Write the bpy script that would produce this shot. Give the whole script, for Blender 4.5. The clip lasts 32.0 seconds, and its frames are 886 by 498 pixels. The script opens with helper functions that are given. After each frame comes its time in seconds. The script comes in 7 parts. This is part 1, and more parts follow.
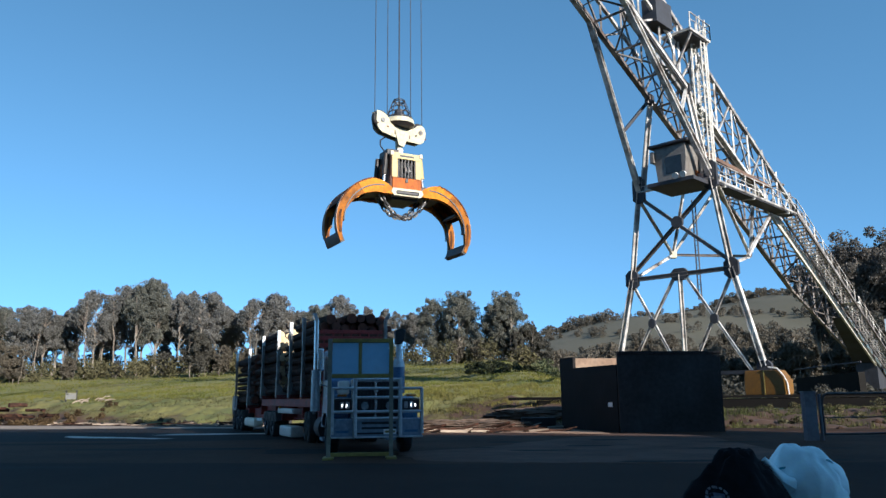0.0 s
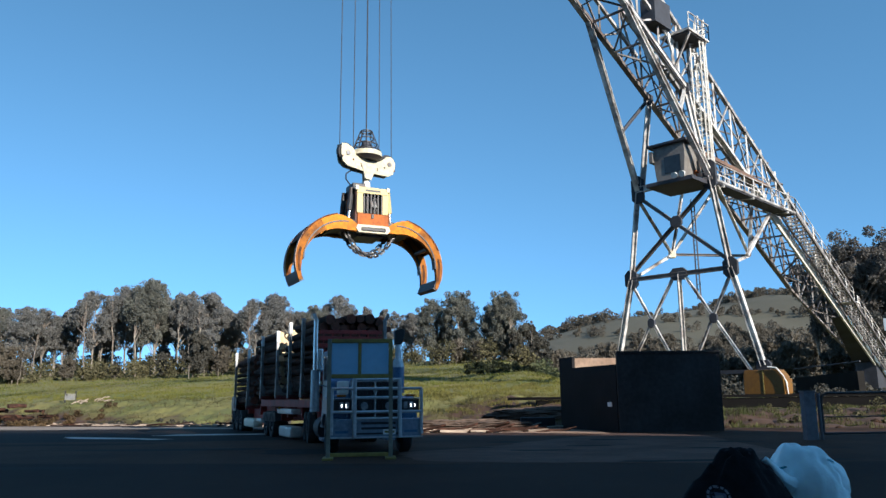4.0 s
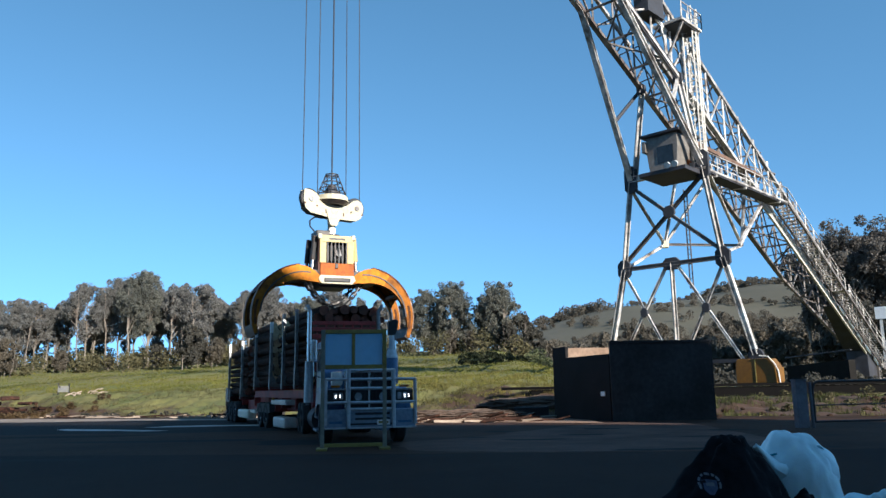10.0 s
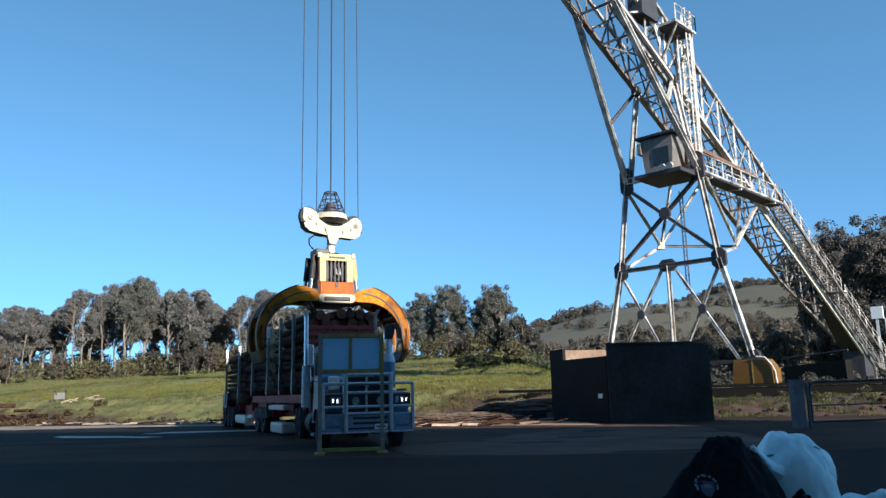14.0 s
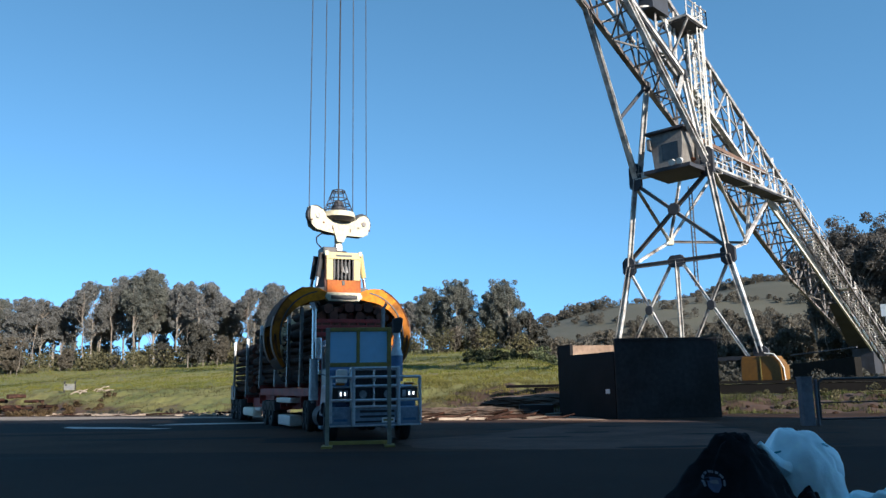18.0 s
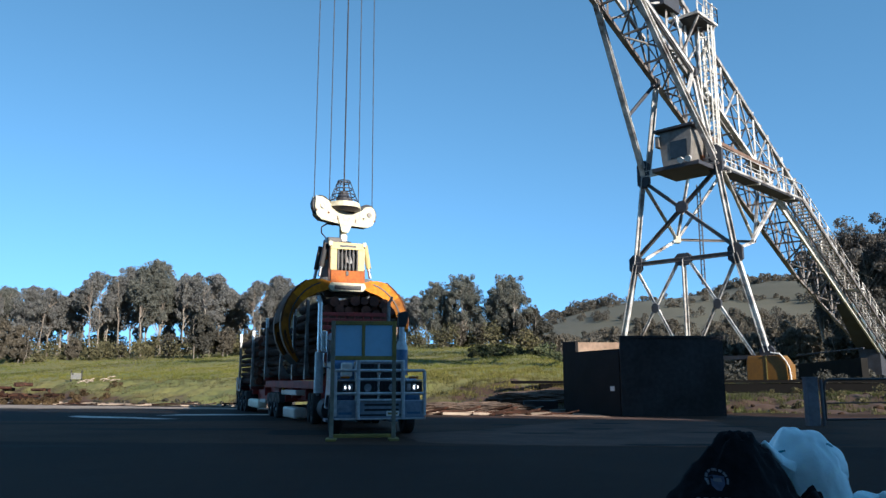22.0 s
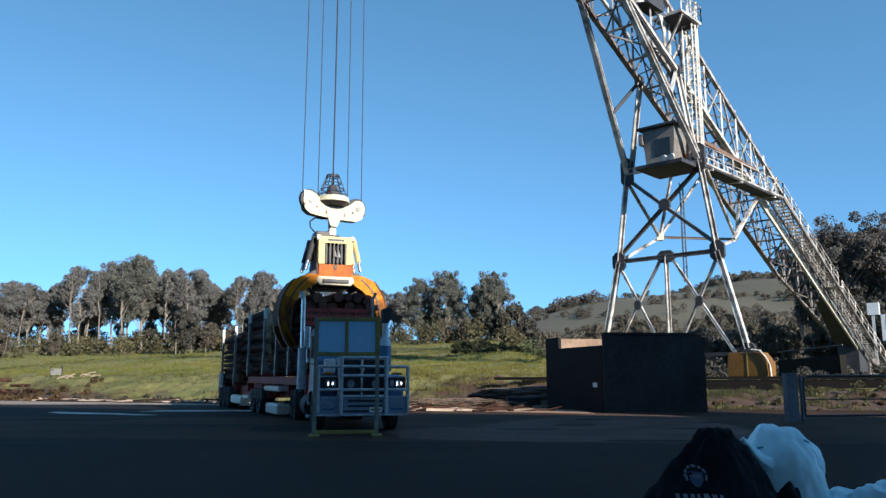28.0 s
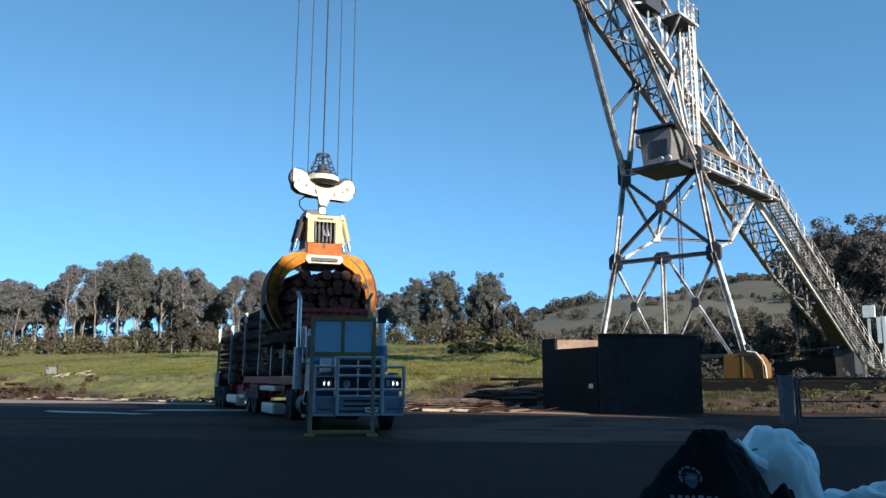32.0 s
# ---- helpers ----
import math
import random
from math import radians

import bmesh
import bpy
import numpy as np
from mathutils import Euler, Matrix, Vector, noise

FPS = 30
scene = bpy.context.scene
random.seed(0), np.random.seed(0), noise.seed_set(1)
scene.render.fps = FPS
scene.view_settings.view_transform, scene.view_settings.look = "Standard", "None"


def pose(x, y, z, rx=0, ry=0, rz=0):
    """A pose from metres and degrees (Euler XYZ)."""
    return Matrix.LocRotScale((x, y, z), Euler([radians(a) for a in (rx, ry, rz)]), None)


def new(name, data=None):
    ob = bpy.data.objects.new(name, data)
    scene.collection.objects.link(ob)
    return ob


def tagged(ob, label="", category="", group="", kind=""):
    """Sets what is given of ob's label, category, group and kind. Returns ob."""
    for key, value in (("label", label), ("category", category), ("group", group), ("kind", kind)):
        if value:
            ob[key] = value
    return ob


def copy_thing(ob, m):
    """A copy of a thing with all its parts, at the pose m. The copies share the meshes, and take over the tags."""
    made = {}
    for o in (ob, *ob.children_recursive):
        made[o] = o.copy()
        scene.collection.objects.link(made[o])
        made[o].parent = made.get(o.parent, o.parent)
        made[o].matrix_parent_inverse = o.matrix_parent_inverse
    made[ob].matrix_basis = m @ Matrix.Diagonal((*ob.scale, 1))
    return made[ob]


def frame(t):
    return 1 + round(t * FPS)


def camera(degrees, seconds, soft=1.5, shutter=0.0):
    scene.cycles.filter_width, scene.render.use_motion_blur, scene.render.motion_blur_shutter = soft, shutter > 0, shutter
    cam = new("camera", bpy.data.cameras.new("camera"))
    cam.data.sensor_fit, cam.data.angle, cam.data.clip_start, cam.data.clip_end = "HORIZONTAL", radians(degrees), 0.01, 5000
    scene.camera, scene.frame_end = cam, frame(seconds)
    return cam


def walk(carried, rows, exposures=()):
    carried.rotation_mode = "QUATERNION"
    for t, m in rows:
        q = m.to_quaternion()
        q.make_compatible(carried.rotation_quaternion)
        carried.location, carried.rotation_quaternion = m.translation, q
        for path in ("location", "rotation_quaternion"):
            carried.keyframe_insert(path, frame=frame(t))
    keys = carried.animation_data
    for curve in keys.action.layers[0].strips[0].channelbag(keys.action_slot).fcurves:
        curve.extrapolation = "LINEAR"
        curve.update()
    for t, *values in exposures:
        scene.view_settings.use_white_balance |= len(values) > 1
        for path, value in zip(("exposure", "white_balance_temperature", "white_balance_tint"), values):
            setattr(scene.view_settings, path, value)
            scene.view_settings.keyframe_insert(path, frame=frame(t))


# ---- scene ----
from mathutils.bvhtree import BVHTree

cam = camera(60.0, 32.0, soft=1.45)
EYE = (0.0, 0.0, 1.55)
CAM_ROWS = [  # seconds, turn, tilt, roll, shift east, shift up
    (0, 0.75, 10.99, -0.50, 0.002, 0.002),
    (0.5, 0.59, 10.82, -0.52, 0.001, -0.001),
    (1, 0.63, 10.60, -0.67, 0.007, 0.004),
    (1.5, 0.35, 10.53, -0.80, 0.004, 0.001),
    (2, 0.46, 10.51, -0.63, 0.002, 0.002),
    (2.5, 0.58, 10.73, -0.74, -0.001, 0.002),
    (3, 0.33, 10.63, -0.84, -0.001, 0.003),
    (3.5, 0.73, 11.00, -0.59, -0.004, 0.003),
    (5.5, 0.39, 10.63, -0.70, -0.003, 0.000),
    (6, 0.48, 10.39, -0.72, -0.006, 0.000),
    (6.5, 0.61, 10.61, -0.75, -0.003, 0.002),
    (7, 0.63, 10.36, -0.91, -0.004, -0.001),
    (7.5, 0.47, 10.36, -0.74, 0.000, 0.002),
    (8, -0.41, 10.15, -0.40, -0.002, 0.001),
    (8.5, -0.11, 10.31, -0.62, -0.001, -0.000),
    (9, 0.00, 10.27, -0.70, 0.000, -0.000),
    (9.5, 0.19, 10.29, -0.78, 0.002, 0.000),
    (10, 0.19, 10.29, -0.89, 0.001, -0.001),
    (10.5, 0.14, 10.30, -0.99, -0.000, 0.001),
    (11, 0.25, 10.22, -1.10, -0.003, -0.002),
    (11.5, 0.46, 10.33, -1.01, -0.001, -0.000),
    (12, 0.37, 10.46, -0.94, 0.001, 0.001),
    (12.5, 0.26, 10.46, -1.15, -0.000, -0.001),
    (13, 0.26, 10.47, -1.06, 0.002, -0.001),
    (13.5, -0.03, 10.44, -1.37, 0.007, 0.001),
    (14, -0.08, 10.54, -1.40, 0.005, -0.000),
    (14.5, 0.10, 10.68, -1.39, 0.003, -0.001),
    (16.5, 0.26, 10.42, -1.57, 0.004, -0.003),
    (17, 0.21, 10.55, -1.63, 0.006, 0.001),
    (17.5, 0.11, 10.46, -1.45, 0.006, -0.002),
    (18, 0.54, 10.13, -0.93, 0.005, -0.001),
    (18.5, 0.47, 9.53, -0.95, 0.004, -0.001),
    (19, 0.78, 9.32, -0.47, 0.006, -0.001),
    (19.5, 0.86, 9.40, -0.25, 0.008, 0.000),
    (20, 0.84, 9.41, 0.00, 0.007, -0.002),
    (20.5, 0.85, 9.42, 0.08, 0.007, -0.001),
    (21, 0.91, 9.59, 0.07, 0.008, -0.003),
    (21.5, 0.86, 9.54, -0.05, 0.007, -0.001),
    (22, 1.04, 9.75, -0.06, 0.006, -0.003),
    (22.5, 1.06, 9.75, -0.16, 0.007, -0.001),
    (23, 1.13, 9.69, -0.22, 0.009, 0.000),
    (23.5, 1.11, 9.63, -0.30, 0.008, -0.001),
    (24, 0.95, 9.63, -0.06, 0.009, -0.002),
    (24.5, 1.08, 9.44, -0.29, 0.009, -0.004),
    (25, 1.29, 9.40, -0.36, 0.006, -0.004),
    (25.5, 1.25, 9.54, -0.28, 0.009, -0.000),
    (27.5, 0.47, 9.23, -0.03, 0.010, -0.004),
    (28, -0.16, 9.47, 0.01, 0.012, -0.001),
    (28.5, -0.40, 9.45, 0.21, 0.012, -0.000),
    (29, -0.27, 9.54, 0.07, 0.015, -0.002),
    (29.5, -0.08, 9.34, 0.01, 0.013, -0.001),
    (30, 0.07, 9.50, 0.07, 0.013, -0.000),
    (30.5, 0.12, 9.74, 0.17, 0.015, -0.002),
    (31, 0.08, 9.92, 0.18, 0.014, -0.002),
    (31.5, -0.23, 9.66, 0.26, 0.016, -0.002),
    (32, -0.40, 9.50, 0.27, 0.014, -0.001),
]


def head(turn, tilt, roll, dx, dz):
    return pose(EYE[0] + dx, EYE[1], EYE[2] + dz, 0, 0, turn) @ pose(0, 0, 0, 90 + tilt) @ pose(0, 0, 0, 0, 0, roll)


walk(cam, [(r[0], head(*r[1:])) for r in CAM_ROWS], exposures=[(0, 1.03, 5700, 9), (7.2, 1.03, 5700, 9), (8.2, 1.12, 5750, 9), (12, 1.14, 5750, 9), (32, 1.12, 5750, 9)])

# ---- light: low morning sun from behind and to the right, clear sky ----
SUN_WAY = Vector((0.62, -0.785, 0.0)).normalized()   # from the place towards the sun
SUN_ELEV = 22.5
world = bpy.data.worlds.new("sky")
scene.world = world
world.use_nodes = True
wn, wl = world.node_tree.nodes, world.node_tree.links
sky = wn.new("ShaderNodeTexSky")
sky.sky_type = 'NISHITA'
sky.sun_disc = False
sky.sun_elevation = radians(SUN_ELEV)
sky.sun_rotation = math.atan2(SUN_WAY.x, SUN_WAY.y)
sky.air_density = 0.75
sky.dust_density = 0.0
sky.ozone_density = 2.2
sky.altitude = 1200
tone = wn.new("ShaderNodeHueSaturation")
tone.inputs["Hue"].default_value, tone.inputs["Saturation"].default_value = 0.477, 1.03
lift = wn.new("ShaderNodeMapping")
lift.inputs["Location"].default_value = (0, 0, 0.22)
wl.new(wn.new("ShaderNodeTexCoord").outputs["Generated"], lift.inputs["Vector"])
wl.new(lift.outputs[0], sky.inputs["Vector"])
wl.new(sky.outputs[0], tone.inputs["Color"])
wl.new(tone.outputs[0], wn["Background"].inputs[0])
wn["Background"].inputs[1].default_value = 0.138
sun = new("sun", bpy.data.lights.new("sun", 'SUN'))
sun.data.energy = 4.7
sun.data.angle = radians(0.53)
sun.data.color = (1.0, 0.88, 0.72)
toward = SUN_WAY * math.cos(radians(SUN_ELEV)) + Vector((0, 0, math.sin(radians(SUN_ELEV))))
sun.rotation_euler = toward.to_track_quat('Z', 'Y').to_euler()


# ---- materials ----
def rgb(c):
    return (c[0], c[1], c[2], 1.0)


def surface(name, base, other=None, rough=0.7, metal=0.0, big=1.0, fine=12.0, amount=0.5, edge=0.15,
            bump=0.15, bump_scale=None, speck=0.25, per_object=0.0, per_island=0.0, stretch=None, dark=0.55):
    """Base colour broken by large patches of another colour, fine grain in value, and relief."""
    m = bpy.data.materials.new(name)
    m.use_nodes = True
    n, l = m.node_tree.nodes, m.node_tree.links
    b = n["Principled BSDF"]
    b.inputs["Metallic"].default_value = metal
    co = n.new("ShaderNodeTexCoord").outputs["Object"]
    if stretch:
        mp = n.new("ShaderNodeMapping")
        mp.inputs["Scale"].default_value = stretch
        l.new(co, mp.inputs["Vector"])
        co = mp.outputs[0]
    n1 = n.new("ShaderNodeTexNoise")
    n1.inputs["Scale"].default_value, n1.inputs["Detail"].default_value = big, 6
    n1.inputs["Roughness"].default_value = 0.65
    n2 = n.new("ShaderNodeTexNoise")
    n2.inputs["Scale"].default_value, n2.inputs["Detail"].default_value = fine, 5
    l.new(co, n1.inputs["Vector"])
    l.new(co, n2.inputs["Vector"])
    r1 = n.new("ShaderNodeMapRange")
    r1.inputs["From Min"].default_value = 1 - amount - edge
    r1.inputs["From Max"].default_value = 1 - amount + edge
    l.new(n1.outputs["Fac"], r1.inputs["Value"])
    mix = n.new("ShaderNodeMix")
    mix.data_type = 'RGBA'
    mix.inputs["A"].default_value = rgb(base)
    mix.inputs["B"].default_value = rgb(other or [v * dark for v in base])
    l.new(r1.outputs[0], mix.inputs["Factor"])
    val = n.new("ShaderNodeMapRange")
    val.inputs["From Min"].default_value, val.inputs["From Max"].default_value = 0.25, 0.75
    val.inputs["To Min"].default_value, val.inputs["To Max"].default_value = 1 - speck, 1 + speck
    l.new(n2.outputs["Fac"], val.inputs["Value"])
    hsv = n.new("ShaderNodeHueSaturation")
    l.new(mix.outputs["Result"], hsv.inputs["Color"])
    last = val.outputs[0]
    if per_object or per_island:
        src = n.new("ShaderNodeObjectInfo").outputs["Random"] if per_object else n.new("ShaderNodeNewGeometry").outputs["Random Per Island"]
        k = per_object or per_island
        pr = n.new("ShaderNodeMapRange")
        pr.inputs["To Min"].default_value, pr.inputs["To Max"].default_value = 1 - k, 1 + k
        l.new(src, pr.inputs["Value"])
        mu = n.new("ShaderNodeMath")
        mu.operation = 'MULTIPLY'
        l.new(last, mu.inputs[0])
        l.new(pr.outputs[0], mu.inputs[1])
        last = mu.outputs[0]
    l.new(last, hsv.inputs["Value"])
    l.new(hsv.outputs[0], b.inputs["Base Color"])
    rr = n.new("ShaderNodeMapRange")
    rr.inputs["To Min"].default_value, rr.inputs["To Max"].default_value = max(0.05, rough - 0.12), min(1.0, rough + 0.12)
    l.new(n2.outputs["Fac"], rr.inputs["Value"])
    l.new(rr.outputs[0], b.inputs["Roughness"])
    if bump:
        n3 = n.new("ShaderNodeTexNoise")
        n3.inputs["Scale"].default_value, n3.inputs["Detail"].default_value = bump_scale or fine * 1.7, 6
        l.new(co, n3.inputs["Vector"])
        bp = n.new("ShaderNodeBump")
        bp.inputs["Strength"].default_value = bump
        bp.inputs["Distance"].default_value = 0.03
        l.new(n3.outputs["Fac"], bp.inputs["Height"])
        l.new(bp.outputs[0], b.inputs["Normal"])
    return m


def glow(name, color, strength):
    m = surface(name, color, rough=0.3, bump=0)
    b = m.node_tree.nodes["Principled BSDF"]
    b.inputs["Emission Color"].default_value = rgb(color)
    b.inputs["Emission Strength"].default_value = strength
    return m


def leafy(name, base, other, spread=0.35):
    m = surface(name, base, other, rough=0.65, big=0.22, fine=1.2, amount=0.5, edge=0.2, bump=0, speck=0.3, per_island=spread)
    n, l = m.node_tree.nodes, m.node_tree.links
    b = n["Principled BSDF"]
    b.inputs["Specular IOR Level"].default_value = 0.25
    tr = n.new("ShaderNodeBsdfTranslucent")
    src = b.inputs["Base Color"].links[0].from_socket
    l.new(src, tr.inputs["Color"])
    ms = n.new("ShaderNodeMixShader")
    ms.inputs[0].default_value = 0.38
    l.new(b.outputs[0], ms.inputs[1])
    l.new(tr.outputs[0], ms.inputs[2])
    l.new(ms.outputs[0], n["Material Output"].inputs["Surface"])
    return m


M = {}
M["asphalt"] = surface("asphalt", (0.070, 0.037, 0.0235), (0.032, 0.0175, 0.0115), rough=0.85, big=0.18, fine=9, amount=0.5, bump=0.3, bump_scale=60)
M["asphalt_dark"] = surface("fresh_asphalt", (0.026, 0.0150, 0.0105), (0.0105, 0.0066, 0.0050), rough=0.85, big=0.16, fine=9, amount=0.5, bump=0.3, bump_scale=60)
M["asphalt_shade"] = surface("damp_asphalt", (0.016, 0.0125, 0.0115), (0.009, 0.0075, 0.0075), rough=0.8, big=0.2, fine=8, amount=0.5, bump=0.25, bump_scale=50, stretch=(0.4, 1.6, 1))
M["dusty"] = surface("dusty_yard_seal", (0.30, 0.245, 0.20), (0.17, 0.137, 0.112), rough=0.9, big=0.35, fine=6, amount=0.45, edge=0.12, bump=0.3, bump_scale=30, stretch=(0.5, 1.4, 1))
M["concrete"] = surface("worn_concrete", (0.122, 0.074, 0.057), (0.063, 0.039, 0.030), rough=0.85, big=0.6, fine=7, amount=0.5, bump=0.2, bump_scale=40)
M["pale_dirt"] = surface("trodden_pale_soil", (0.37, 0.24, 0.165), (0.22, 0.14, 0.097), rough=0.95, big=0.5, fine=6, amount=0.5, bump=0.4, bump_scale=12)
M["plinth_grey"] = surface("grey_plinth_concrete", (0.20, 0.185, 0.175), (0.13, 0.115, 0.105), rough=0.85, big=0.6, fine=7, amount=0.5, bump=0.2)
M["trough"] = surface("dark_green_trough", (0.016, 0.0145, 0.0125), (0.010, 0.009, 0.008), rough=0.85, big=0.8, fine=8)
# near-black, so the strip under the rail stays dark even in sun
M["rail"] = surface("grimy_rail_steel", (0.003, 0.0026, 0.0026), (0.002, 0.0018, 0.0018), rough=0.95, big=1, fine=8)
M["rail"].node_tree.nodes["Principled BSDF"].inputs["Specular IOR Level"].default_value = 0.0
M["dirt"] = surface("bare_dirt", (0.046, 0.025, 0.0145), (0.016, 0.010, 0.0065), rough=0.95, big=0.9, fine=5, amount=0.5, bump=0.6, bump_scale=9)
M["steel"] = surface("weathered_grey_paint", (0.56, 0.53, 0.485), (0.115, 0.085, 0.066), rough=0.6, metal=0.1, big=0.9, fine=6, amount=0.47, edge=0.12, bump=0.1, per_object=0.32)
# rust-stained crane paint, darkened for members seen in shade
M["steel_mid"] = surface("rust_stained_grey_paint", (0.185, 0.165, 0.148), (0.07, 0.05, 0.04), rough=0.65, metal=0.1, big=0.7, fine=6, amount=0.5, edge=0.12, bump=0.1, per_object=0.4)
M["gusset"] = surface("dark_gusset_paint", (0.034, 0.037, 0.046), (0.022, 0.019, 0.019), rough=0.75, big=0.9, fine=8, amount=0.45, bump=0.12)
M["steel_pale"] = surface("pale_ladder_paint", (0.47, 0.44, 0.38), (0.22, 0.18, 0.14), rough=0.6, big=1.2, fine=8, amount=0.35, per_object=0.15)
M["steel_dark"] = surface("grimy_dark_steel", (0.045, 0.046, 0.056), (0.026, 0.024, 0.026), rough=0.65, metal=0.2, big=0.7, fine=8, amount=0.45, bump=0.12)
M["rust_pink"] = surface("scuffed_primer", (0.42, 0.27, 0.19), (0.24, 0.13, 0.08), rough=0.7, big=3, fine=14, amount=0.5)
M["rust_brown"] = surface("rusty_pipe", (0.16, 0.092, 0.058), (0.09, 0.052, 0.036), rough=0.8, big=1.2, fine=10, amount=0.5)
M["cream"] = surface("cream_paint", (0.50, 0.45, 0.315), (0.30, 0.20, 0.105), rough=0.5, big=1.6, fine=9, amount=0.22, edge=0.08, bump=0.1)
M["box_cream"] = surface("yellowed_cream_paint", (0.45, 0.345, 0.135), (0.26, 0.16, 0.07), rough=0.5, big=1.8, fine=10, amount=0.28, edge=0.08, bump=0.1)
M["soil"] = surface("dark_damp_soil", (0.115, 0.070, 0.046), (0.055, 0.036, 0.026), rough=0.95, big=0.8, fine=6, amount=0.5, bump=0.6, bump_scale=8)
M["stain"] = surface("oily_stain", (0.012, 0.011, 0.011), (0.02, 0.018, 0.017), rough=0.9, big=2, fine=10, amount=0.5, bump=0.1)
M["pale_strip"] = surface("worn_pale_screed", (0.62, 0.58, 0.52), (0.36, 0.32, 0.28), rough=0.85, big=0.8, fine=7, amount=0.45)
M["cabin"] = surface("cabin_paint", (0.165, 0.148, 0.128), (0.09, 0.074, 0.062), rough=0.55, big=0.9, fine=6, amount=0.4)
M["orange_panel"] = surface("faded_orange_paint", (0.42, 0.115, 0.022), (0.21, 0.07, 0.028), rough=0.6, big=2.5, fine=14, amount=0.45)
M["yellow"] = surface("crane_yellow_paint", (0.56, 0.186, 0.006), (0.19, 0.055, 0.009), rough=0.55, big=1.5, fine=8, amount=0.38, edge=0.10, bump=0.08)
# browner copy of the arm yellow, carrying the shade on the lower tines
M["yellow_shade"] = surface("scoured_orange_paint", (0.31, 0.105, 0.009), (0.070, 0.028, 0.010), rough=0.6, big=1.6, fine=9, amount=0.46, edge=0.12, bump=0.1)
M["arm_brown"] = surface("rusted_arm_plate", (0.135, 0.047, 0.014), (0.052, 0.022, 0.012), rough=0.7, big=1.4, fine=9, amount=0.5, edge=0.14, bump=0.1)
M["bogie_yellow"] = surface("bogie_yellow_paint", (0.165, 0.074, 0.006), (0.085, 0.04, 0.009), rough=0.5, big=1.0, fine=7, amount=0.3)
M["worn_metal"] = surface("worn_bare_metal", (0.357, 0.34, 0.323), (0.187, 0.128, 0.085), rough=0.4, metal=0.6, big=2.0, fine=12, amount=0.4)
M["black_metal"] = surface("black_grease_metal", (0.03, 0.03, 0.032), (0.07, 0.045, 0.03), rough=0.5, metal=0.2, big=2, fine=12, amount=0.4)
M["rust_red"] = surface("rusty_red_box", (0.14, 0.05, 0.03), (0.05, 0.027, 0.022), rough=0.75, big=2.2, fine=10, amount=0.5)
M["rope"] = surface("wire_rope", (0.032, 0.034, 0.040), rough=0.7, metal=0.2, big=3, fine=30, bump=0)
M["cable"] = surface("black_rubber_cable", (0.02, 0.02, 0.024), rough=0.6, big=3, fine=30, bump=0)
M["truck_blue"] = surface("truck_blue_paint", (0.085, 0.155, 0.275), (0.055, 0.105, 0.195), rough=0.3, big=1.2, fine=9, amount=0.4, bump=0.03, speck=0.1)
M["truck_white"] = surface("truck_white_paint", (0.70, 0.66, 0.60), (0.48, 0.43, 0.38), rough=0.35, big=1.5, fine=9, amount=0.35, bump=0.03, speck=0.1)
M["alloy"] = surface("dull_alloy", (0.25, 0.31, 0.40), (0.14, 0.18, 0.25), rough=0.42, metal=0.55, big=1.5, fine=10, amount=0.4, bump=0.04)
M["bar_alloy"] = surface("bright_bar_alloy", (0.50, 0.52, 0.54), (0.34, 0.36, 0.39), rough=0.38, metal=0.3, big=2, fine=12, amount=0.4, bump=0.04)
M["chrome"] = surface("chromed_steel", (0.62, 0.62, 0.62), (0.45, 0.44, 0.42), rough=0.22, metal=0.95, big=2, fine=10, amount=0.3, bump=0.03)
M["rubber"] = surface("tyre_rubber", (0.028, 0.027, 0.027), (0.06, 0.052, 0.045), rough=0.9, big=3, fine=20, amount=0.4)
M["black"] = surface("black_plastic", (0.018, 0.018, 0.02), rough=0.55, big=3, fine=20, bump=0.05)
M["chassis_red"] = surface("dark_red_chassis", (0.36, 0.042, 0.032), (0.16, 0.028, 0.022), rough=0.6, big=1.4, fine=9, amount=0.45)
M["tank_cream"] = surface("dusty_cream_tank", (0.86, 0.76, 0.60), (0.62, 0.50, 0.36), rough=0.5, big=1.5, fine=9, amount=0.35, bump=0.06, speck=0.1)
M["post_grey"] = surface("galvanised_post", (0.30, 0.29, 0.28), (0.17, 0.155, 0.145), rough=0.5, metal=0.4, big=1.5, fine=10, amount=0.45)
M["white_paint"] = surface("white_paint", (0.80, 0.80, 0.78), (0.62, 0.60, 0.56), rough=0.5, big=2, fine=12, amount=0.3, speck=0.1)
M["bark"] = surface("dark_log_bark", (0.074, 0.034, 0.022), (0.027, 0.014, 0.010), rough=0.95, big=3.2, fine=14, amount=0.55, edge=0.1, bump=0.9, bump_scale=16, per_object=0.5, stretch=(1, 0.2, 1))
M["cut_wood"] = surface("cut_log_end", (0.15, 0.050, 0.028), (0.06, 0.022, 0.014), rough=0.85, big=5, fine=25, amount=0.45, per_object=0.4)
M["fresh_wood"] = surface("fresh_cut_log_end", (0.62, 0.48, 0.29), (0.36, 0.24, 0.13), rough=0.8, big=6, fine=25, amount=0.35, per_object=0.12)
M["board"] = surface("grey_weathered_board", (0.40, 0.315, 0.24), (0.21, 0.155, 0.115), rough=0.9, big=2, fine=14, amount=0.5, per_object=0.35)
M["frame_yellow"] = surface("faded_yellow_frame", (0.28, 0.215, 0.05), (0.17, 0.13, 0.045), rough=0.6, big=1.6, fine=10, amount=0.4)
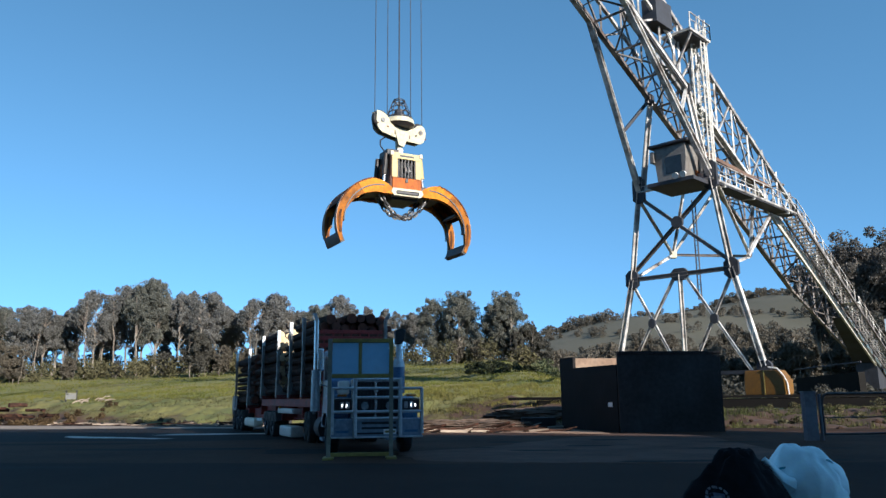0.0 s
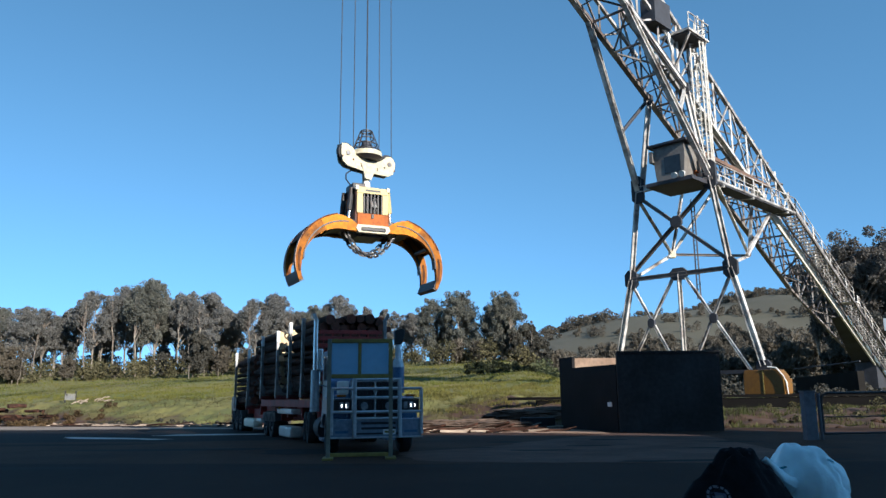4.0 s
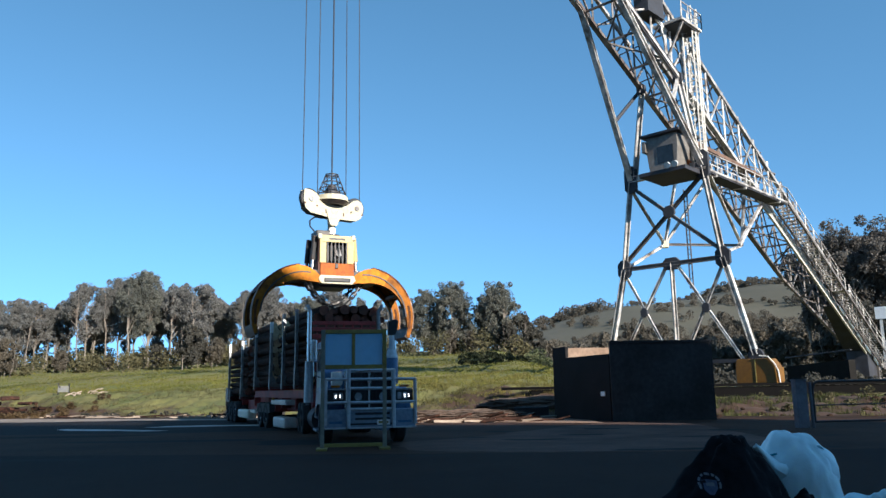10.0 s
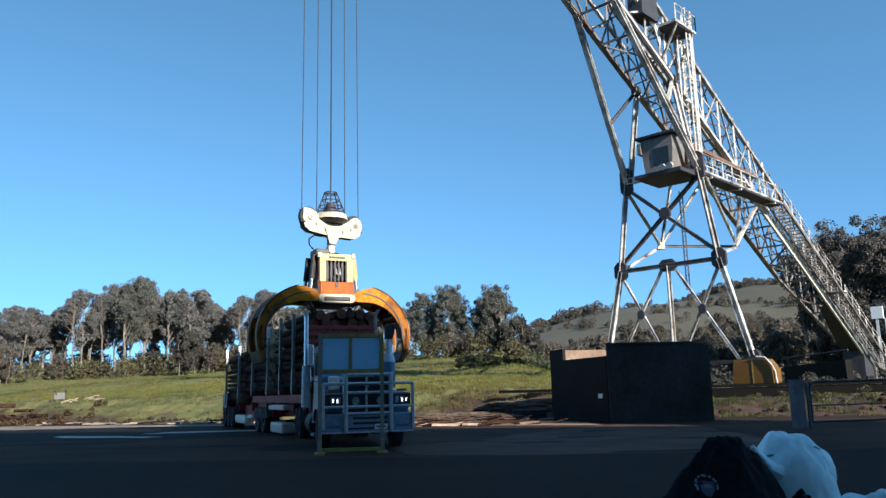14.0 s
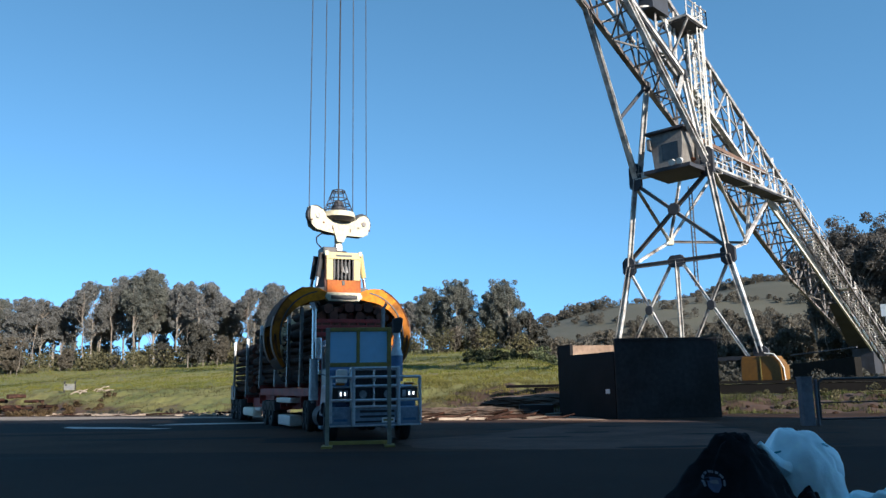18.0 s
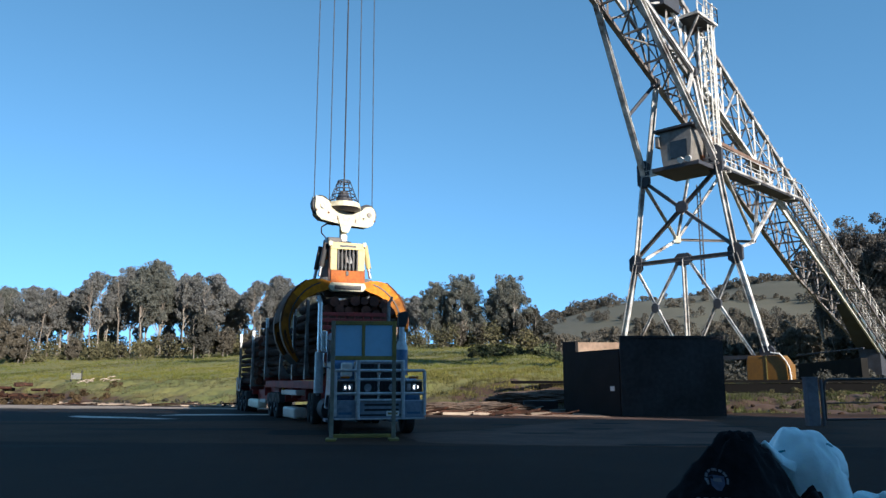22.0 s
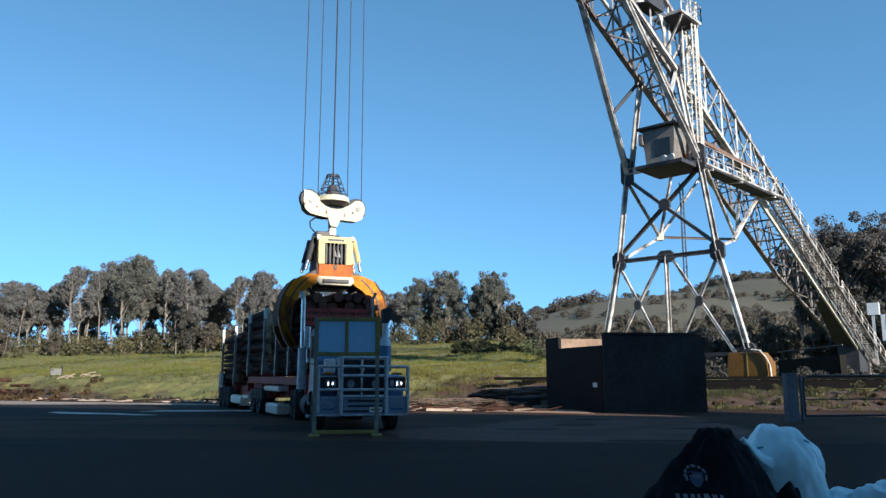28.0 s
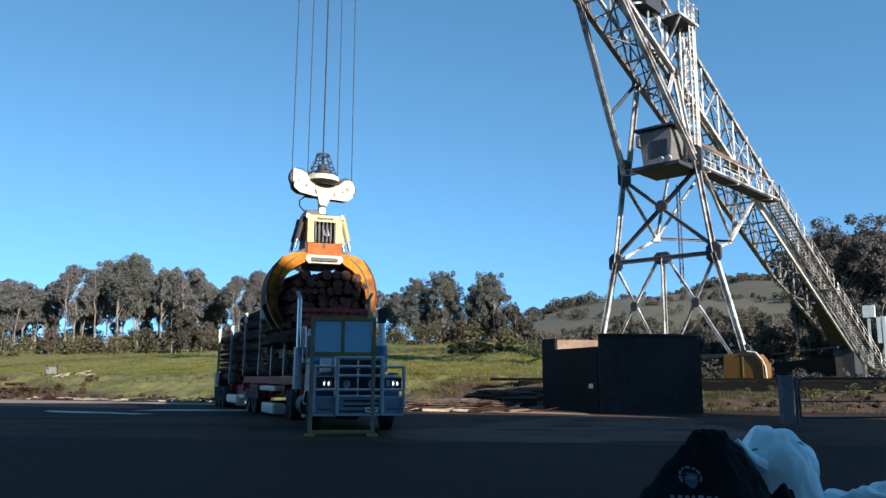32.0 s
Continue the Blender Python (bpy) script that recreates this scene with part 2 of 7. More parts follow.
M["frame_white"] = surface("pale_post_paint", (0.24, 0.225, 0.18), (0.15, 0.14, 0.11), rough=0.55, big=1.6, fine=10, amount=0.4)
M["pane"] = surface("milky_plastic_sheet", (0.50, 0.70, 0.84), (0.42, 0.63, 0.79), rough=0.35, big=0.8, fine=6, amount=0.5, bump=0, speck=0.05)
def let_light_through(m, share):
    n, l = m.node_tree.nodes, m.node_tree.links
    tr = n.new("ShaderNodeBsdfTranslucent")
    l.new(n["Principled BSDF"].inputs["Base Color"].links[0].from_socket, tr.inputs["Color"])
    ms = n.new("ShaderNodeMixShader")
    ms.inputs[0].default_value = share
    l.new(n["Principled BSDF"].outputs[0], ms.inputs[1])
    l.new(tr.outputs[0], ms.inputs[2])
    l.new(ms.outputs[0], n["Material Output"].inputs["Surface"])


let_light_through(M["pane"], 0.5)
M["glass"] = surface("dark_window_glass", (0.02, 0.025, 0.03), rough=0.08, big=1, fine=3, bump=0)
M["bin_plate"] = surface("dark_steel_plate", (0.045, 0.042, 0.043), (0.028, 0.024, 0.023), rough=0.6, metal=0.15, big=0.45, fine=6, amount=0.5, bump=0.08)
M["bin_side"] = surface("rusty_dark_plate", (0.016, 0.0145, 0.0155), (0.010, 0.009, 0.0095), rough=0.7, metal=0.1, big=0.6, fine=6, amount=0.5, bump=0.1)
M["bin_inner"] = surface("rusted_plate_inside", (0.31, 0.212, 0.147), (0.19, 0.118, 0.074), rough=0.75, big=0.8, fine=7, amount=0.5)
M["fence_post"] = surface("grey_lilac_steel", (0.15, 0.143, 0.165), (0.0975, 0.0825, 0.0825), rough=0.6, big=1.4, fine=9, amount=0.4)
# pale, so the unseen shed throws skylight back over the yard
M["shed"] = surface("shed_cladding", (0.48, 0.49, 0.50), (0.40, 0.40, 0.40), rough=0.6, big=0.3, fine=5, amount=0.5)
M["trunk"] = surface("pale_gum_trunk", (0.27, 0.232, 0.188), (0.128, 0.0975, 0.075), rough=0.9, big=0.7, fine=6, amount=0.5, bump=0.3)
M["leaf"] = leafy("gum_leaves", (0.218, 0.208, 0.190), (0.124, 0.122, 0.113), 0.2)
M["leaf_olive"] = leafy("olive_gum_leaves", (0.192, 0.188, 0.155), (0.108, 0.110, 0.092), 0.2)
M["leaf_dark"] = leafy("dark_leaves", (0.092, 0.085, 0.068), (0.055, 0.053, 0.044), 0.18)
M["leaf_dusky"] = leafy("dusky_gum_leaves", (0.15, 0.134, 0.115), (0.085, 0.078, 0.07), 0.25)
M["bush"] = leafy("scrub_leaves", (0.16, 0.135, 0.066), (0.075, 0.072, 0.038))
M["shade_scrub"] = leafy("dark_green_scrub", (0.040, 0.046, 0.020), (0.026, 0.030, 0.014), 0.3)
M["pale_bush"] = leafy("pale_weed_leaves", (0.20, 0.205, 0.10), (0.13, 0.14, 0.06))
M["rust_weed"] = leafy("rusty_dry_weeds", (0.125, 0.080, 0.038), (0.07, 0.050, 0.026))
M["far_leaf"] = leafy("far_wood_leaves", (0.150, 0.126, 0.092), (0.088, 0.078, 0.062), 0.15)
M["blade"] = leafy("grass_blades", (0.120, 0.134, 0.022), (0.185, 0.156, 0.034), 0.3)
M["gold_grass"] = leafy("yellow_tussock", (0.21, 0.165, 0.045), (0.105, 0.105, 0.032), 0.35)
M["dark_grass"] = leafy("dark_tussock", (0.075, 0.085, 0.022), (0.11, 0.10, 0.028), 0.35)
M["straw"] = leafy("dry_weeds", (0.135, 0.112, 0.045), (0.078, 0.078, 0.030), 0.35)
M["bag_white"] = surface("white_plastic_film", (0.74, 0.95, 1.0), (0.64, 0.90, 1.0), rough=0.35, big=5, fine=30, amount=0.4, bump=0.15, bump_scale=14, speck=0.06)
M["bank_weed"] = leafy("rank_bank_weeds", (0.040, 0.050, 0.014), (0.105, 0.102, 0.030), 0.75)
M["bag_black"] = surface("black_bag_cloth", (0.008, 0.008, 0.0105), (0.013, 0.013, 0.016), rough=0.75, big=6, fine=40, amount=0.5, bump=0.3, bump_scale=25)
let_light_through(M["bag_white"], 0.03)
M["print_grey"] = surface("grey_print", (0.24, 0.25, 0.29), rough=0.6, big=6, fine=40, bump=0, speck=0.1)
M["print_blue"] = surface("blue_print", (0.10, 0.125, 0.22), rough=0.6, big=6, fine=40, bump=0, speck=0.1)
M["teal_print"] = surface("teal_print", (0.05, 0.32, 0.42), rough=0.5, big=6, fine=40, bump=0, speck=0.1)
M["lamp_on"] = glow("headlamp_glow", (1.0, 0.98, 0.93), 1.8)
M["lens"] = surface("lamp_lens", (0.35, 0.38, 0.42), rough=0.12, big=3, fine=20, bump=0)
M["amber"] = surface("amber_lens", (0.45, 0.16, 0.02), rough=0.2, big=3, fine=20, bump=0)
M["floodlight"] = surface("floodlight_face", (0.85, 0.85, 0.80), rough=0.25, big=3, fine=20, bump=0, speck=0.05)


for k in ("asphalt", "asphalt_shade", "asphalt_dark", "concrete", "stain", "dirt", "bin_plate", "rail", "trough", "dusty", "pale_dirt", "bark", "bag_black", "yellow", "yellow_shade", "arm_brown", "orange_panel", "bin_side"):
    M[k].node_tree.nodes["Principled BSDF"].inputs["Specular IOR Level"].default_value = 0.12


# ---- mesh tools ----
def empty(name, m, label, category, group="", kind=""):
    ob = new(name)
    ob.empty_display_size = 0.3
    ob.matrix_basis = m
    return tagged(ob, label, category, group, kind)


def mesh_of(name, bm, mats, smooth=False):
    me = bpy.data.meshes.new(name)
    bmesh.ops.recalc_face_normals(bm, faces=bm.faces)
    bm.to_mesh(me)
    bm.free()
    for mt in (mats if isinstance(mats, (list, tuple)) else [mats]):
        me.materials.append(mt)
    if smooth:
        me.polygons.foreach_set("use_smooth", [True] * len(me.polygons))
        me.set_sharp_from_angle(angle=radians(38))
    return me


def part(name, bm, material, parent, label="", smooth=False):
    ob = new(name, mesh_of(name, bm, material, smooth))
    ob.parent = parent
    return tagged(ob, label) if label else ob


def thing(name, bm, material, label, category, m=None, group="", kind="", smooth=False):
    ob = new(name, mesh_of(name, bm, material, smooth))
    if m is not None:
        ob.matrix_basis = m
    return tagged(ob, label, category, group, kind)


def shared(name, me, parent, m):
    ob = new(name, me)
    ob.parent = parent
    ob.matrix_basis = m
    return ob


def box(x0, x1, y0, y1, z0, z1, bevel=0.0, bm=None, m=None):
    b = bmesh.new()
    bmesh.ops.create_cube(b, size=1.0, matrix=Matrix.Translation(((x0 + x1) / 2, (y0 + y1) / 2, (z0 + z1) / 2)) @ Matrix.Diagonal((abs(x1 - x0), abs(y1 - y0), abs(z1 - z0), 1)))
    if bevel:
        bmesh.ops.bevel(b, geom=list(b.edges), offset=bevel, segments=2, affect='EDGES', profile=0.6)
    if m is not None:
        b.transform(m)
    return join(bm, b)


def join(bm, b):
    if bm is None:
        return b
    me = bpy.data.meshes.new("tmp")
    b.to_mesh(me)
    b.free()
    bm.from_mesh(me)
    bpy.data.meshes.remove(me)
    return bm


def rotmat(a, b, up=(0, 0, 1)):
    d = (Vector(b) - Vector(a))
    z = d.normalized()
    u = Vector(up)
    if abs(z.dot(u)) > 0.98:
        u = Vector((1, 0, 0))
    x = u.cross(z).normalized()
    y = z.cross(x)
    r = Matrix((x, y, z)).transposed().to_4x4()
    r.translation = Vector(a)
    return r, d.length


def beam(a, b, w, h=None, bm=None, up=(0, 0, 1), bevel=0.0):
    """A square bar from a to b, w wide and h deep (towards up)."""
    h = h or w
    r, n = rotmat(a, b, up)
    return box(-w / 2, w / 2, -h / 2, h / 2, 0, n, bevel, bm, r)


def tube(a, b, r0, r1=None, n=10, bm=None):
    r1 = r0 if r1 is None else r1
    r, ln = rotmat(a, b)
    t = bmesh.new()
    bmesh.ops.create_cone(t, cap_ends=True, segments=n, radius1=r0, radius2=r1, depth=ln, matrix=r @ Matrix.Translation((0, 0, ln / 2)))
    return join(bm, t)


def pipe(points, r, n=6, bm=None):
    for a, b in zip(points, points[1:]):
        bm = tube(a, b, r, r, n, bm)
    return bm


def prism(outline, y0, y1, bm=None, bevel=0.0, m=None):
    """An outline in x and z, pushed from y0 to y1."""
    b = bmesh.new()
    v0 = [b.verts.new((x, y0, z)) for x, z in outline]
    v1 = [b.verts.new((x, y1, z)) for x, z in outline]
    k = len(outline)
    b.faces.new(v0)
    b.faces.new(v1[::-1])
    for i in range(k):
        b.faces.new((v0[i], v0[(i + 1) % k], v1[(i + 1) % k], v1[i]))
    if bevel:
        bmesh.ops.bevel(b, geom=list(b.edges), offset=bevel, segments=2, affect='EDGES', profile=0.6)
    if m is not None:
        b.transform(m)
    return join(bm, b)


def ring(x, y, z, r_out, r_in, w, n=24, axis='X', bm=None):
    """A tyre-like ring of rounded section, turning about x, y or z."""
    b = bmesh.new()
    sec = [(r_in, -w / 2), (r_out - 0.06 * r_out, -w / 2), (r_out, -w / 2 * 0.72), (r_out, w / 2 * 0.72), (r_out - 0.06 * r_out, w / 2), (r_in, w / 2)]
    rows = []
    for i in range(n):
        a = 2 * math.pi * i / n
        rows.append([b.verts.new((s, r * math.cos(a), r * math.sin(a))) for r, s in sec])
    for i in range(n):
        p, q = rows[i], rows[(i + 1) % n]
        for j in range(len(sec)):
            k = (j + 1) % len(sec)
            b.faces.new((p[j], q[j], q[k], p[k]))
    rot = {'X': Matrix(), 'Y': Matrix.Rotation(radians(90), 4, 'Z'), 'Z': Matrix.Rotation(radians(90), 4, 'Y')}[axis]
    b.transform(Matrix.Translation((x, y, z)) @ rot)
    return join(bm, b)


def yard_z(y):
    """The yard falls gently away from the shed."""
    return 0.33 - 0.0068 * y


def lay(bm):
    """Drops a flat sheet onto the sloping yard."""
    for v in bm.verts:
        v.co.z += yard_z(v.co.y)
    return bm


def smoothstep(a, b, x):
    t = np.clip((x - a) / (b - a), 0, 1)
    return t * t * (3 - 2 * t)


# ---- ground, yard and the shed behind the camera ----
def yard_edge(x):
    """How far out the sealed yard reaches, for a place across."""
    return np.clip(40 - 0.45 * (x - 2), 29, 62)


RIDGE_X = (-400, -60, -10, 25, 52, 80, 105, 128, 146, 164, 180, 196, 228, 265, 340, 700)
RIDGE_Z = (5, 8, 13, 27, 38, 45, 50, 51.5, 53.5, 55.5, 60, 63.5, 63, 59, 55, 38)      # the far hill's crest line


def land(x, y):
    """Height of the ground: flat yard, a bank, a rising paddock, a far hill."""
    x, y = np.asarray(x, float), np.asarray(y, float)
    e = y - yard_edge(x)
    right = smoothstep(6, 16, x)
    rise = 1.25 * smoothstep(0, 7, e) * (1 - 0.42 * right) + (0.085 * (1 - right) + 0.014 * right) * np.clip(e - 4, 0, 66)
    rough = 0.10 * np.sin(x * 0.9 + 1.3 * np.sin(y * 0.37)) * np.sin(y * 0.7 + 0.8 * np.sin(x * 0.31)) * smoothstep(0.5, 5, e)
    rough += 0.16 * np.sin(x * 2.3 + 2.0 * np.sin(y * 1.1)) * np.sin(y * 2.9 + 1.5 * np.sin(x * 0.9)) * smoothstep(0.2, 1.5, e) * (1 - smoothstep(7, 11, e))
    rough += 0.10 * np.sin(x * 0.21 + 2.0) * np.sin(y * 0.17) * smoothstep(4, 14, e)
    hill = np.interp(x, RIDGE_X, RIDGE_Z) * smoothstep(165, 520, y)
    base = (yard_z(np.clip(y, -30, 48)) - 0.03) * (1 - smoothstep(0, 7, e)) - 0.03 * smoothstep(0, 7, e)
    return base + rise + rough + hill - 3.0 * smoothstep(130, 260, y) * (1 - smoothstep(20, 120, x))


def sheet(xs, ys, zf, name):
    X, Y = np.meshgrid(xs, ys)
    Z = zf(X, Y)
    v = np.stack([X.ravel(), Y.ravel(), Z.ravel()], 1)
    a = (np.arange(len(ys) - 1)[:, None] * len(xs) + np.arange(len(xs) - 1)[None, :]).ravel()
    f = np.stack([a, a + 1, a + 1 + len(xs), a + len(xs)], 1)
    me = bpy.data.meshes.new(name)
    me.from_pydata(v.tolist(), [], f.tolist())
    me.polygons.foreach_set("use_smooth", [True] * len(me.polygons))
    return me


def ground_material():
    """Green paddock over brown soil: bare where the bank is steep and in patches, straw and yellow patches beyond."""
    m = surface("paddock", (0.086, 0.101, 0.024), (0.165, 0.134, 0.042), rough=0.95, big=0.16, fine=2.2, amount=0.5, edge=0.18, bump=0.7, bump_scale=3.5, speck=0.35)
    n, l = m.node_tree.nodes, m.node_tree.links
    b = n["Principled BSDF"]
    grass = b.inputs["Base Color"].links[0].from_socket
    co = n.new("ShaderNodeTexCoord").outputs["Object"]
    at = n.new("ShaderNodeAttribute")
    at.attribute_name = "bare"
    no = n.new("ShaderNodeTexNoise")
    no.inputs["Scale"].default_value, no.inputs["Detail"].default_value = 0.55, 8
    l.new(co, no.inputs["Vector"])
    ad = n.new("ShaderNodeMath")
    ad.operation = 'ADD'
    l.new(at.outputs["Fac"], ad.inputs[0])
    l.new(no.outputs["Fac"], ad.inputs[1])
    mr = n.new("ShaderNodeMapRange")
    mr.inputs["From Min"].default_value, mr.inputs["From Max"].default_value = 0.92, 1.12
    l.new(ad.outputs[0], mr.inputs["Value"])
    n2 = n.new("ShaderNodeTexNoise")
    n2.inputs["Scale"].default_value, n2.inputs["Detail"].default_value = 1.6, 8
    l.new(co, n2.inputs["Vector"])
    soil = n.new("ShaderNodeMix")
    soil.data_type = 'RGBA'
    soil.inputs["A"].default_value = (0.014, 0.008, 0.005, 1)
    soil.inputs["B"].default_value = (0.085, 0.042, 0.023, 1)
    l.new(n2.outputs["Fac"], soil.inputs["Factor"])
    mx = n.new("ShaderNodeMix")
    mx.data_type = 'RGBA'
    l.new(mr.outputs[0], mx.inputs["Factor"])
    l.new(grass, mx.inputs["A"])
    l.new(soil.outputs["Result"], mx.inputs["B"])
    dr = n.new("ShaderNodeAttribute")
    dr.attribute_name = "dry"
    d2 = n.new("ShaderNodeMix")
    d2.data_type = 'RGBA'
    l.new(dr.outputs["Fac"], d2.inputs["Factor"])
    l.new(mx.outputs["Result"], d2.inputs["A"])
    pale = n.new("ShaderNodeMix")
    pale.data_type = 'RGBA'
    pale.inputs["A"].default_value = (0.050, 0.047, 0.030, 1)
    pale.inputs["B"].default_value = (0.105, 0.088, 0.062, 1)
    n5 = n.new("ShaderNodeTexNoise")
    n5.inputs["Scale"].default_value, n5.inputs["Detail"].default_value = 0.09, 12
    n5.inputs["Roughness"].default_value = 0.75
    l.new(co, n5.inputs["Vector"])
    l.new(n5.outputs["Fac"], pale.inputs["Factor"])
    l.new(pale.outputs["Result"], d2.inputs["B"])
    l.new(d2.outputs["Result"], b.inputs["Base Color"])
    return m


xs = np.concatenate([np.linspace(-1500, -160, 18), np.linspace(-150, -46, 30), np.linspace(-45, 60, 240), np.linspace(62, 420, 90), np.linspace(440, 1600, 16)])
ys = np.concatenate([np.linspace(-900, 20, 14), np.linspace(22, 80, 190), np.linspace(81.5, 180, 55), np.linspace(186, 620, 60), np.linspace(650, 2400, 14)])
gme = sheet(xs, ys, land, "ground")
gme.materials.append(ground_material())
gx, gy = np.meshgrid(xs, ys)
ge = (gy - yard_edge(gx)).ravel()
gxr = gx.ravel()
near_r = smoothstep(-3, 2, gxr)
# extra soil at right also paints the shade under rail and crane
bare = 0.55 * smoothstep(13, 17, gxr) * smoothstep(14, 22, ge) + 0.52 * smoothstep(8, 12, gxr) * (1 - smoothstep(14, 22, ge)) + (0.46 + 0.18 * near_r) * (1 - smoothstep(2.0 + 3.0 * near_r, 7.0 + 5.0 * near_r, ge)) + 0.16 * smoothstep(8, 14, gxr) * (1 - smoothstep(28, 40, ge)) - 0.25 * smoothstep(9, 14, ge) + 0.24 * (1 - smoothstep(-27, -18, gxr)) * (1 - smoothstep(6, 13, ge))
att = gme.attributes.new("bare", 'FLOAT', 'POINT')
att.data.foreach_set("value", bare.astype(np.float32))
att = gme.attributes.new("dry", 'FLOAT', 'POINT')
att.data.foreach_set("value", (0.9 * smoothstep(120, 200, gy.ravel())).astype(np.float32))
tagged(new("ground", gme), "green grassy paddock rising behind a bare dirt bank", "ground", kind="structure")

# the sealed yard, an irregular sheet a little above the soil
yxs = np.linspace(-120, 70, 230)
rng = np.random.RandomState(3)
yb = bmesh.new()
wob = 0.35 * np.sin(yxs * 0.8) + 0.25 * np.sin(yxs * 2.1 + 1) + rng.uniform(-0.12, 0.12, len(yxs))
top = [yb.verts.new((x, yard_edge(x) - 1.6 + w, 0.0)) for x, w in zip(yxs, wob)]
mid = [yb.verts.new((x, 15.0, 0.0)) for x in yxs]
low = [yb.verts.new((x, -30.0, 0.0)) for x in yxs]
for i in range(len(yxs) - 1):
    yb.faces.new((low[i], low[i + 1], mid[i + 1], mid[i]))
    yb.faces.new((mid[i], mid[i + 1], top[i + 1], top[i]))
thing("road", lay(yb), M["asphalt"], "dark worn asphalt of the log yard", "yard", kind="structure")

# darker seal on the near part
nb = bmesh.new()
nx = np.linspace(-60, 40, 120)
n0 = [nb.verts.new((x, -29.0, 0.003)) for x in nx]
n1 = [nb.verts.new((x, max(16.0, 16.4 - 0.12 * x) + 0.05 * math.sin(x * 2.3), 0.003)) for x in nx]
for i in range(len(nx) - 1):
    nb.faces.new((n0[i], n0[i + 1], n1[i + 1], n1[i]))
thing("road", lay(nb), M["asphalt_dark"], "darker smooth asphalt close to the shed", "yard", kind="structure")

# dusty far part of the yard, its sunlight put into a paler colour
fb = bmesh.new()
f0 = [fb.verts.new((x, 41.0 - 0.13 * x + 0.35 * math.sin(x * 0.6) + 0.15 * math.sin(x * 2.7), 0.0035)) for x in yxs if -70 < x < 4.6]
f1 = [fb.verts.new((v.co.x, float(yard_edge(v.co.x)) - 1.3, 0.0035)) for v in f0]
for i in range(len(f0) - 1):
    fb.faces.new((f0[i], f0[i + 1], f1[i + 1], f1[i]))
thing("pavement", lay(fb), M["dusty"], "dusty grey sealed yard beyond the trailer", "pavement", kind="structure")

# dark sheet painted as shade between the trailer's bays and the dusty strip
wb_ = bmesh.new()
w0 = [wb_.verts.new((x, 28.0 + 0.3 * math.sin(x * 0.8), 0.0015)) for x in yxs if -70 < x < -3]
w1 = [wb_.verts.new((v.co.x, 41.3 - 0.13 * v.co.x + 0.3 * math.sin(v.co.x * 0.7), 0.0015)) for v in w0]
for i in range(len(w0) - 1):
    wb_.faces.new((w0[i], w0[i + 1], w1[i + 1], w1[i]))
thing("road", lay(wb_), M["asphalt_shade"], "dark damp asphalt beside the trailer", "yard", kind="structure")

# the strip of pale soil along its far edge
db = bmesh.new()
r0 = [db.verts.new((x, yard_edge(x) - 1.9 + 0.2 * math.sin(x * 1.1), 0.004)) for x in yxs]
r1 = [db.verts.new((x, yard_edge(x) + 0.9 + 0.3 * math.sin(x * 0.7 + 2), 0.03)) for x in yxs]
for i in range(len(yxs) - 1):
    db.faces.new((r0[i], r0[i + 1], r1[i + 1], r1[i]))
thing("trim", lay(db), M["dirt"], "strip of pale dusty soil beside the yard", "soil", kind="structure")

# trodden soil between the trailer and the bin
tb_ = bmesh.new()
tx = [x for x in yxs if -4.5 < x < 6.2]
t0_ = [tb_.verts.new((x, float(yard_edge(x)) - 7.2 + 0.25 * math.sin(x * 0.9), 0.008)) for x in tx]
t1_ = [tb_.verts.new((x, float(yard_edge(x)) - 0.9 + 0.3 * math.sin(x * 1.7), 0.012)) for x in tx]
for i in range(len(tx) - 1):
    tb_.faces.new((t0_[i], t0_[i + 1], t1_[i + 1], t1_[i]))
thing("trim", lay(tb_), M["pale_dirt"], "trodden pale brown soil before the bank", "soil", kind="structure")

# pale concrete apron on the yard
cb = bmesh.new()
outl = [(-1.5, 20.2), (-1.0, 17.9), (-0.4, 17.0), (1.7, 16.45), (4.6, 16.2), (6.6, 16.2), (7.6, 16.6), (8.2, 21.5), (8.9, 26.5), (8.8, 30.6), (6.0, 31.0), (2.6, 25.5), (0.6, 22.0)]
pts = []
for i in range(len(outl)):
    a, b2 = Vector(outl[i]), Vector(outl[(i + 1) % len(outl)])
    for k in range(6):
        p = a.lerp(b2, k / 6)
        pts.append((p.x + 0.10 * math.sin(7 * p.y + i), p.y + 0.10 * math.sin(5 * p.x + 2 * i)))
vs = [cb.verts.new((x, y, 0.006)) for x, y in pts]
cb.faces.new(vs)
thing("pavement", lay(cb), M["concrete"], "pale worn concrete apron with dark stains", "pavement", kind="structure")

# streaks of sun painted as pale strips, and oily stains on the yard
def patch(name, x0, x1, y0, y1, z, mat, label, category, seed, slant=0.0):
    rs_ = np.random.RandomState(seed)
    b = bmesh.new()
    n = 28
    cx_, cy_, ax_, ay_ = (x0 + x1) / 2, (y0 + y1) / 2, (x1 - x0) / 2, (y1 - y0) / 2
    ring_ = []
    for i in range(n):
        a = 2 * math.pi * i / n
        k = 1 + 0.12 * math.sin(3 * a + seed) + rs_.uniform(-0.10, 0.10)
        c, s_ = math.cos(a), math.sin(a)
        ring_.append(b.verts.new((cx_ + ax_ * k * math.copysign(abs(c) ** 0.7, c), cy_ + ay_ * k * math.copysign(abs(s_) ** 0.7, s_) + slant * ax_ * c, z)))
    b.faces.new(ring_)
    return thing(name, lay(b), M[mat], label, category, kind="structure")


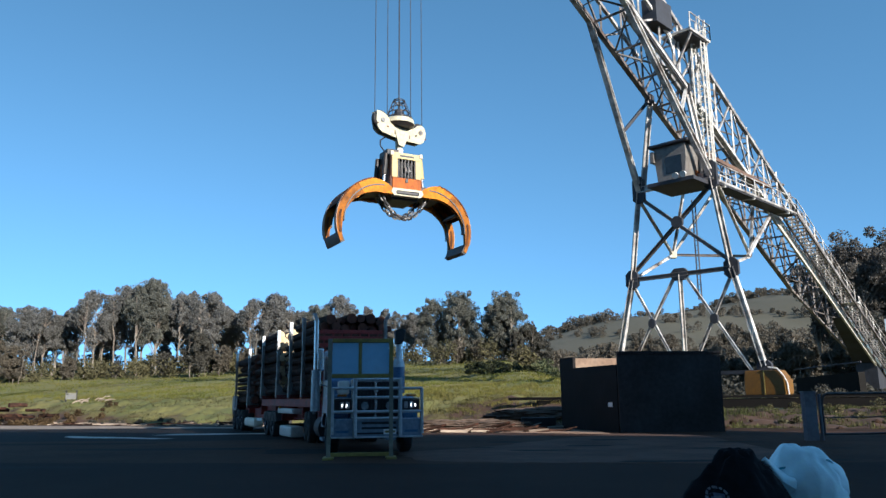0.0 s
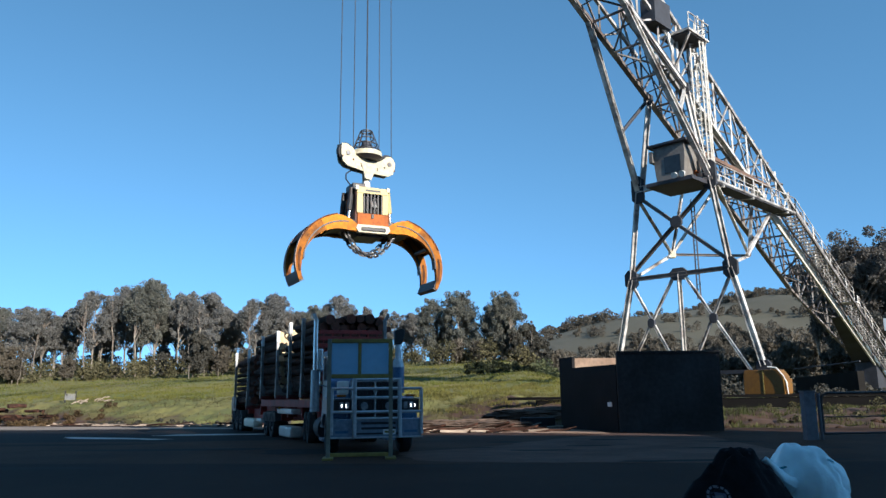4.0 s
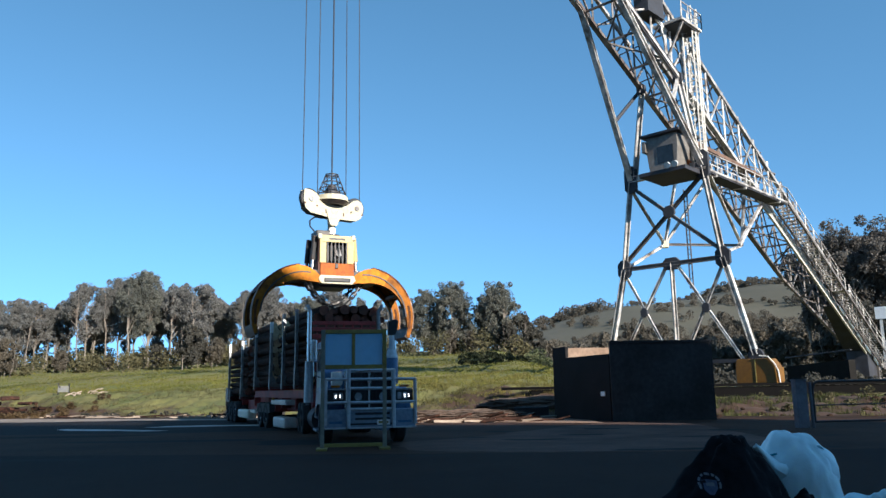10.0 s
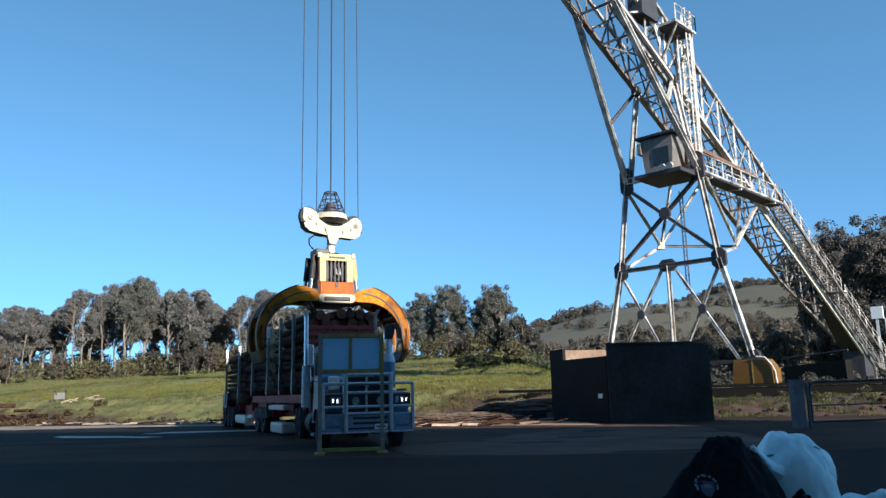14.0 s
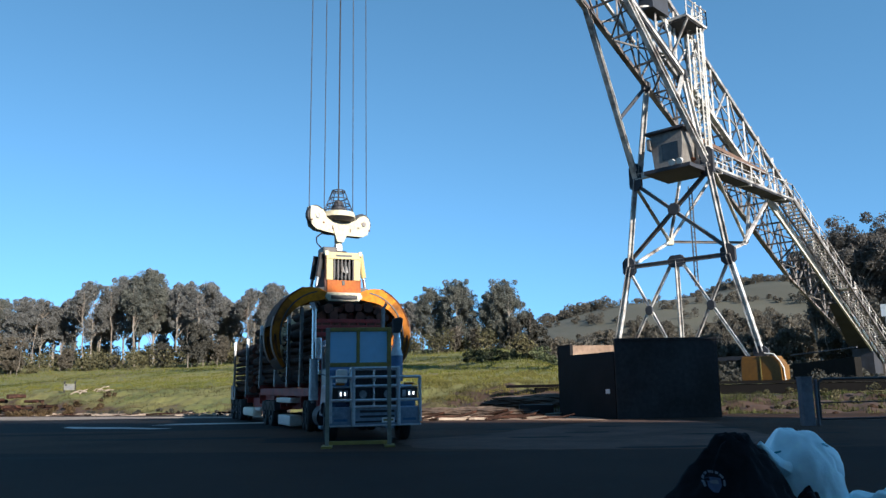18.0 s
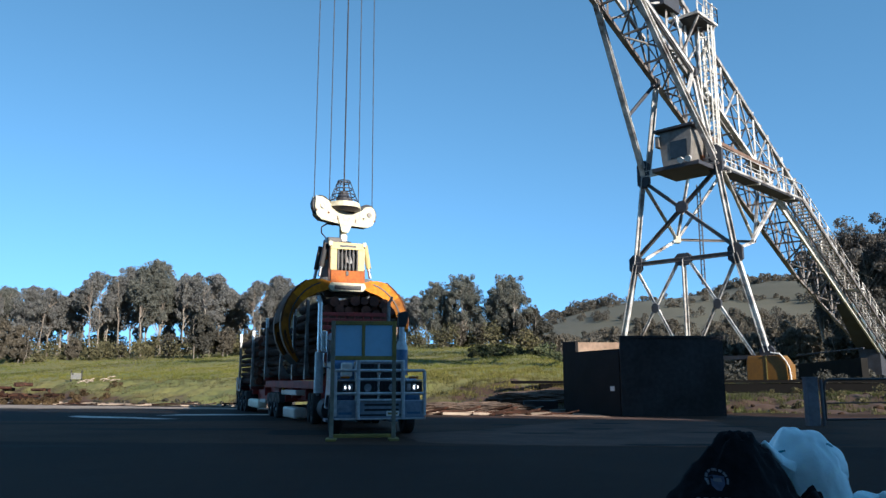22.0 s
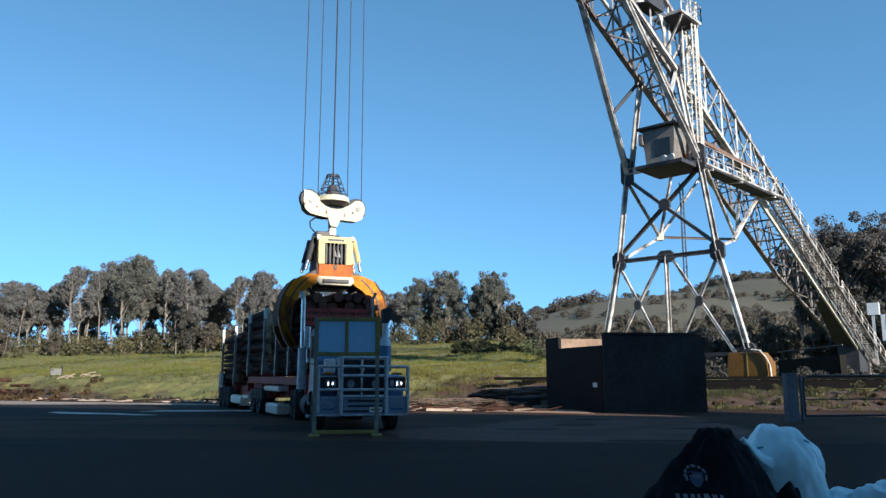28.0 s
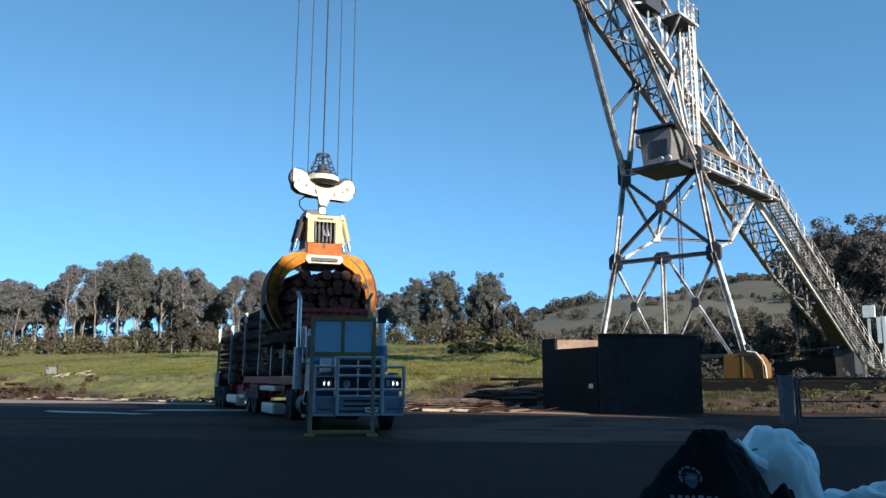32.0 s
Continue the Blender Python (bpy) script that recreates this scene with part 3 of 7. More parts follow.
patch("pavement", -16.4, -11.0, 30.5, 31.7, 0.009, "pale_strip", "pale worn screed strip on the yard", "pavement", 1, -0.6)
patch("pavement", -12.8, -7.6, 33.1, 34.6, 0.009, "pale_strip", "pale worn screed strip on the yard", "pavement", 2, 0.1)
for i, (x, y, w, d) in enumerate(((1.6, 25.0, 1.0, 0.9), (3.9, 22.6, 1.3, 0.6), (6.6, 21.0, 0.9, 0.5), (2.2, 20.6, 1.6, 0.5), (5.0, 26.0, 1.2, 0.8), (8.6, 24.0, 1.4, 0.7), (0.8, 22.0, 0.6, 0.4), (9.8, 20.6, 1.0, 0.4))):
    patch("road", x - w / 2, x + w / 2, y - d / 2, y + d / 2, 0.0095, "stain", "dark oily stain on worn concrete", "stain", 10 + i)

for i, (x, y, w, d, mt) in enumerate(((-12.0, 16.2, 9.0, 0.8, "stain"), (-2.0, 15.8, 5.0, 0.5, "stain"), (6.0, 16.6, 5.0, 0.6, "stain"), (-8.0, 22.5, 6.0, 1.0, "stain"), (-14.0, 26.0, 8.0, 1.2, "asphalt_dark"), (-3.5, 21.0, 3.4, 2.2, "stain"))):
    patch("road", x - w / 2, x + w / 2, y - d / 2, y + d / 2, 0.006 + 0.0003 * i, mt, "worn patch in the asphalt of the yard", "stain" if mt == "stain" else "yard", 40 + i)

# an unseen shed at the camera's back, fitted so that its roof shades the yard
shed = empty("shed", Matrix.Translation((0, 0, 0)), "tall grey clad mill shed shading the yard", "shed", kind="structure")
EAVE = Vector((0.9456, -0.3253, 0.0))      # along the eave
OUT = Vector((0.3253, 0.9456, 0.0))        # out over the yard
SHED_BACK, SHED_HIGH, CANOPY = 4.0, 25.1, -3.0


def slab(e0, e1, r0, r1, z0, z1):
    b = bmesh.new()
    v = [b.verts.new(EAVE * e + OUT * r + Vector((0, 0, z))) for z in (z0, z1) for e, r in ((e0, r0), (e1, r0), (e1, r1), (e0, r1))]
    for f in ((0, 1, 2, 3), (4, 5, 6, 7), (0, 1, 5, 4), (1, 2, 6, 5), (2, 3, 7, 6), (3, 0, 4, 7)):
        b.faces.new([v[i] for i in f])
    return b


E0, E1 = -40, 95
part("wall", slab(E0, E1, -SHED_BACK - 0.25, -SHED_BACK, -0.02, SHED_HIGH - 0.2), M["shed"], shed)
part("wall", slab(E1 - 0.25, E1, -SHED_BACK - 26, -SHED_BACK - 0.26, -0.02, SHED_HIGH - 0.2), M["shed"], shed)
part("wall", slab(E0, E0 + 0.25, -SHED_BACK - 26, -SHED_BACK - 0.26, -0.02, SHED_HIGH - 0.2), M["shed"], shed)
part("wall", slab(E0, E1, -SHED_BACK - 26.3, -SHED_BACK - 26.05, -0.02, SHED_HIGH - 0.2), M["shed"], shed)
part("roof", slab(E0 - 0.2, E1 + 0.2, -SHED_BACK - 26.5, CANOPY, SHED_HIGH - 0.19, SHED_HIGH), M["shed"], shed)
# unseen piece, placed only to keep the bin's front in shade
part("parapet", slab(50.7, 59.8, CANOPY - 0.25, CANOPY, SHED_HIGH + 0.002, SHED_HIGH + 6.9), M["shed"], shed, "tall parapet over the eave")


# ---- the log crane's leg ----
AX = Vector((0.694, 0.720, 0.0))      # along the girder, away
AV = Vector((0.720, -0.694, 0.0))     # along the rails, nearer and right
CEN = Vector((14.51, 48.76, 0.0))
RAIL_Z = 1.45
crane = empty("gantry_crane", Matrix.Translation(CEN + Vector((0, 0, RAIL_Z))), "tall weathered grey lattice steel log crane with stairs and cabin", "crane")
CBASE = CEN + Vector((0, 0, RAIL_Z))


def cp(s, v, z):
    """A place on the crane: s along the girder, v along the rails, z above the yard."""
    return CEN + AX * s + AV * v + Vector((0, 0, z)) - CBASE


def bar(name, a, b, w, h=None, mat="steel", label=""):
    """A member of the crane; the stout ones are rolled sections, two flanges on a web."""
    if w >= 0.15 and name in ("leg", "brace", "post"):
        h = h or w
        r, n = rotmat(a, b)
        t = 0.16 * w
        bm = box(-w / 2, w / 2, -h / 2, -h / 2 + t, 0, n, 0, None, r)
        bm = box(-w / 2, w / 2, h / 2 - t, h / 2, 0, n, 0, bm, r)
        bm = box(-t / 2, t / 2, -h / 2 + t, h / 2 - t, 0, n, 0, bm, r)
        return part(name, bm, M[mat], crane, label)
    return part(name, beam(a, b, w, h), M[mat], crane, label)


def gusset(p, w, h, t=0.35, mat="gusset"):
    w, h, t = 0.88 * w, 0.86 * h, 0.7 * t
    r = Matrix((AV, AX, Vector((0, 0, 1)))).transposed().to_4x4()
    r.translation = p
    a, b = 0.5 * w, 0.5 * h
    c, d = a - 0.3 * min(w, h), b - 0.3 * min(w, h)
    part("gusset", prism([(-c, -b), (c, -b), (a, -d), (a, d), (c, b), (-c, b), (-a, d), (-a, -d)], -t / 2, t / 2, None, 0.02, r), M[mat], crane, "dark bolted gusset plate")


HB, HM, HT = 4.92, 3.43, 2.56          # half widths: at the rails, half way, at the top of the trestle
ZB, ZM, ZT = 3.2, 9.2, 15.26
LEAN_S, LEAN_Z, HL = -6.92, 24.75, 1.35
UP_S, UP_Z = -12.5, 27.6
low_c = lambda s: 21.43 - 0.495 * s     # the sloping leg's lower chord
for sg in (-1, 1):
    bar("leg", cp(0, sg * HB, ZB), cp(0, sg * HM, ZM), 0.31, 0.31)
    bar("leg", cp(0, sg * HM, ZM), cp(0, sg * HT, ZT), 0.31, 0.31)
    bar("leg", cp(0, sg * HT, ZT), cp(LEAN_S, sg * HL, LEAN_Z), 0.34, 0.36)
    bar("leg", cp(LEAN_S, sg * HL, LEAN_Z), cp(UP_S, sg * HL, UP_Z), 0.34, 0.36)
    bar("brace", cp(0.1, sg * (HT - 0.25), ZT), cp(0.1, sg * HL, low_c(0.1)), 0.34, 0.34)
    gusset(cp(0, sg * HT, ZT), 1.0, 2.2)
    gusset(cp(0, sg * HM, ZM), 1.05, 1.5)
    gusset(cp(0, sg * HL * 1.0, low_c(0)), 0.7, 0.9)
    gusset(cp(0, sg * HB, ZB), 1.0, 0.8)
    # lower crosses
    bar("brace", cp(0, sg * HM, ZM - 0.3), cp(0, sg * 0.1, 2.5), 0.165)
    bar("brace", cp(0, sg * 0.3, ZM), cp(0, sg * (HB - 0.6), 2.7), 0.165)
    gusset(cp(-0.05, sg * 2.12, 6.2), 0.55, 0.7, 0.3)
bar("brace", cp(0, -HM, ZM), cp(0, HM, ZM), 0.26, None, "steel_mid")
gusset(cp(0, 0, ZM), 1.3, 0.9)
bar("post", cp(0, 0, ZM), cp(0, 0, 2.4), 0.24)
bar("brace", cp(0, -HT, ZT - 0.5), cp(0, HM, ZM + 0.4), 0.22, None, "steel_mid")
bar("brace", cp(0.12, HT, ZT - 0.5), cp(0.12, -HM, ZM + 0.4), 0.22, None, "steel_mid")
gusset(cp(-0.05, 0.1, 12.6), 0.9, 0.9, 0.3)
bar("brace", cp(0, -HT, ZT), cp(0, HT, ZT), 0.3, 0.4)
bar("sill_beam", cp(0, -HB, ZB - 0.3), cp(0, HB, ZB - 0.3), 0.2, 0.22, "steel_dark")
# struts from the left leg to the sloping leg
bar("brace", cp(-2.6, -HT + 0.5, 18.55), cp(0.0, -HL, low_c(0)), 0.19, None, "steel_dark")
bar("brace", cp(-2.6, HT - 0.5, 18.55), cp(0.0, HL, low_c(0)), 0.2)
# the rear bracing that ties the trestle to the sloping leg
RN = cp(5.0, -3.0, 11.5)
RR = cp(8.0, 1.3, 11.2)
for q in (cp(0, -HT, ZT - 0.7), cp(0, -HM, ZM), cp(5.0, -1.6, 17.0), cp(9.0, -1.3, 16.8)):
    bar("brace", RN, q, 0.17)
bar("brace", RN, RR, 0.17, None, "steel_mid")
for q in (cp(0.2, HM, ZM + 0.3), cp(9.5, 1.4, low_c(9.5)), cp(1.0, HT, ZT - 0.5)):
    bar("brace", RR, q, 0.17)
part("junction_box", box(-0.22, 0.22, -0.22, 0.22, -0.25, 0.25, 0.05, None, Matrix.Translation(RN)), M["cream"], crane)
# hanging service ladder
lad_a, lad_b = cp(2.6, 0.0, 14.6), cp(2.6, 0.0, 7.8)
for dv in (-0.11, 0.11):
    bar("ladder_rail", lad_a + AV * dv, lad_b + AV * dv, 0.07, None, "steel_dark")
for k in range(20):
    z = 14.4 - k * 0.33
    bar("rung", cp(2.6, -0.08, z), cp(2.6, 0.08, z), 0.04, None, "steel_mid")

# the sloping box truss
S0, S1 = UP_S, 37.5
DEEP = 4.1


def side_v(sg, s):
    """Half the truss's width on one side; the far side draws in towards the foot."""
    return sg * HL if sg > 0 or s < 22 else -HL + (s - 22) / (S1 - 22) * 1.5


for sg in (-1, 1):
    # the far side's shade is put into its darker paint
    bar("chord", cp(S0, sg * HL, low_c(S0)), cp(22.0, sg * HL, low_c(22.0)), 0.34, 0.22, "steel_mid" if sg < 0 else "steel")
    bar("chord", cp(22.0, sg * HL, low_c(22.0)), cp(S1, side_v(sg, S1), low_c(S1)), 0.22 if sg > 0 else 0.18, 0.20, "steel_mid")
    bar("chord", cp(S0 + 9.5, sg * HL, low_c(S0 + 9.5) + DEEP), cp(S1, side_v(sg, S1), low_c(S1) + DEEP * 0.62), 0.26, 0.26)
    step, k = 2.45, 0
    s = S0 + 2.0
    while s < S1 - 2.0:
        d0 = DEEP if s > S0 + 9 else 2.2
        v0, v1 = side_v(sg, s), side_v(sg, s + step)
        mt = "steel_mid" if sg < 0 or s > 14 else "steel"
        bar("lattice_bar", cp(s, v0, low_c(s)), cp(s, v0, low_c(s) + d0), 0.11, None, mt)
        if k % 2 == 0:
            bar("lattice_bar", cp(s, v0, low_c(s)), cp(s + step, v1, low_c(s + step) + d0), 0.11, None, mt)
        else:
            bar("lattice_bar", cp(s, v0, low_c(s) + d0), cp(s + step, v1, low_c(s + step)), 0.11, None, mt)
        if s > S0 + 9:
            e0, e1 = (d0, 0) if k % 2 == 0 else (0, d0)
            bar("lattice_bar", cp(s, v0 - 0.08 * sg, low_c(s) + e0), cp(s + step, v1 - 0.08 * sg, low_c(s + step) + e1), 0.08, None, "steel_dark")
            bar("lattice_bar", cp(s, v0, low_c(s) + 0.5 * d0), cp(s + step, v1, low_c(s + step) + 0.5 * d0), 0.07, None, mt)
        s += step
        k += 1
s, k = S0 + 1.0, 0
while s < S1 - 2.5:
    a, b3 = (side_v(-1, s), HL) if k % 2 else (HL, side_v(-1, s + 2.45))
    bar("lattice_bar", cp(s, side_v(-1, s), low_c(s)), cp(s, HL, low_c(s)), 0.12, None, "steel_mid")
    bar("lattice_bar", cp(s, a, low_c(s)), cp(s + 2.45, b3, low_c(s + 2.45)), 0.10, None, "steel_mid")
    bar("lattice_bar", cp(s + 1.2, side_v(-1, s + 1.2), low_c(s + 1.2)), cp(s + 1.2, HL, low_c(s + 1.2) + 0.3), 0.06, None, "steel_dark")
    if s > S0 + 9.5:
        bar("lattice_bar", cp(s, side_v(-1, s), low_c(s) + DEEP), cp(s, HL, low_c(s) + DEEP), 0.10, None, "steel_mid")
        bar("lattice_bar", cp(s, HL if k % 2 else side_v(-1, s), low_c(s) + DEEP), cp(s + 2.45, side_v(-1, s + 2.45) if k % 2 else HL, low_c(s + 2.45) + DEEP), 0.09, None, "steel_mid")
    s += 2.45
    k += 1
for sg in (-1, 1):
    s = S0 + 1.5
    while s < S0 + 9.5:
        bar("chord", cp(s, sg * HL, low_c(s) + 2.2), cp(s + 2.45, sg * HL, low_c(s + 2.45) + 2.2), 0.2)
        s += 2.45
# plated web along the near upper part
wb = bmesh.new()
wv = [wb.verts.new(cp(s, HL + 0.02, z)) for s, z in ((S0, low_c(S0) + 0.35), (0.4, low_c(0.4) + 0.45), (0.4, low_c(0.4) - 0.25), (S0, low_c(S0) - 0.25))]
wv2 = [wb.verts.new(v.co + AV * 0.06) for v in wv]
wb.faces.new(wv)
wb.faces.new(wv2[::-1])
for i in range(4):
    wb.faces.new((wv[i], wv2[i], wv2[(i + 1) % 4], wv[(i + 1) % 4]))
part("web_plate", wb, M["steel_dark"], crane)


def rail_run(a, b, n, h=1.05, mat="steel"):
    """A handrail with a mid rail along a run from a to b, posts between."""
    up = Vector((0, 0, h))
    bar("handrail", a + up, b + up, 0.055, None, mat)
    bar("handrail", a + up * 0.55, b + up * 0.55, 0.045, None, mat)
    for i in range(n + 1):
        p = a.lerp(b, i / n)
        bar("rail_post", p, p + up, 0.055, None, mat)


# main walkway, at the cabin's height, and the stair along the sloping leg
PZ = 15.05
V0, V1 = 1.7, 2.8


def deck(s0, s1, v0, v1, z, t, name="deck", mat="steel"):
    b = bmesh.new()
    v = [b.verts.new(cp(s_, v_, z_)) for z_ in (z - t, z) for s_, v_ in ((s0, v0), (s1, v0), (s1, v1), (s0, v1))]
    for f in ((0, 1, 2, 3), (4, 5, 6, 7), (0, 1, 5, 4), (1, 2, 6, 5), (2, 3, 7, 6), (3, 0, 4, 7)):
        b.faces.new([v[i] for i in f])
    return part(name, b, M[mat], crane)


deck(-0.2, 13.6, V0, V1, PZ, 0.15)
# dark slab below the deck carries the shade of its underside
deck(-0.1, 13.5, V0 + 0.06, V1 - 0.06, PZ - 0.152, 0.10, "deck_grating", "gusset")
rail_run(cp(0.2, V1, PZ), cp(13.6, V1, PZ), 9)
rail_run(cp(0.2, V0, PZ), cp(11.0, V0, PZ), 7)
bar("pipe", cp(0.8, V0 - 0.1, PZ + 2.15), cp(11.5, V0 - 0.1, PZ + 1.85), 0.26, 0.26, "rust_brown", "rusty brown pipe beside the walkway")
for s in (1.5, 6.0, 12.0):
    bar("bracket", cp(s, HL, PZ - 0.1), cp(s, V1, PZ - 0.3), 0.16)
bar("bracket", cp(11.5, V0, PZ - 0.2), cp(5.0, 2.4, ZM + 1.5), 0.2)
bar("chord", cp(11.0, HL + 0.06, low_c(11.0) - 0.42), cp(37.0, HL + 0.06, low_c(37.0) - 0.42), 0.16, 0.52, "steel_pale", "pale deep beam below the stair")
STAIR_S0, STAIR_S1 = 13.6, 39.0
STAIR_Z1 = 2.0
slope = (PZ - STAIR_Z1) / (STAIR_S1 - STAIR_S0)
land_s = 25.0
for v in (V0, V1):
    bar("stringer", cp(STAIR_S0, v, PZ - 0.15), cp(STAIR_S1, v, STAIR_Z1), 0.09, 0.20, "steel_mid")
    rail_run(cp(STAIR_S0, v, PZ), cp(land_s, v, PZ - slope * (land_s - STAIR_S0)), 7)
    rail_run(cp(land_s + 0.9, v, PZ - slope * (land_s + 0.9 - STAIR_S0)), cp(STAIR_S1, v, STAIR_Z1 + 0.1), 8)
nst = 66
for i in range(nst):
    s = STAIR_S0 + (i + 0.5) * (STAIR_S1 - STAIR_S0) / nst
    z = PZ - slope * (s - STAIR_S0)
    deck(s - 0.13, s + 0.13, V0 + 0.05, V1 - 0.05, z, 0.06, "stair_tread")
deck(land_s, land_s + 0.9, V0 - 0.1, V1 + 0.15, PZ - slope * (land_s - STAIR_S0), 0.1, "landing")
# the foot of the sloping leg: dark plated end, pale block and plinth
deck(33.6, 37.3, -0.3, 1.5, 4.4, 2.7, "foot_box", "steel_dark")
deck(36.0, 39.2, -0.2, 1.7, 3.3, 1.8, "plinth", "plinth_grey")
deck(38.6, 40.4, 1.2, 3.0, 2.6, 1.1, "plinth", "truck_white")
# white switch panels on posts beside the stair's foot
deck(41.0, 41.3, 0.56, 1.65, 8.98, 1.22, "switch_panel", "white_paint")
deck(41.05, 41.25, 0.9, 1.15, 7.75, 6.2, "panel_post", "truck_white")
deck(41.0, 41.3, 1.75, 2.10, 7.75, 2.6, "switch_panel", "white_paint")
deck(41.0, 41.25, 2.25, 2.62, 7.8, 6.3, "panel_post", "white_paint")
for k in range(5):
    bar("guard_plate", cp(26.6 + 2.1 * k, V0 - 0.05, PZ - slope * (26.6 + 2.1 * k - STAIR_S0) - 0.25), cp(27.9 + 2.1 * k, V0 - 0.05, PZ - slope * (27.9 + 2.1 * k - STAIR_S0) - 0.25), 0.06, 0.5, "white_paint")

bp = bmesh.new()
bv = [bp.verts.new(cp(s_, v_, low_c(s_) - 0.22 - dz)) for dz in (0, 0.05) for s_, v_ in ((26.4, 0.35), (35.6, -0.75), (35.6, HL + 0.2), (26.4, HL + 0.2))]
for f in ((0, 1, 2, 3), (4, 5, 6, 7), (0, 1, 5, 4), (1, 2, 6, 5), (2, 3, 7, 6), (3, 0, 4, 7)):
    bp.faces.new([bv[i] for i in f])
part("soffit_plate", bp, M["gusset"], crane, "dark plate closing the truss foot below")

# upper landing with railings, and the caged ladder between the two levels
TZ = 24.7
deck(-1.7, 1.1, 0.7, 2.75, TZ, 0.16, "upper_deck")
# same darkened underside for the upper landing
deck(-1.6, 1.0, 0.8, 2.65, TZ - 0.162, 0.08, "deck_grating", "gusset")
rail_run(cp(-1.7, 2.75, TZ), cp(1.1, 2.75, TZ), 3)
rail_run(cp(1.1, 2.75, TZ), cp(1.1, 0.7, TZ), 2)
rail_run(cp(-1.7, 0.7, TZ), cp(1.1, 0.7, TZ), 3)
for s in (-1.4, 0.8):
    bar("bracket", cp(s, 2.65, TZ - 0.2), cp(s + 0.2, HL, TZ - 2.2), 0.12)
    bar("bracket", cp(s, HL, TZ - 0.2), cp(s, HL, low_c(s) + 0.5), 0.16)
deck(-4.0, -2.0, 0.7, 1.7, TZ + 1.7, 1.7, "winch_box", "gusset")
for ds, dv in ((0.15, 1.85), (0.15, 2.5), (0.95, 1.85), (0.95, 2.5)):
    bar("tower_post", cp(ds, dv, PZ), cp(ds, dv, TZ + 1.5), 0.085, None, "steel_pale")
bar("tower_post", cp(0.55, 2.55, PZ), cp(0.55, 2.55, TZ + 0.6), 0.10, None, "steel_pale")
for k in range(26):
    z = PZ + 0.6 + k * 0.38
    a, b3 = ((0.15, 0.95), (0.95, 0.15))[k % 2]
    bar("lattice_bar", cp(0.15, 1.85, z), cp(0.95, 2.5 if k % 2 else 1.85, z + 0.38), 0.05, None, "steel_pale")
    bar("rung", cp(a, 2.5, z), cp(a, 1.85, z), 0.045, None, "steel_pale")
    bar("cage_hoop", cp(0.15, 2.5, z), cp(0.95, 2.5, z), 0.05, None, "steel_pale")
# the driver's cabin between the legs
cabm = Matrix((AV, AX, Vector((0, 0, 1)))).transposed().to_4x4()
cabm.translation = cp(-0.6, 0.75, 14.9)
cabm = cabm @ Matrix.Diagonal((0.74, 0.85, 0.92, 1))
cabin = part("cabin", prism([(-1.25, 0.0), (1.25, 0.0), (1.45, 1.55), (1.45, 2.55), (-1.45, 2.55), (-1.45, 1.55)], -1.3, 1.5, None, 0.05, cabm), M["cabin"], crane, "grey sheet steel driver's cabin")
part("roof", box(-1.85, 1.85, -1.65, 1.8, 2.56, 2.74, 0.03, None, cabm), M["steel_dark"], cabin)
part("window", box(-0.45, 1.05, -1.34, -1.31, 0.55, 1.75, 0.01, None, cabm), M["glass"], cabin, "dark front window")
part("window", box(1.22, 1.26, -0.9, 0.9, 0.7, 1.5, 0.01, None, cabm), M["glass"], cabin)
part("door", box(1.30, 1.36, 0.2, 1.2, 0.1, 1.6, 0.01, None, cabm), M["orange_panel"], cabin, "faded orange side panel")
part("sun_visor", box(-1.75, -1.4, -1.55, 0.4, 1.5, 2.3, 0.04, None, cabm), M["cabin"], cabin)
part("floor_frame", box(-2.0, 2.3, -1.8, 1.9, -0.30, -0.02, 0.03, None, cabm), M["steel_dark"], crane)
for x in (0.75, 1.45):
    part("floodlight", tube(cabm @ Vector((x, -1.75, 0.22)), cabm @ Vector((x, -1.98, 0.12)), 0.16, 0.2, 14), M["floodlight"], crane, "round white floodlight")
# bogies on the rails
for sg in (-1, 1):
    bm4 = Matrix((AV, AX, Vector((0, 0, 1)))).transposed().to_4x4()
    bm4.translation = cp(0, sg * HB + 0.1, RAIL_Z)
    bm4 = bm4 @ Matrix.Diagonal((0.84, 0.9, 0.88, 1))
    bog = part("bogie", prism([(-1.4, 0.12), (1.4, 0.12), (1.35, 1.25), (1.0, 1.72), (-1.3, 1.72), (-1.4, 1.3)], -0.55, 0.55, None, 0.05, bm4), M["bogie_yellow"], crane, "yellow painted wheel bogie on the rail")
    part("seam", box(-0.03, 0.03, -0.58, -0.56, 0.15, 1.7, 0, None, bm4), M["frame_yellow"], bog)
    part("end_guard", box(1.41, 1.5, -0.5, 0.5, 0.2, 1.15, 0.04, None, bm4), M["bogie_yellow"], bog)
    part("guard_tube", pipe([bm4 @ Vector(q) for q in ((0.35, -0.62, 1.9), (0.95, -0.62, 1.82), (1.35, -0.62, 1.35), (1.56, -0.62, 0.9), (1.62, -0.62, 0.15))], 0.04, 8), M["truck_white"], bog, "bent white guard tube")
    for x in (-1.0, 1.0):
        part("wheel", tube(bm4 @ Vector((x, -0.2, 0.26)), bm4 @ Vector((x, 0.2, 0.26)), 0.26, 0.26, 16), M["steel_dark"], bog)
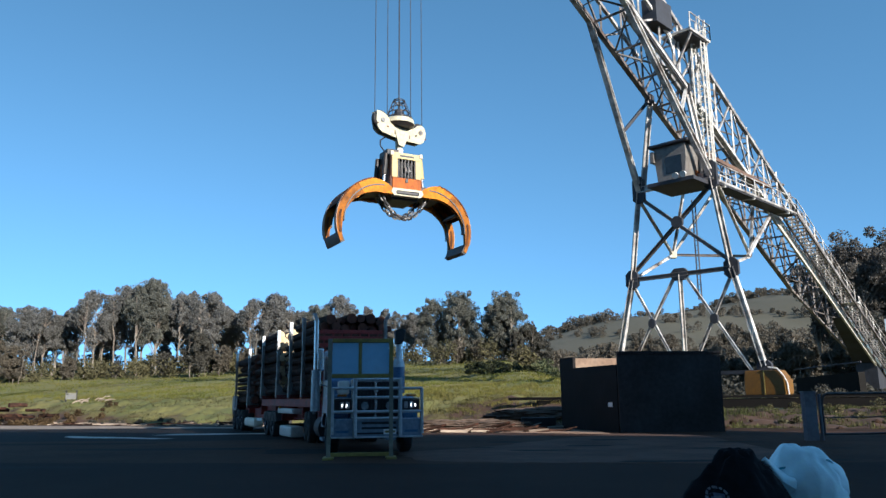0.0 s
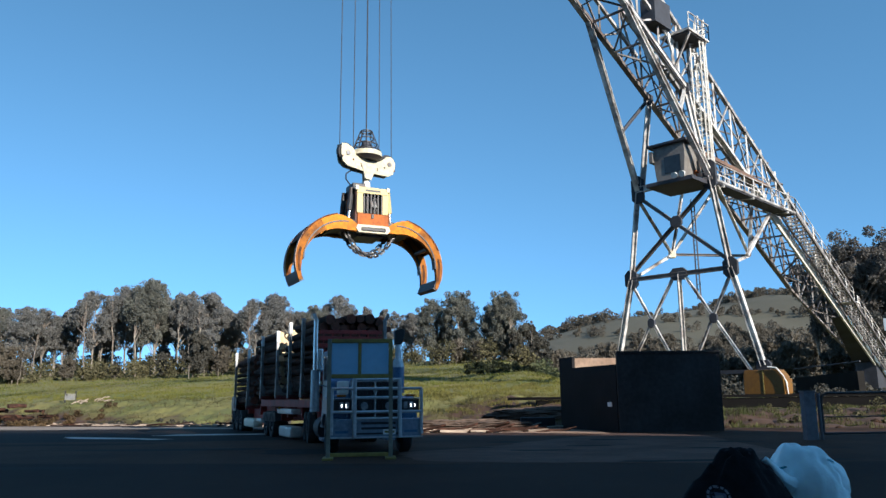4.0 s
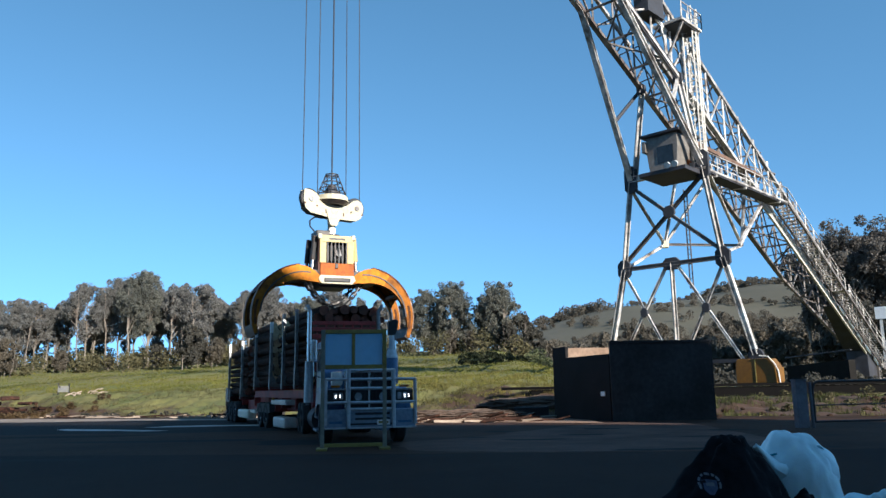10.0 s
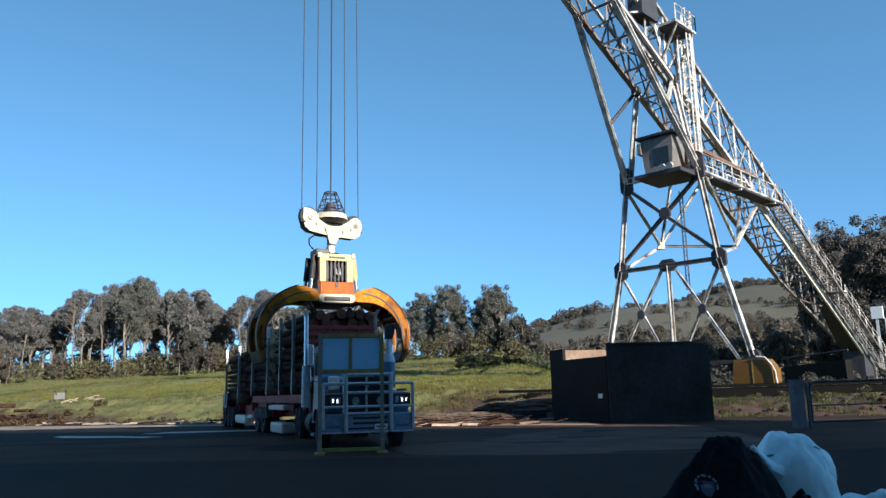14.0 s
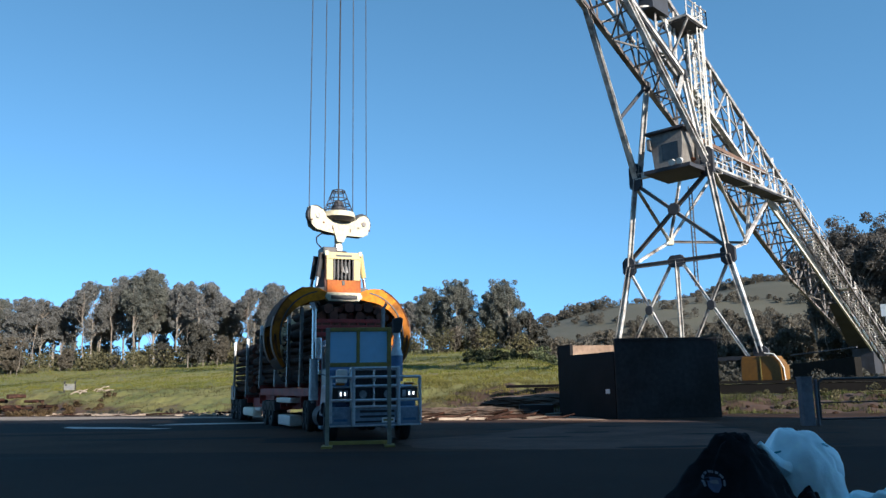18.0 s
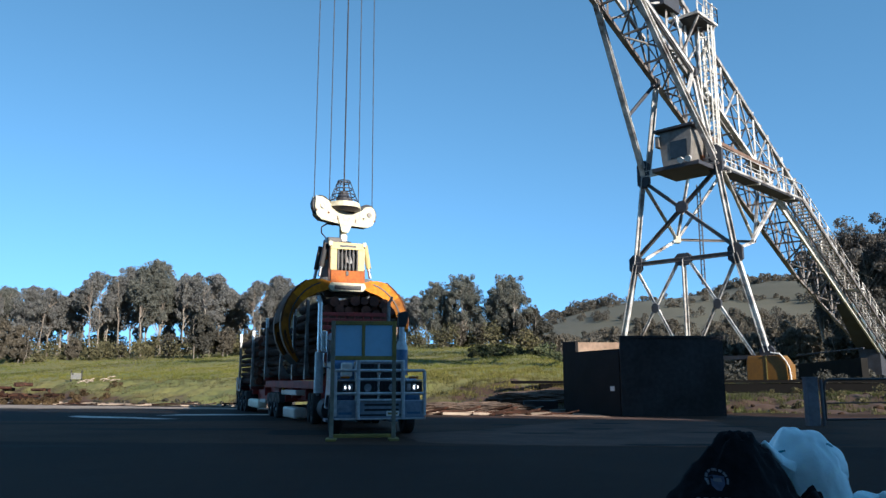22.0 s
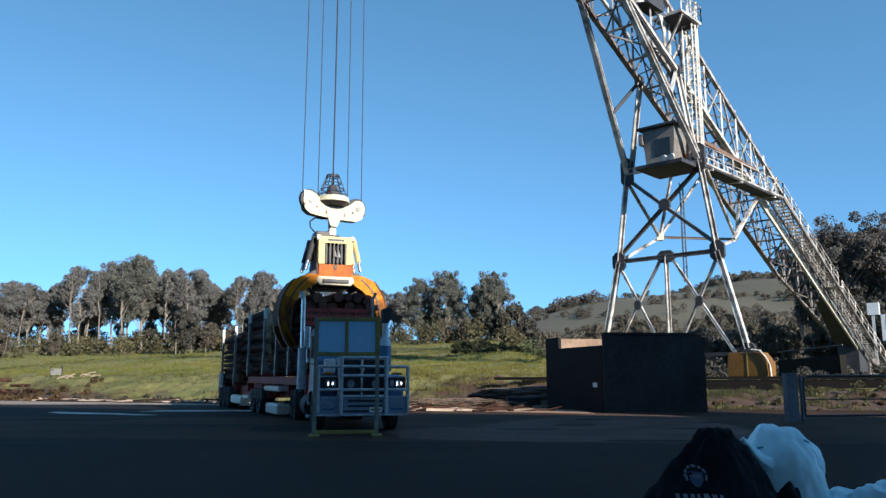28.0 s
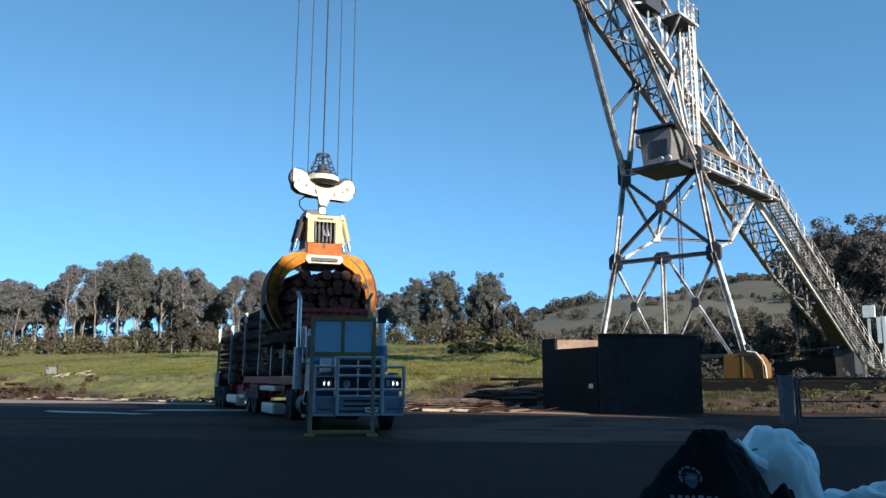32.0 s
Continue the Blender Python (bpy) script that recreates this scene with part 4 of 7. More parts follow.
# girder above, out of which the ropes hang
GA, GB = Vector((7.4, 43.0, 29.5)), Vector((-13.0, 13.0, 29.5))
gside = (GB - GA).normalized().cross(Vector((0, 0, 1))) * 1.1
for sg in (-1, 1):
    for dz in (-0.9, 0.9):
        part("girder_chord", beam(GA - CBASE + gside * sg + Vector((0, 0, dz)), GB - CBASE + gside * sg + Vector((0, 0, dz)), 0.14), M["steel"], crane)
    for k in range(12):
        f0, f1 = k / 12, (k + 1) / 12
        part("lattice_bar", beam(GA.lerp(GB, f0) - CBASE + gside * sg + Vector((0, 0, -0.9)), GA.lerp(GB, f1) - CBASE + gside * sg + Vector((0, 0, 0.9)), 0.08), M["steel"], crane)
for k in range(13):
    part("lattice_bar", beam(GA.lerp(GB, k / 12) - CBASE + gside + Vector((0, 0, 0.9)), GA.lerp(GB, k / 12) - CBASE - gside + Vector((0, 0, 0.9)), 0.08), M["steel"], crane)



# ---- the log grapple on its ropes (its space: origin at the yoke) ----
def turned(yaw, p):
    return Matrix.Translation(p) @ Matrix.Rotation(radians(yaw), 4, 'Z')


PIVOT_X, PIVOT_Z = 0.72, -2.40
ARM_R, ARM_C = 1.76, 1.45
grapple = empty("grapple", turned(24, (-2.06, 28.58, 11.67)), "yellow orange-peel log grapple with cream yoke, hung on wire ropes", "grapple")
# yoke: a cream cradle with two sheave ends, set along the girder (turned against the grapple)
YK = Matrix.Rotation(radians(14.5), 4, 'Z') @ Matrix.Rotation(radians(3.2), 4, 'Y')


def yoke_plate(y0, y1):
    o = [(-1.42, 0.66), (-1.42, 0.25), (-1.32, -0.06), (-1.08, -0.20), (-0.5, -0.23), (0.0, -0.26), (0.5, -0.23), (1.08, -0.20), (1.32, -0.06), (1.42, 0.22),
         (1.42, 0.42), (1.33, 0.58), (1.15, 0.66), (0.92, 0.60), (0.74, 0.40), (0.45, 0.26), (0.0, 0.22), (-0.45, 0.26), (-0.70, 0.40), (-0.84, 0.58), (-1.15, 0.67)]
    return prism([(x * 0.86, z * 0.95) for x, z in o], y0, y1, None, 0.02, YK)


part("yoke_plate", yoke_plate(-0.17, -0.11), M["cream"], grapple, "pale cream riveted yoke plate")
part("yoke_plate", yoke_plate(0.11, 0.17), M["cream"], grapple, "pale cream riveted yoke plate")
part("yoke_keel", box(-0.85, 0.85, -0.11, 0.11, -0.2, -0.08, 0.03, None, YK), M["black_metal"], grapple)
for x in (-0.94, 0.94):
    sh = part("sheave", ring(0, 0, 0, 0.37, 0.1, 0.18, 20, 'Y', None), M["black_metal"], grapple, "black grooved rope sheave")
    sh.matrix_basis = YK @ Matrix.Translation((x, 0, 0.34))
    part("pin", tube(YK @ Vector((x, -0.21, 0.3)), YK @ Vector((x, 0.21, 0.3)), 0.09, 0.09, 10), M["worn_metal"], grapple)
    for z, dx in ((0.1, 0.25), (0.12, -0.22)):
        part("rivet", tube(YK @ Vector((x + dx, -0.19, z)), YK @ Vector((x + dx, -0.16, z)), 0.035, 0.035, 8), M["rust_red"], grapple)
for x in (-0.35, 0.1, 0.38):
    part("stain_plate", box(x, x + 0.05, -0.176, -0.171, -0.10, 0.04, 0.0, None, YK), M["rust_brown"], grapple)
# the cable basket: a bell of hoops on a cream drum
part("drum", tube((0, 0, 0.38), (0, 0, 0.57), 0.62, 0.58, 24), M["cream"], grapple, "round cream cable drum")
part("drum_base", tube((0, 0, 0.26), (0, 0, 0.38), 0.46, 0.60, 24), M["black_metal"], grapple)
part("drum_core", tube((0, 0, 0.56), (0, 0, 1.02), 0.34, 0.14, 14), M["steel_dark"], grapple)
for z, r in ((0.66, 0.52), (0.88, 0.42), (1.11, 0.31), (1.35, 0.235), (1.41, 0.23)):
    part("basket_hoop", ring(0, 0, z, r, r - 0.03, 0.035, 20, 'Z'), M["black_metal"], grapple)
for k in range(10):
    a = 2 * math.pi * k / 10
    c, s = math.cos(a), math.sin(a)
    part("basket_rod", tube((0.56 * c, 0.56 * s, 0.56), (0.225 * c, 0.225 * s, 1.41), 0.014, 0.014, 5), M["black_metal"], grapple)
# ropes
for x, y, r in ((-1.20, 0, 0.016), (-0.60, 0, 0.016), (0.58, 0, 0.016), (1.16, 0, 0.016)):
    p = YK @ Vector((x, y, 0.35))
    part("rope", tube(p, (p.x * 0.93, p.y * 0.93, 21.0), r, r, 6), M["rope"], grapple)
part("power_cable", tube((0, 0, 0.8), (0.05, 0.05, 21.0), 0.026, 0.026, 8), M["cable"], grapple, "thick black power cable")
# swivel under the yoke
part("hanger", prism([(-0.34, 0.02), (0.34, 0.02), (0.2, -0.34), (0.13, -0.52), (-0.13, -0.52), (-0.2, -0.34)], -0.21, -0.172, None, 0.02, YK), M["cream"], grapple, "cream hanger plate under the yoke")
part("swivel", tube((0, 0, -0.2), (0, 0, -0.60), 0.15, 0.13, 14), M["cream"], grapple)
part("shackle", box(-0.13, 0.13, -0.16, 0.16, -0.90, -0.58, 0.04), M["worn_metal"], grapple)
part("rotator", tube((0, 0, -0.84), (0, 0, -1.0), 0.30, 0.34, 16), M["black_metal"], grapple)
part("hydraulic_hose", pipe([(-0.15, -0.1, -0.18), (-0.38, -0.1, -0.25), (-0.62, -0.1, -0.22), (-0.80, -0.05, -0.35), (-0.78, 0, -0.55), (-0.6, 0.05, -0.72), (-0.45, 0.1, -0.86)], 0.026, 7), M["cable"], grapple)
# power pack: cream front frame, barred opening, orange skirt, dark rusty sides
BX, BY = 0.60, 0.68
ZT0, ZB0 = -0.98, -2.62
part("front_frame", box(-BX, BX, -BY - 0.06, -BY, -1.22, ZT0, 0.015), M["box_cream"], grapple, "yellowed cream front frame")
part("front_frame", box(-BX, -0.37, -BY - 0.06, -BY, -1.96, -1.22, 0.015), M["box_cream"], grapple, "yellowed cream front frame")
part("front_frame", box(0.38, BX, -BY - 0.06, -BY, -1.96, -1.22, 0.015), M["box_cream"], grapple, "yellowed cream front frame")
part("skirt", box(-BX + 0.03, BX - 0.03, -BY - 0.05, -BY, -2.44, -1.96, 0.015), M["orange_panel"], grapple, "faded orange lower panel")
part("latch", box(-0.05, 0.05, -BY - 0.08, -BY - 0.05, -2.14, -1.98, 0.01), M["black_metal"], grapple)
for k in range(6):
    x = -0.34 + k * 0.134
    part("window_bar", box(x, x + 0.05, -BY - 0.05, -BY - 0.01, -1.96, -1.22, 0.008), M["black_metal"], grapple)
part("label_plate", box(-0.28, 0.30, -BY - 0.068, -BY - 0.061, -1.14, -1.07, 0), M["black_metal"], grapple)
part("motor", box(-0.40, 0.42, -BY + 0.1, 0.5, -1.92, -1.27, 0.08), M["black_metal"], grapple)
part("pump", tube((0.1, -BY + 0.02, -1.57), (0.1, -BY + 0.12, -1.62), 0.16, 0.16, 14), M["worn_metal"], grapple)
for sg in (-1, 1):
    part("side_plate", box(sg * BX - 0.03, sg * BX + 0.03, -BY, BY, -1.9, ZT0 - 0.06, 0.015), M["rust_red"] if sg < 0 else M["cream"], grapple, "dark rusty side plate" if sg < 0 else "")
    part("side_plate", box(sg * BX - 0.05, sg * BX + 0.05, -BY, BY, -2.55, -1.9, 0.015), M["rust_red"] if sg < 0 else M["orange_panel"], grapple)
    for y in (-0.35, 0.1, 0.4):
        part("valve", box(sg * (BX + 0.03), sg * (BX + 0.10), y - 0.08, y + 0.08, -1.55 - 0.2 * (y > 0), -1.28, 0.02), M["orange_panel"] if y < 0.2 else M["worn_metal"], grapple)
    part("lug", box(sg * BX - 0.07, sg * BX + 0.07, -BY - 0.09, -BY + 0.05, -1.12, ZT0 + 0.04, 0.03), M["cream"], grapple)
part("back_plate", box(-BX, BX, BY, BY + 0.05, ZB0 + 0.2, ZT0, 0.01), M["rust_red"], grapple)
part("top_plate", box(-BX, BX, -BY, BY, ZT0 - 0.05, ZT0 - 0.001, 0.01), M["black_metal"], grapple)
part("tank", box(-0.62, -0.1, -0.3, 0.5, ZT0 + 0.002, ZT0 + 0.26, 0.05), M["black_metal"], grapple)
# lower lip with its slot
part("lip", prism([(-0.60, -2.40), (0.60, -2.40), (0.67, -2.56), (0.55, -2.70), (-0.55, -2.70), (-0.67, -2.56)], -BY - 0.16, -BY + 0.10, None, 0.03), M["cream"], grapple, "cream lower lip with a slot")
part("lip_slot", box(-0.46, 0.46, -BY - 0.175, -BY - 0.162, -2.63, -2.50, 0.03), M["black_metal"], grapple)
part("bed", prism([(-0.66, -2.30), (0.66, -2.30), (0.74, -2.55), (0.5, -2.78), (-0.5, -2.78), (-0.74, -2.55)], -BY + 0.12, BY, None, 0.04), M["black_metal"], grapple, "black greasy frame bed")


def chain(name, y, sag, span, n):
    """Hanging chain: alternate links along a sagging line."""
    for i in range(n):
        u0, u1 = -1 + 2 * i / n, -1 + 2 * (i + 1) / n
        p = [Vector((span * u, y, -2.62 - sag * (1 - u * u))) for u in (u0 - 0.02, u1 + 0.02)]
        b = bmesh.new()
        w = 0.065
        side = Vector((0, w, 0)) if i % 2 else ((p[1] - p[0]).normalized().cross(Vector((0, 1, 0))) * w)
        loop = [p[0] + side, p[1] + side, p[1] - side, p[0] - side]
        b = pipe(loop + loop[:1], 0.03, 5, b)
        part(name, b, M["black_metal"] if i % 3 else M["worn_metal"], grapple)


chain("chain_link", -0.5, 0.86, 0.95, 17)
chain("chain_link", 0.1, 0.70, 0.85, 15)


def tine_mesh(side):
    """One curved tine: a tapering box girder along an arc, with a raised rim."""
    b = bmesh.new()
    n = 26
    secs = []
    for i in range(n + 1):
        f = i / n
        a = radians(82 + (217 - 82) * f)
        th = np.interp(f, [0, 0.12, 0.3, 0.55, 0.8, 1.0], [0.42, 0.53, 0.52, 0.39, 0.26, 0.11])
        w = np.interp(f, [0, 0.5, 1.0], [0.12, 0.10, 0.075])
        ro, ri = ARM_R, ARM_R - th
        if f < 0.28:
            ro = ARM_R - 0.34 * (1 - f / 0.28) ** 1.6
            ri = ARM_R - th - 0.10 * (1 - f / 0.28)
        c, s = math.cos(a), math.sin(a)
        row = []
        for r, y in ((ro, -w), (ro, w), (ri, w), (ri, -w)):
            row.append(b.verts.new((side * -1 * (-r * c), y, -ARM_C + r * s)))
        secs.append(row)
    for i in range(n):
        for j in range(4):
            f = b.faces.new((secs[i][j], secs[i][(j + 1) % 4], secs[i + 1][(j + 1) % 4], secs[i + 1][j]))
            # past this point the tine is painted darker, as if in shade
            f.material_index = 1 if i > 0.38 * n else 0
    b.faces.new(secs[0])
    b.faces.new(secs[-1][::-1])
    return b


def arc_bar(side, r0, r1, y0, y1, a0, a1, n=14):
    b = bmesh.new()
    secs = []
    for i in range(n + 1):
        a = radians(a0 + (a1 - a0) * i / n)
        c, s = math.cos(a), math.sin(a)
        secs.append([b.verts.new((side * r * c, y, -ARM_C + r * s)) for r, y in ((r0, y0), (r0, y1), (r1, y1), (r1, y0))])
    for i in range(n):
        for j in range(4):
            b.faces.new((secs[i][j], secs[i][(j + 1) % 4], secs[i + 1][(j + 1) % 4], secs[i + 1][j]))
    b.faces.new(secs[0])
    b.faces.new(secs[-1][::-1])
    return b


ARMS = []
for side, nm in ((1, "arm"), (-1, "arm")):
    arm = part(nm, box(-0.2, 0.2, -0.66, 0.66, -0.2, 0.2, 0.06), M["black_metal"], grapple, "curved yellow grapple arm with two tines")
    for y in (-0.68, 0.68):
        t = part("tine", tine_mesh(side), [M["yellow"], M["yellow_shade"]], arm, smooth=True)
        t.location.y = y
        e = part("rib", arc_bar(side, ARM_R - 0.30, ARM_R - 0.255, y - 0.128, y + 0.128, 98, 192), M["black_metal"], arm)
        part("rim", arc_bar(side, ARM_R - 0.004, ARM_R + 0.020, y - 0.105, y + 0.105, 158.5, 206), M["rust_pink"], arm, "worn pale outer edge")
        part("wear_strip", arc_bar(side, ARM_R - 0.16, ARM_R - 0.08, y - 0.108, y + 0.108, 178, 207), M["arm_brown"], arm)
    part("cross_tube", tube((side * 1.50 * math.cos(radians(160)), -0.6, -ARM_C + 1.50 * math.sin(radians(160))), (side * 1.50 * math.cos(radians(160)), 0.6, -ARM_C + 1.50 * math.sin(radians(160))), 0.09, 0.09, 10), M["black_metal"], arm)
    part("back_plate", arc_bar(side, ARM_R - 0.04, ARM_R + 0.012, -0.79, 0.79, 112, 168), M["arm_brown"], arm, "dark rusty back plate")
    part("cross_plate", arc_bar(side, ARM_R - 0.50, ARM_R - 0.42, -0.6, 0.6, 96, 124), M["black_metal"], arm)
    part("tip_plate", arc_bar(side, ARM_R - 0.17, ARM_R, -0.72, 0.72, 206, 219, 6), M["black_metal"], arm, "black worn tip blade")
    ARMS.append((side, arm))
CYLS = []
for side in (1, -1):
    for y in (-0.42, 0.42):
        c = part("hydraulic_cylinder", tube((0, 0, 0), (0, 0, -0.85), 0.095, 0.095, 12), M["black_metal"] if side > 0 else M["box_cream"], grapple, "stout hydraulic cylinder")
        part("piston_rod", tube((0, 0, -0.85), (0, 0, -1.2), 0.06, 0.06, 10), M["chrome"], c)
        CYLS.append((side, y, c))

# ---- logs ----
def log_mesh(r, length, seed, ends="cut_wood"):
    """A slightly crooked, tapering log with cut ends; lies along y."""
    rs = np.random.RandomState(seed)
    b = bmesh.new()
    n, m = 11, 5
    ph = rs.uniform(0, 6.28)
    rows = []
    for i in range(m + 1):
        f = i / m
        ox, oz = 0.035 * math.sin(3.0 * f + ph), 0.03 * math.cos(2.4 * f + ph)
        rr = r * (1.06 - 0.14 * f)
        rows.append([b.verts.new((ox + rr * (1 + rs.uniform(-0.06, 0.06)) * math.cos(2 * math.pi * k / n), (f - 0.5) * length, oz + rr * (1 + rs.uniform(-0.06, 0.06)) * math.sin(2 * math.pi * k / n))) for k in range(n)])
    for i in range(m):
        for k in range(n):
            b.faces.new((rows[i][k], rows[i][(k + 1) % n], rows[i + 1][(k + 1) % n], rows[i + 1][k]))
    e0, e1 = b.faces.new(rows[0][::-1]), b.faces.new(rows[-1])
    e0.material_index = e1.material_index = 1
    return mesh_of("log", b, [M["bark"], M[ends]], True)


LOG_R = [0.09, 0.105, 0.115, 0.13, 0.145, 0.165]


def log_set(length, seed, ends="cut_wood"):
    return [log_mesh(r, length, seed + i, ends) for i, r in enumerate(LOG_R)]


def stack_logs(parent, meshes, half, z0, z1, seed, jitter=0.25, crown=0.0, round_top=False):
    """Logs packed in rows across the bay, from z0 up to z1; crown lets the top bulge."""
    rs = np.random.RandomState(seed)
    z, row = z0, 0
    while z < z1:
        x = -half + (0.1 if row % 2 else 0.0)
        lift = []
        lim = half if not round_top else half * max(0.1, 1 - max(0.0, (z - (z0 + 0.5 * (z1 - z0))) / (0.56 * (z1 - z0))) ** 5) ** 0.5
        while True:
            i = rs.randint(len(LOG_R))
            r = LOG_R[i]
            if x + 2 * r > half + 0.02:
                break
            cx = x + r
            x += 2 * r + rs.uniform(0.0, 0.012)
            if abs(cx) + r > lim + 0.03:
                continue
            zz = z + r + rs.uniform(-0.02, 0.03) + crown * (1 - (cx / half) ** 2) * (z - z0) / (z1 - z0)
            shared("log", meshes[i], parent, Matrix.Translation((cx, rs.uniform(-jitter, jitter), zz)) @ Matrix.Rotation(rs.uniform(-0.012, 0.012), 4, 'Z') @ Matrix.Rotation(rs.uniform(0, 6.28), 4, 'Y'))
            lift.append(r)
        z += 2 * (sum(lift) / max(1, len(lift))) * 0.90
        row += 1


LONG, SHORT, PALE_END = log_set(4.7, 10), log_set(5.2, 40), log_set(5.2, 40, "fresh_wood")
BUNDLE_AT = (-4.28, 27.78, 1.90)
bundle = empty("log_bundle", turned(23.6, BUNDLE_AT), "bundle of dark barked sawlogs gripped by the grapple", "logs")
stack_logs(bundle, LONG, 1.34, 0.0, 2.26, 5, 0.16, 0.04, True)


# ---- the trailer with its bays ----
TRAIL = turned(23.6, (-4.14, 26.94, 0.0))
trailer = empty("log_trailer", TRAIL, "long log trailer with dark red chassis and grey stanchions, in shade", "trailer")
HALF = 1.2
part("main_beam", box(-0.55, -0.38, -1.6, 16.4, 0.80, 1.28, 0.02), M["chassis_red"], trailer, "dark red chassis beam")
part("main_beam", box(0.38, 0.55, -1.6, 16.4, 0.80, 1.28, 0.02), M["chassis_red"], trailer, "dark red chassis beam")
part("sub_frame", box(-0.95, 0.95, -1.5, 8.9, 1.285, 1.56, 0.02), M["chassis_red"], trailer, "dark red deck frame under the front bays")
for y in (-1.4, 1.0, 3.4, 6.0, 9.4, 12.8, 16.2):
    part("cross_member", box(-0.9, 0.9, y - 0.08, y + 0.08, 0.90, 1.27, 0.02), M["chassis_red"], trailer)


def stanchion_mesh(side, z0, z1):
    """An upright that flares at its root into the bolster."""
    b = box(side * HALF - 0.055, side * HALF + 0.055, -0.06, 0.06, z0, z1, 0.015)
    o = [(side * (HALF + 0.07), z0), (side * (HALF + 0.06), z0 + 0.8), (side * (HALF - 0.06), z0 + 0.52), (side * (HALF - 0.28), z0 + 0.25), (side * (HALF - 0.60), z0 + 0.12), (side * (HALF - 0.60), z0)]
    return prism(o, -0.09, 0.09, b)


BOLSTERS = (-0.35, 1.75, 4.1, 7.5, 11.2, 15.3)
for i, y in enumerate(BOLSTERS):
    zd = 1.62 if i < 4 else 1.20
    zt = (4.28, 4.32, 4.22, 4.26, 3.92, 3.98)[i]
    part("bolster", box(-HALF - 0.05, HALF + 0.05, y - 0.09, y + 0.09, zd - 0.05, zd + 0.12, 0.02), M["chassis_red"], trailer)
    for side in (-1, 1):
        b = stanchion_mesh(side, zd, zt - 0.42)
        b.transform(Matrix.Translation((0, y, 0)))
        p = part("stanchion", b, M["post_grey"], trailer)
        # white holds both tip paint and sun; the unlit first one stays grey
        part("tip", box(side * HALF - 0.058, side * HALF + 0.058, y - 0.063, y + 0.063, zt - 0.425, zt, 0.012), M["white_paint"] if i > 0 else M["post_grey"], p, "white painted tip" if i > 0 else "")
part("brace_plate", box(-1.0, 1.0, 4.0, 4.1, 0.75, 1.2, 0.02), M["chassis_red"], trailer)


def wheel(parent, x, y, r=0.50, w=0.27, mat="alloy"):
    z = r + yard_z((parent.matrix_basis @ Vector((x, y, 0))).y)
    t = part("wheel", ring(x, y, z, r, 0.29, w, 26), M["rubber"], parent)
    sx = 1 if x > 0 else -1
    part("rim", tube((x - sx * 0.05, y, z), (x + sx * w * 0.30, y, z), 0.30, 0.27, 20), M[mat], t)
    part("hub", tube((x + sx * w * 0.2, y, z), (x + sx * (w * 0.5 + 0.03), y, z), 0.12, 0.09, 12), M["steel_dark"], t)
    return t


for y in (5.0, 6.25, 13.2, 14.45, 15.7):
    for sg in (-1, 1):
        wheel(trailer, sg * 1.07, y)
        wheel(trailer, sg * 0.76, y)
    part("axle", tube((-0.8, y, 0.5), (0.8, y, 0.5), 0.07, 0.07, 10), M["steel_dark"], trailer)
part("mudguard", prism([(4.3, 1.02), (6.9, 1.02), (7.05, 0.7), (6.98, 0.7), (6.85, 1.06), (4.35, 1.06), (4.2, 0.72), (4.15, 0.74)], -1.2, -0.65, None, 0, Matrix.Rotation(radians(90), 4, 'Z') @ Matrix.Diagonal((1, -1, 1, 1))), M["black"], trailer)
part("tank", box(-1.2, -0.75, 9.4, 12.2, 0.34, 0.72, 0.1), M["tank_cream"], trailer, "pale dented tank under the chassis")
part("tank_bracket", box(-1.1, -0.8, 8.0, 9.3, 0.62, 0.76, 0.03), M["truck_white"], trailer)
part("side_skirt", prism([(7.0, 0.78), (12.8, 0.62), (12.8, 1.34), (7.0, 1.42)], -0.62, -0.56, None, 0.01, Matrix(((0, 1, 0, 0), (1, 0, 0, 0), (0, 0, 1, 0), (0, 0, 0, 1)))), M["chassis_red"], trailer, "deep dark red side plate")
part("tool_box", box(-1.18, -0.7, 1.5, 3.6, 0.22, 0.60, 0.08), M["truck_white"], trailer, "pale dented side box")
part("tool_box", box(-1.18, -0.8, 1.2, 4.0, 1.04, 1.22, 0.04), M["truck_white"], trailer)
part("lamp", box(-1.22, -1.14, 3.5, 3.62, 1.2, 1.3, 0.02), M["amber"], trailer)
part("lamp", box(-1.22, -1.14, 1.2, 1.32, 1.1, 1.2, 0.02), M["white_paint"], trailer)
part("rear_panel", box(-1.2, 1.2, 16.42, 16.48, 0.8, 1.75, 0.02), M["post_grey"], trailer)
part("side_panel", box(-1.22, -1.17, 14.9, 16.4, 1.02, 1.72, 0.02), M["post_grey"], trailer)
part("drawbar", box(-0.2, 0.2, -3.0, -1.55, 0.7, 0.95, 0.05), M["chassis_red"], trailer)

for y, z1, sd in ((7.1, 3.95, 21), (13.1, 3.40, 22)):
    st = empty("log_stack", TRAIL @ Matrix.Translation((0, y, 1.74 if y < 9 else 1.34)), "stack of dark barked sawlogs between the stanchions", "logs", "log stacks on the trailer")
    stack_logs(st, PALE_END if y < 9 else SHORT, 1.12, 0.0, z1 - (1.74 if y < 9 else 1.34), sd, 0.28, 0.05)
low = empty("log_stack", TRAIL @ Matrix.Translation((0, 0.9, 1.74)), "lowest layer of dark sawlogs in an emptied bay", "logs", "log stacks on the trailer")
stack_logs(low, PALE_END, 1.12, 0.0, 0.22, 33, 0.15)


